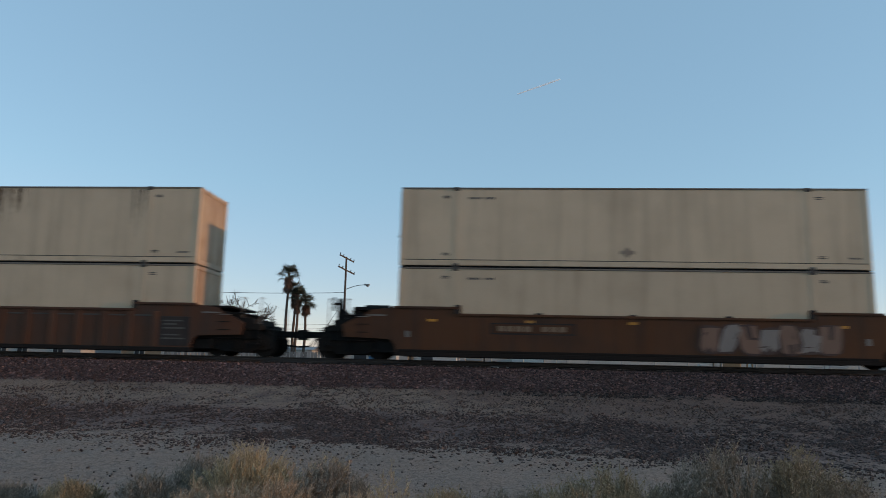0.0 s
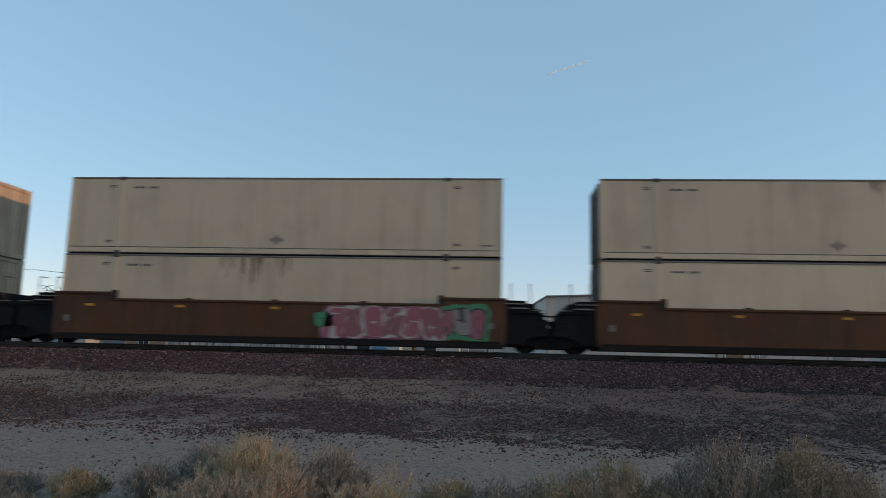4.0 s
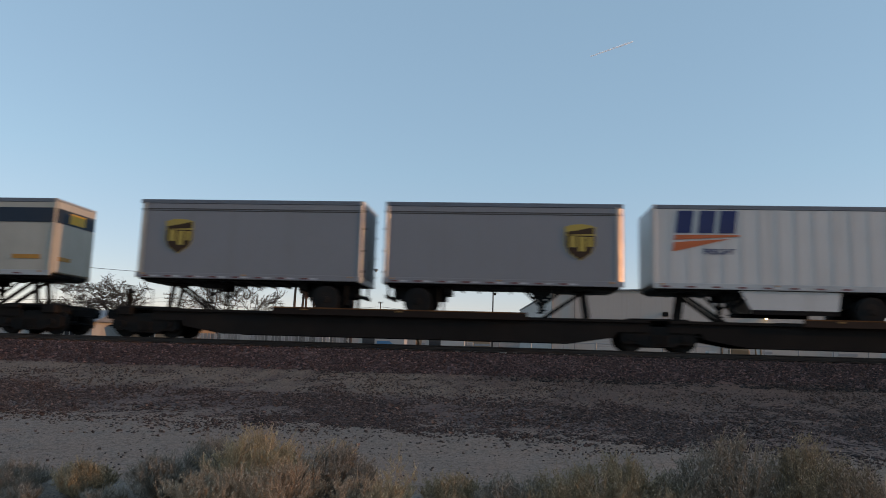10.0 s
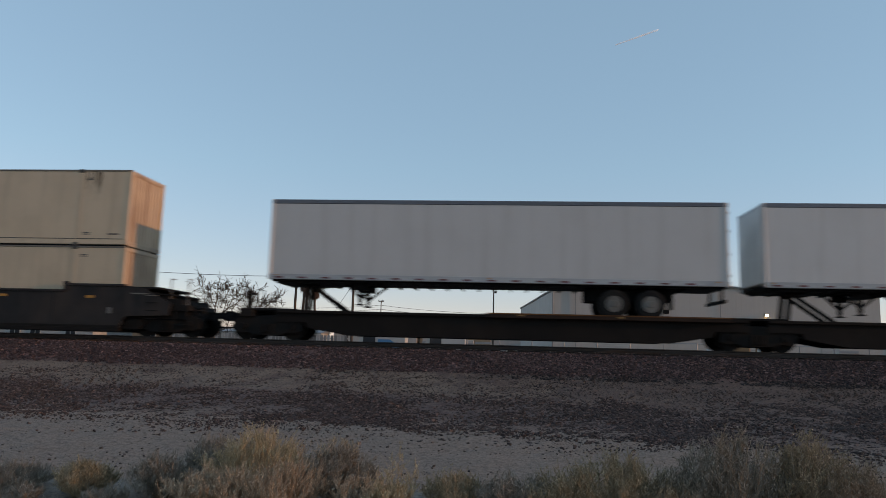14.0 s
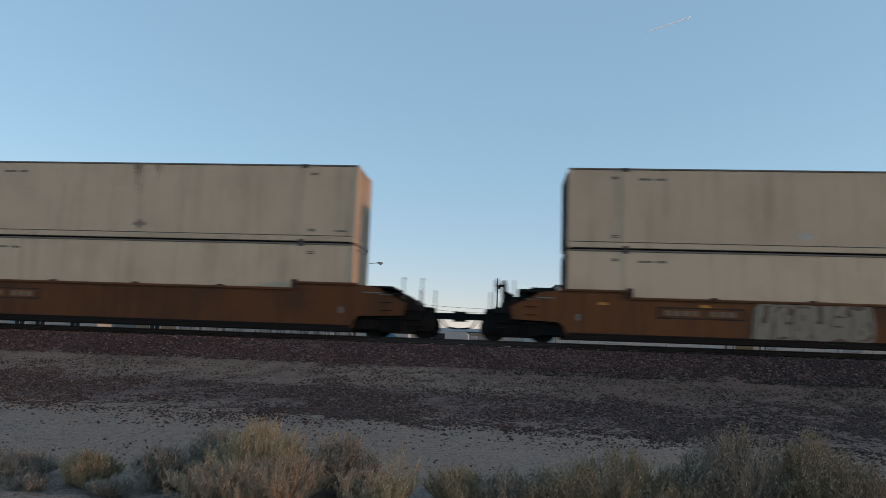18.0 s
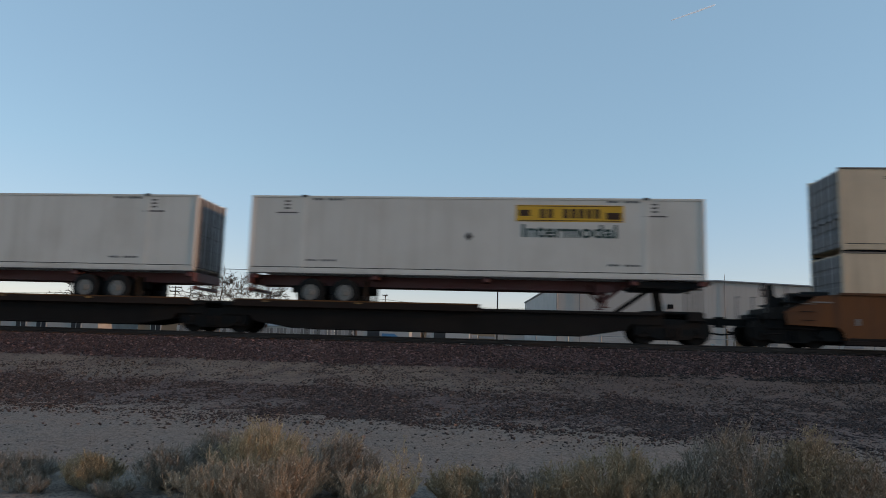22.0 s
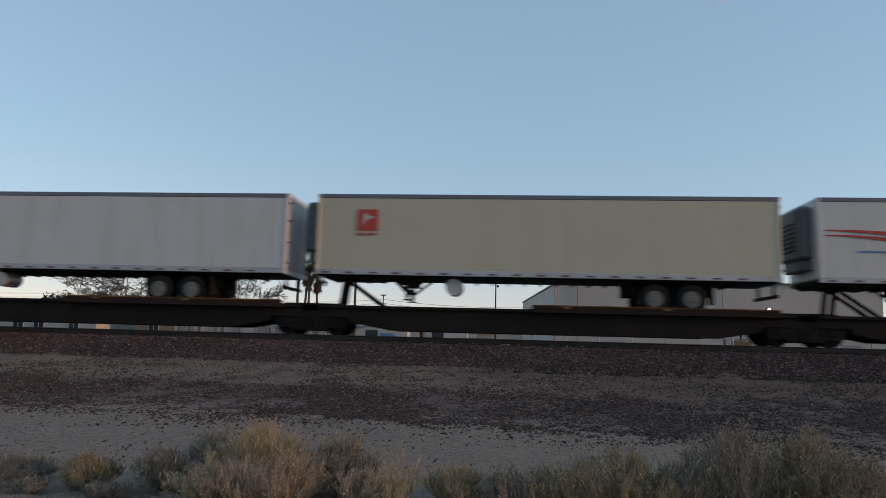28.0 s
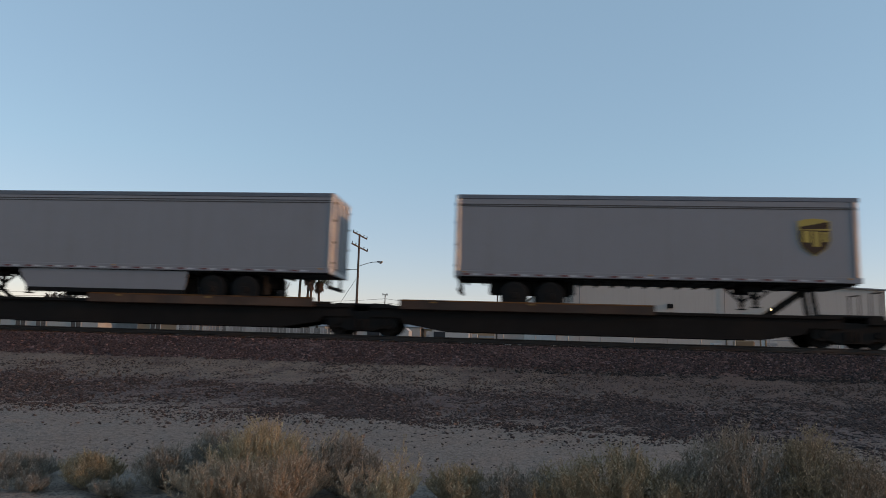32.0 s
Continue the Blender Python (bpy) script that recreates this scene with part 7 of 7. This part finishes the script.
t = trailer(-745.8, LC, -1, ALU, "white long trailer with a round red and yellow emblem", axles=2, skirt=(3.7, 10.9, 1.42), rear=mat("worn_amber", (0.30, 0.115, 0.02), 0.55, amount=0.8, dirt=(0.10, 0.05, 0.02)), lines=(2.62, 2.5), tandem=13.2)
for y0, y1, z0, z1, m in ((-0.75, -0.35, 4.15, 4.6, RED), (-0.25, 0.5, 4.5, 4.58, UMBER), (-0.25, 0.5, 4.3, 4.38, UMBER), (-0.8, -0.45, 3.3, 4.0, UMBER), (0.2, 0.7, 3.4, 3.95, UMBER), (-0.3, 0.2, 3.35, 3.5, PALE), (-0.6, 0.5, 2.95, 3.0, UMBER), (0.3, 0.9, 2.75, 2.9, UMBER)):
    end_patch(t, LC + 0.005, y0, y1, z0, z1, m)
e = logo(t, "emblem", made(lambda bm: tube(bm, (0, -0.004, 0), (0, 0.004, 0), 1.0, 1.0, 40)), SLATE, (12.76, 3.78), "round red, black and yellow emblem")
part("emblem_disc", made(lambda bm: tube(bm, (0, -0.008, 0), (0, -0.004, 0), 0.84, 0.84, 40)), RED, e)
part("emblem_bar", made(lambda bm: [prism(bm, [(a, z), (b, z), (b + 0.1, z + 0.26), (a + 0.1, z + 0.26)], -0.013, -0.008) for a, b, z in ((-0.72, 0.5, -0.52), (-0.5, 0.45, -0.12), (-0.42, 0.6, 0.28))]), YELLOW, e)
for x, m in ((7.1, RED), (8.75, UMBER), (9.6, RED)):
    part("skirt_mark", made(lambda bm: box(bm, 0, 0.95 if m is RED else 0.5, -0.004, 0, 0, 0.09 if m is RED else 0.5)), m, t, at=(x, -1.2 - 0.017, 1.78 if m is RED else 1.55))
# grey post in place of polished metal keeps the sun's glint off this corner
ups(-762.45, 13.66, 1, post=GREY)
trailer(-783.1, LC, -1, GREY, "blue-grey long trailer with side skirt", axles=2, skirt=(4.2, 10.8, 1.45), lines=(4.8, 4.72), tandem=12.4)


def motions():
    times = list(range(0, 33, 2))
    for thing, u in MOVING:
        walk(thing, [(t, pose(u + shift(t), YC, thing.location.z)) for t in times])
    walk(trail, [(t, pose(*trail_at(t), 0, -20.2, 0)) for t in (0, 8, 16, 24, 32)])


motions()
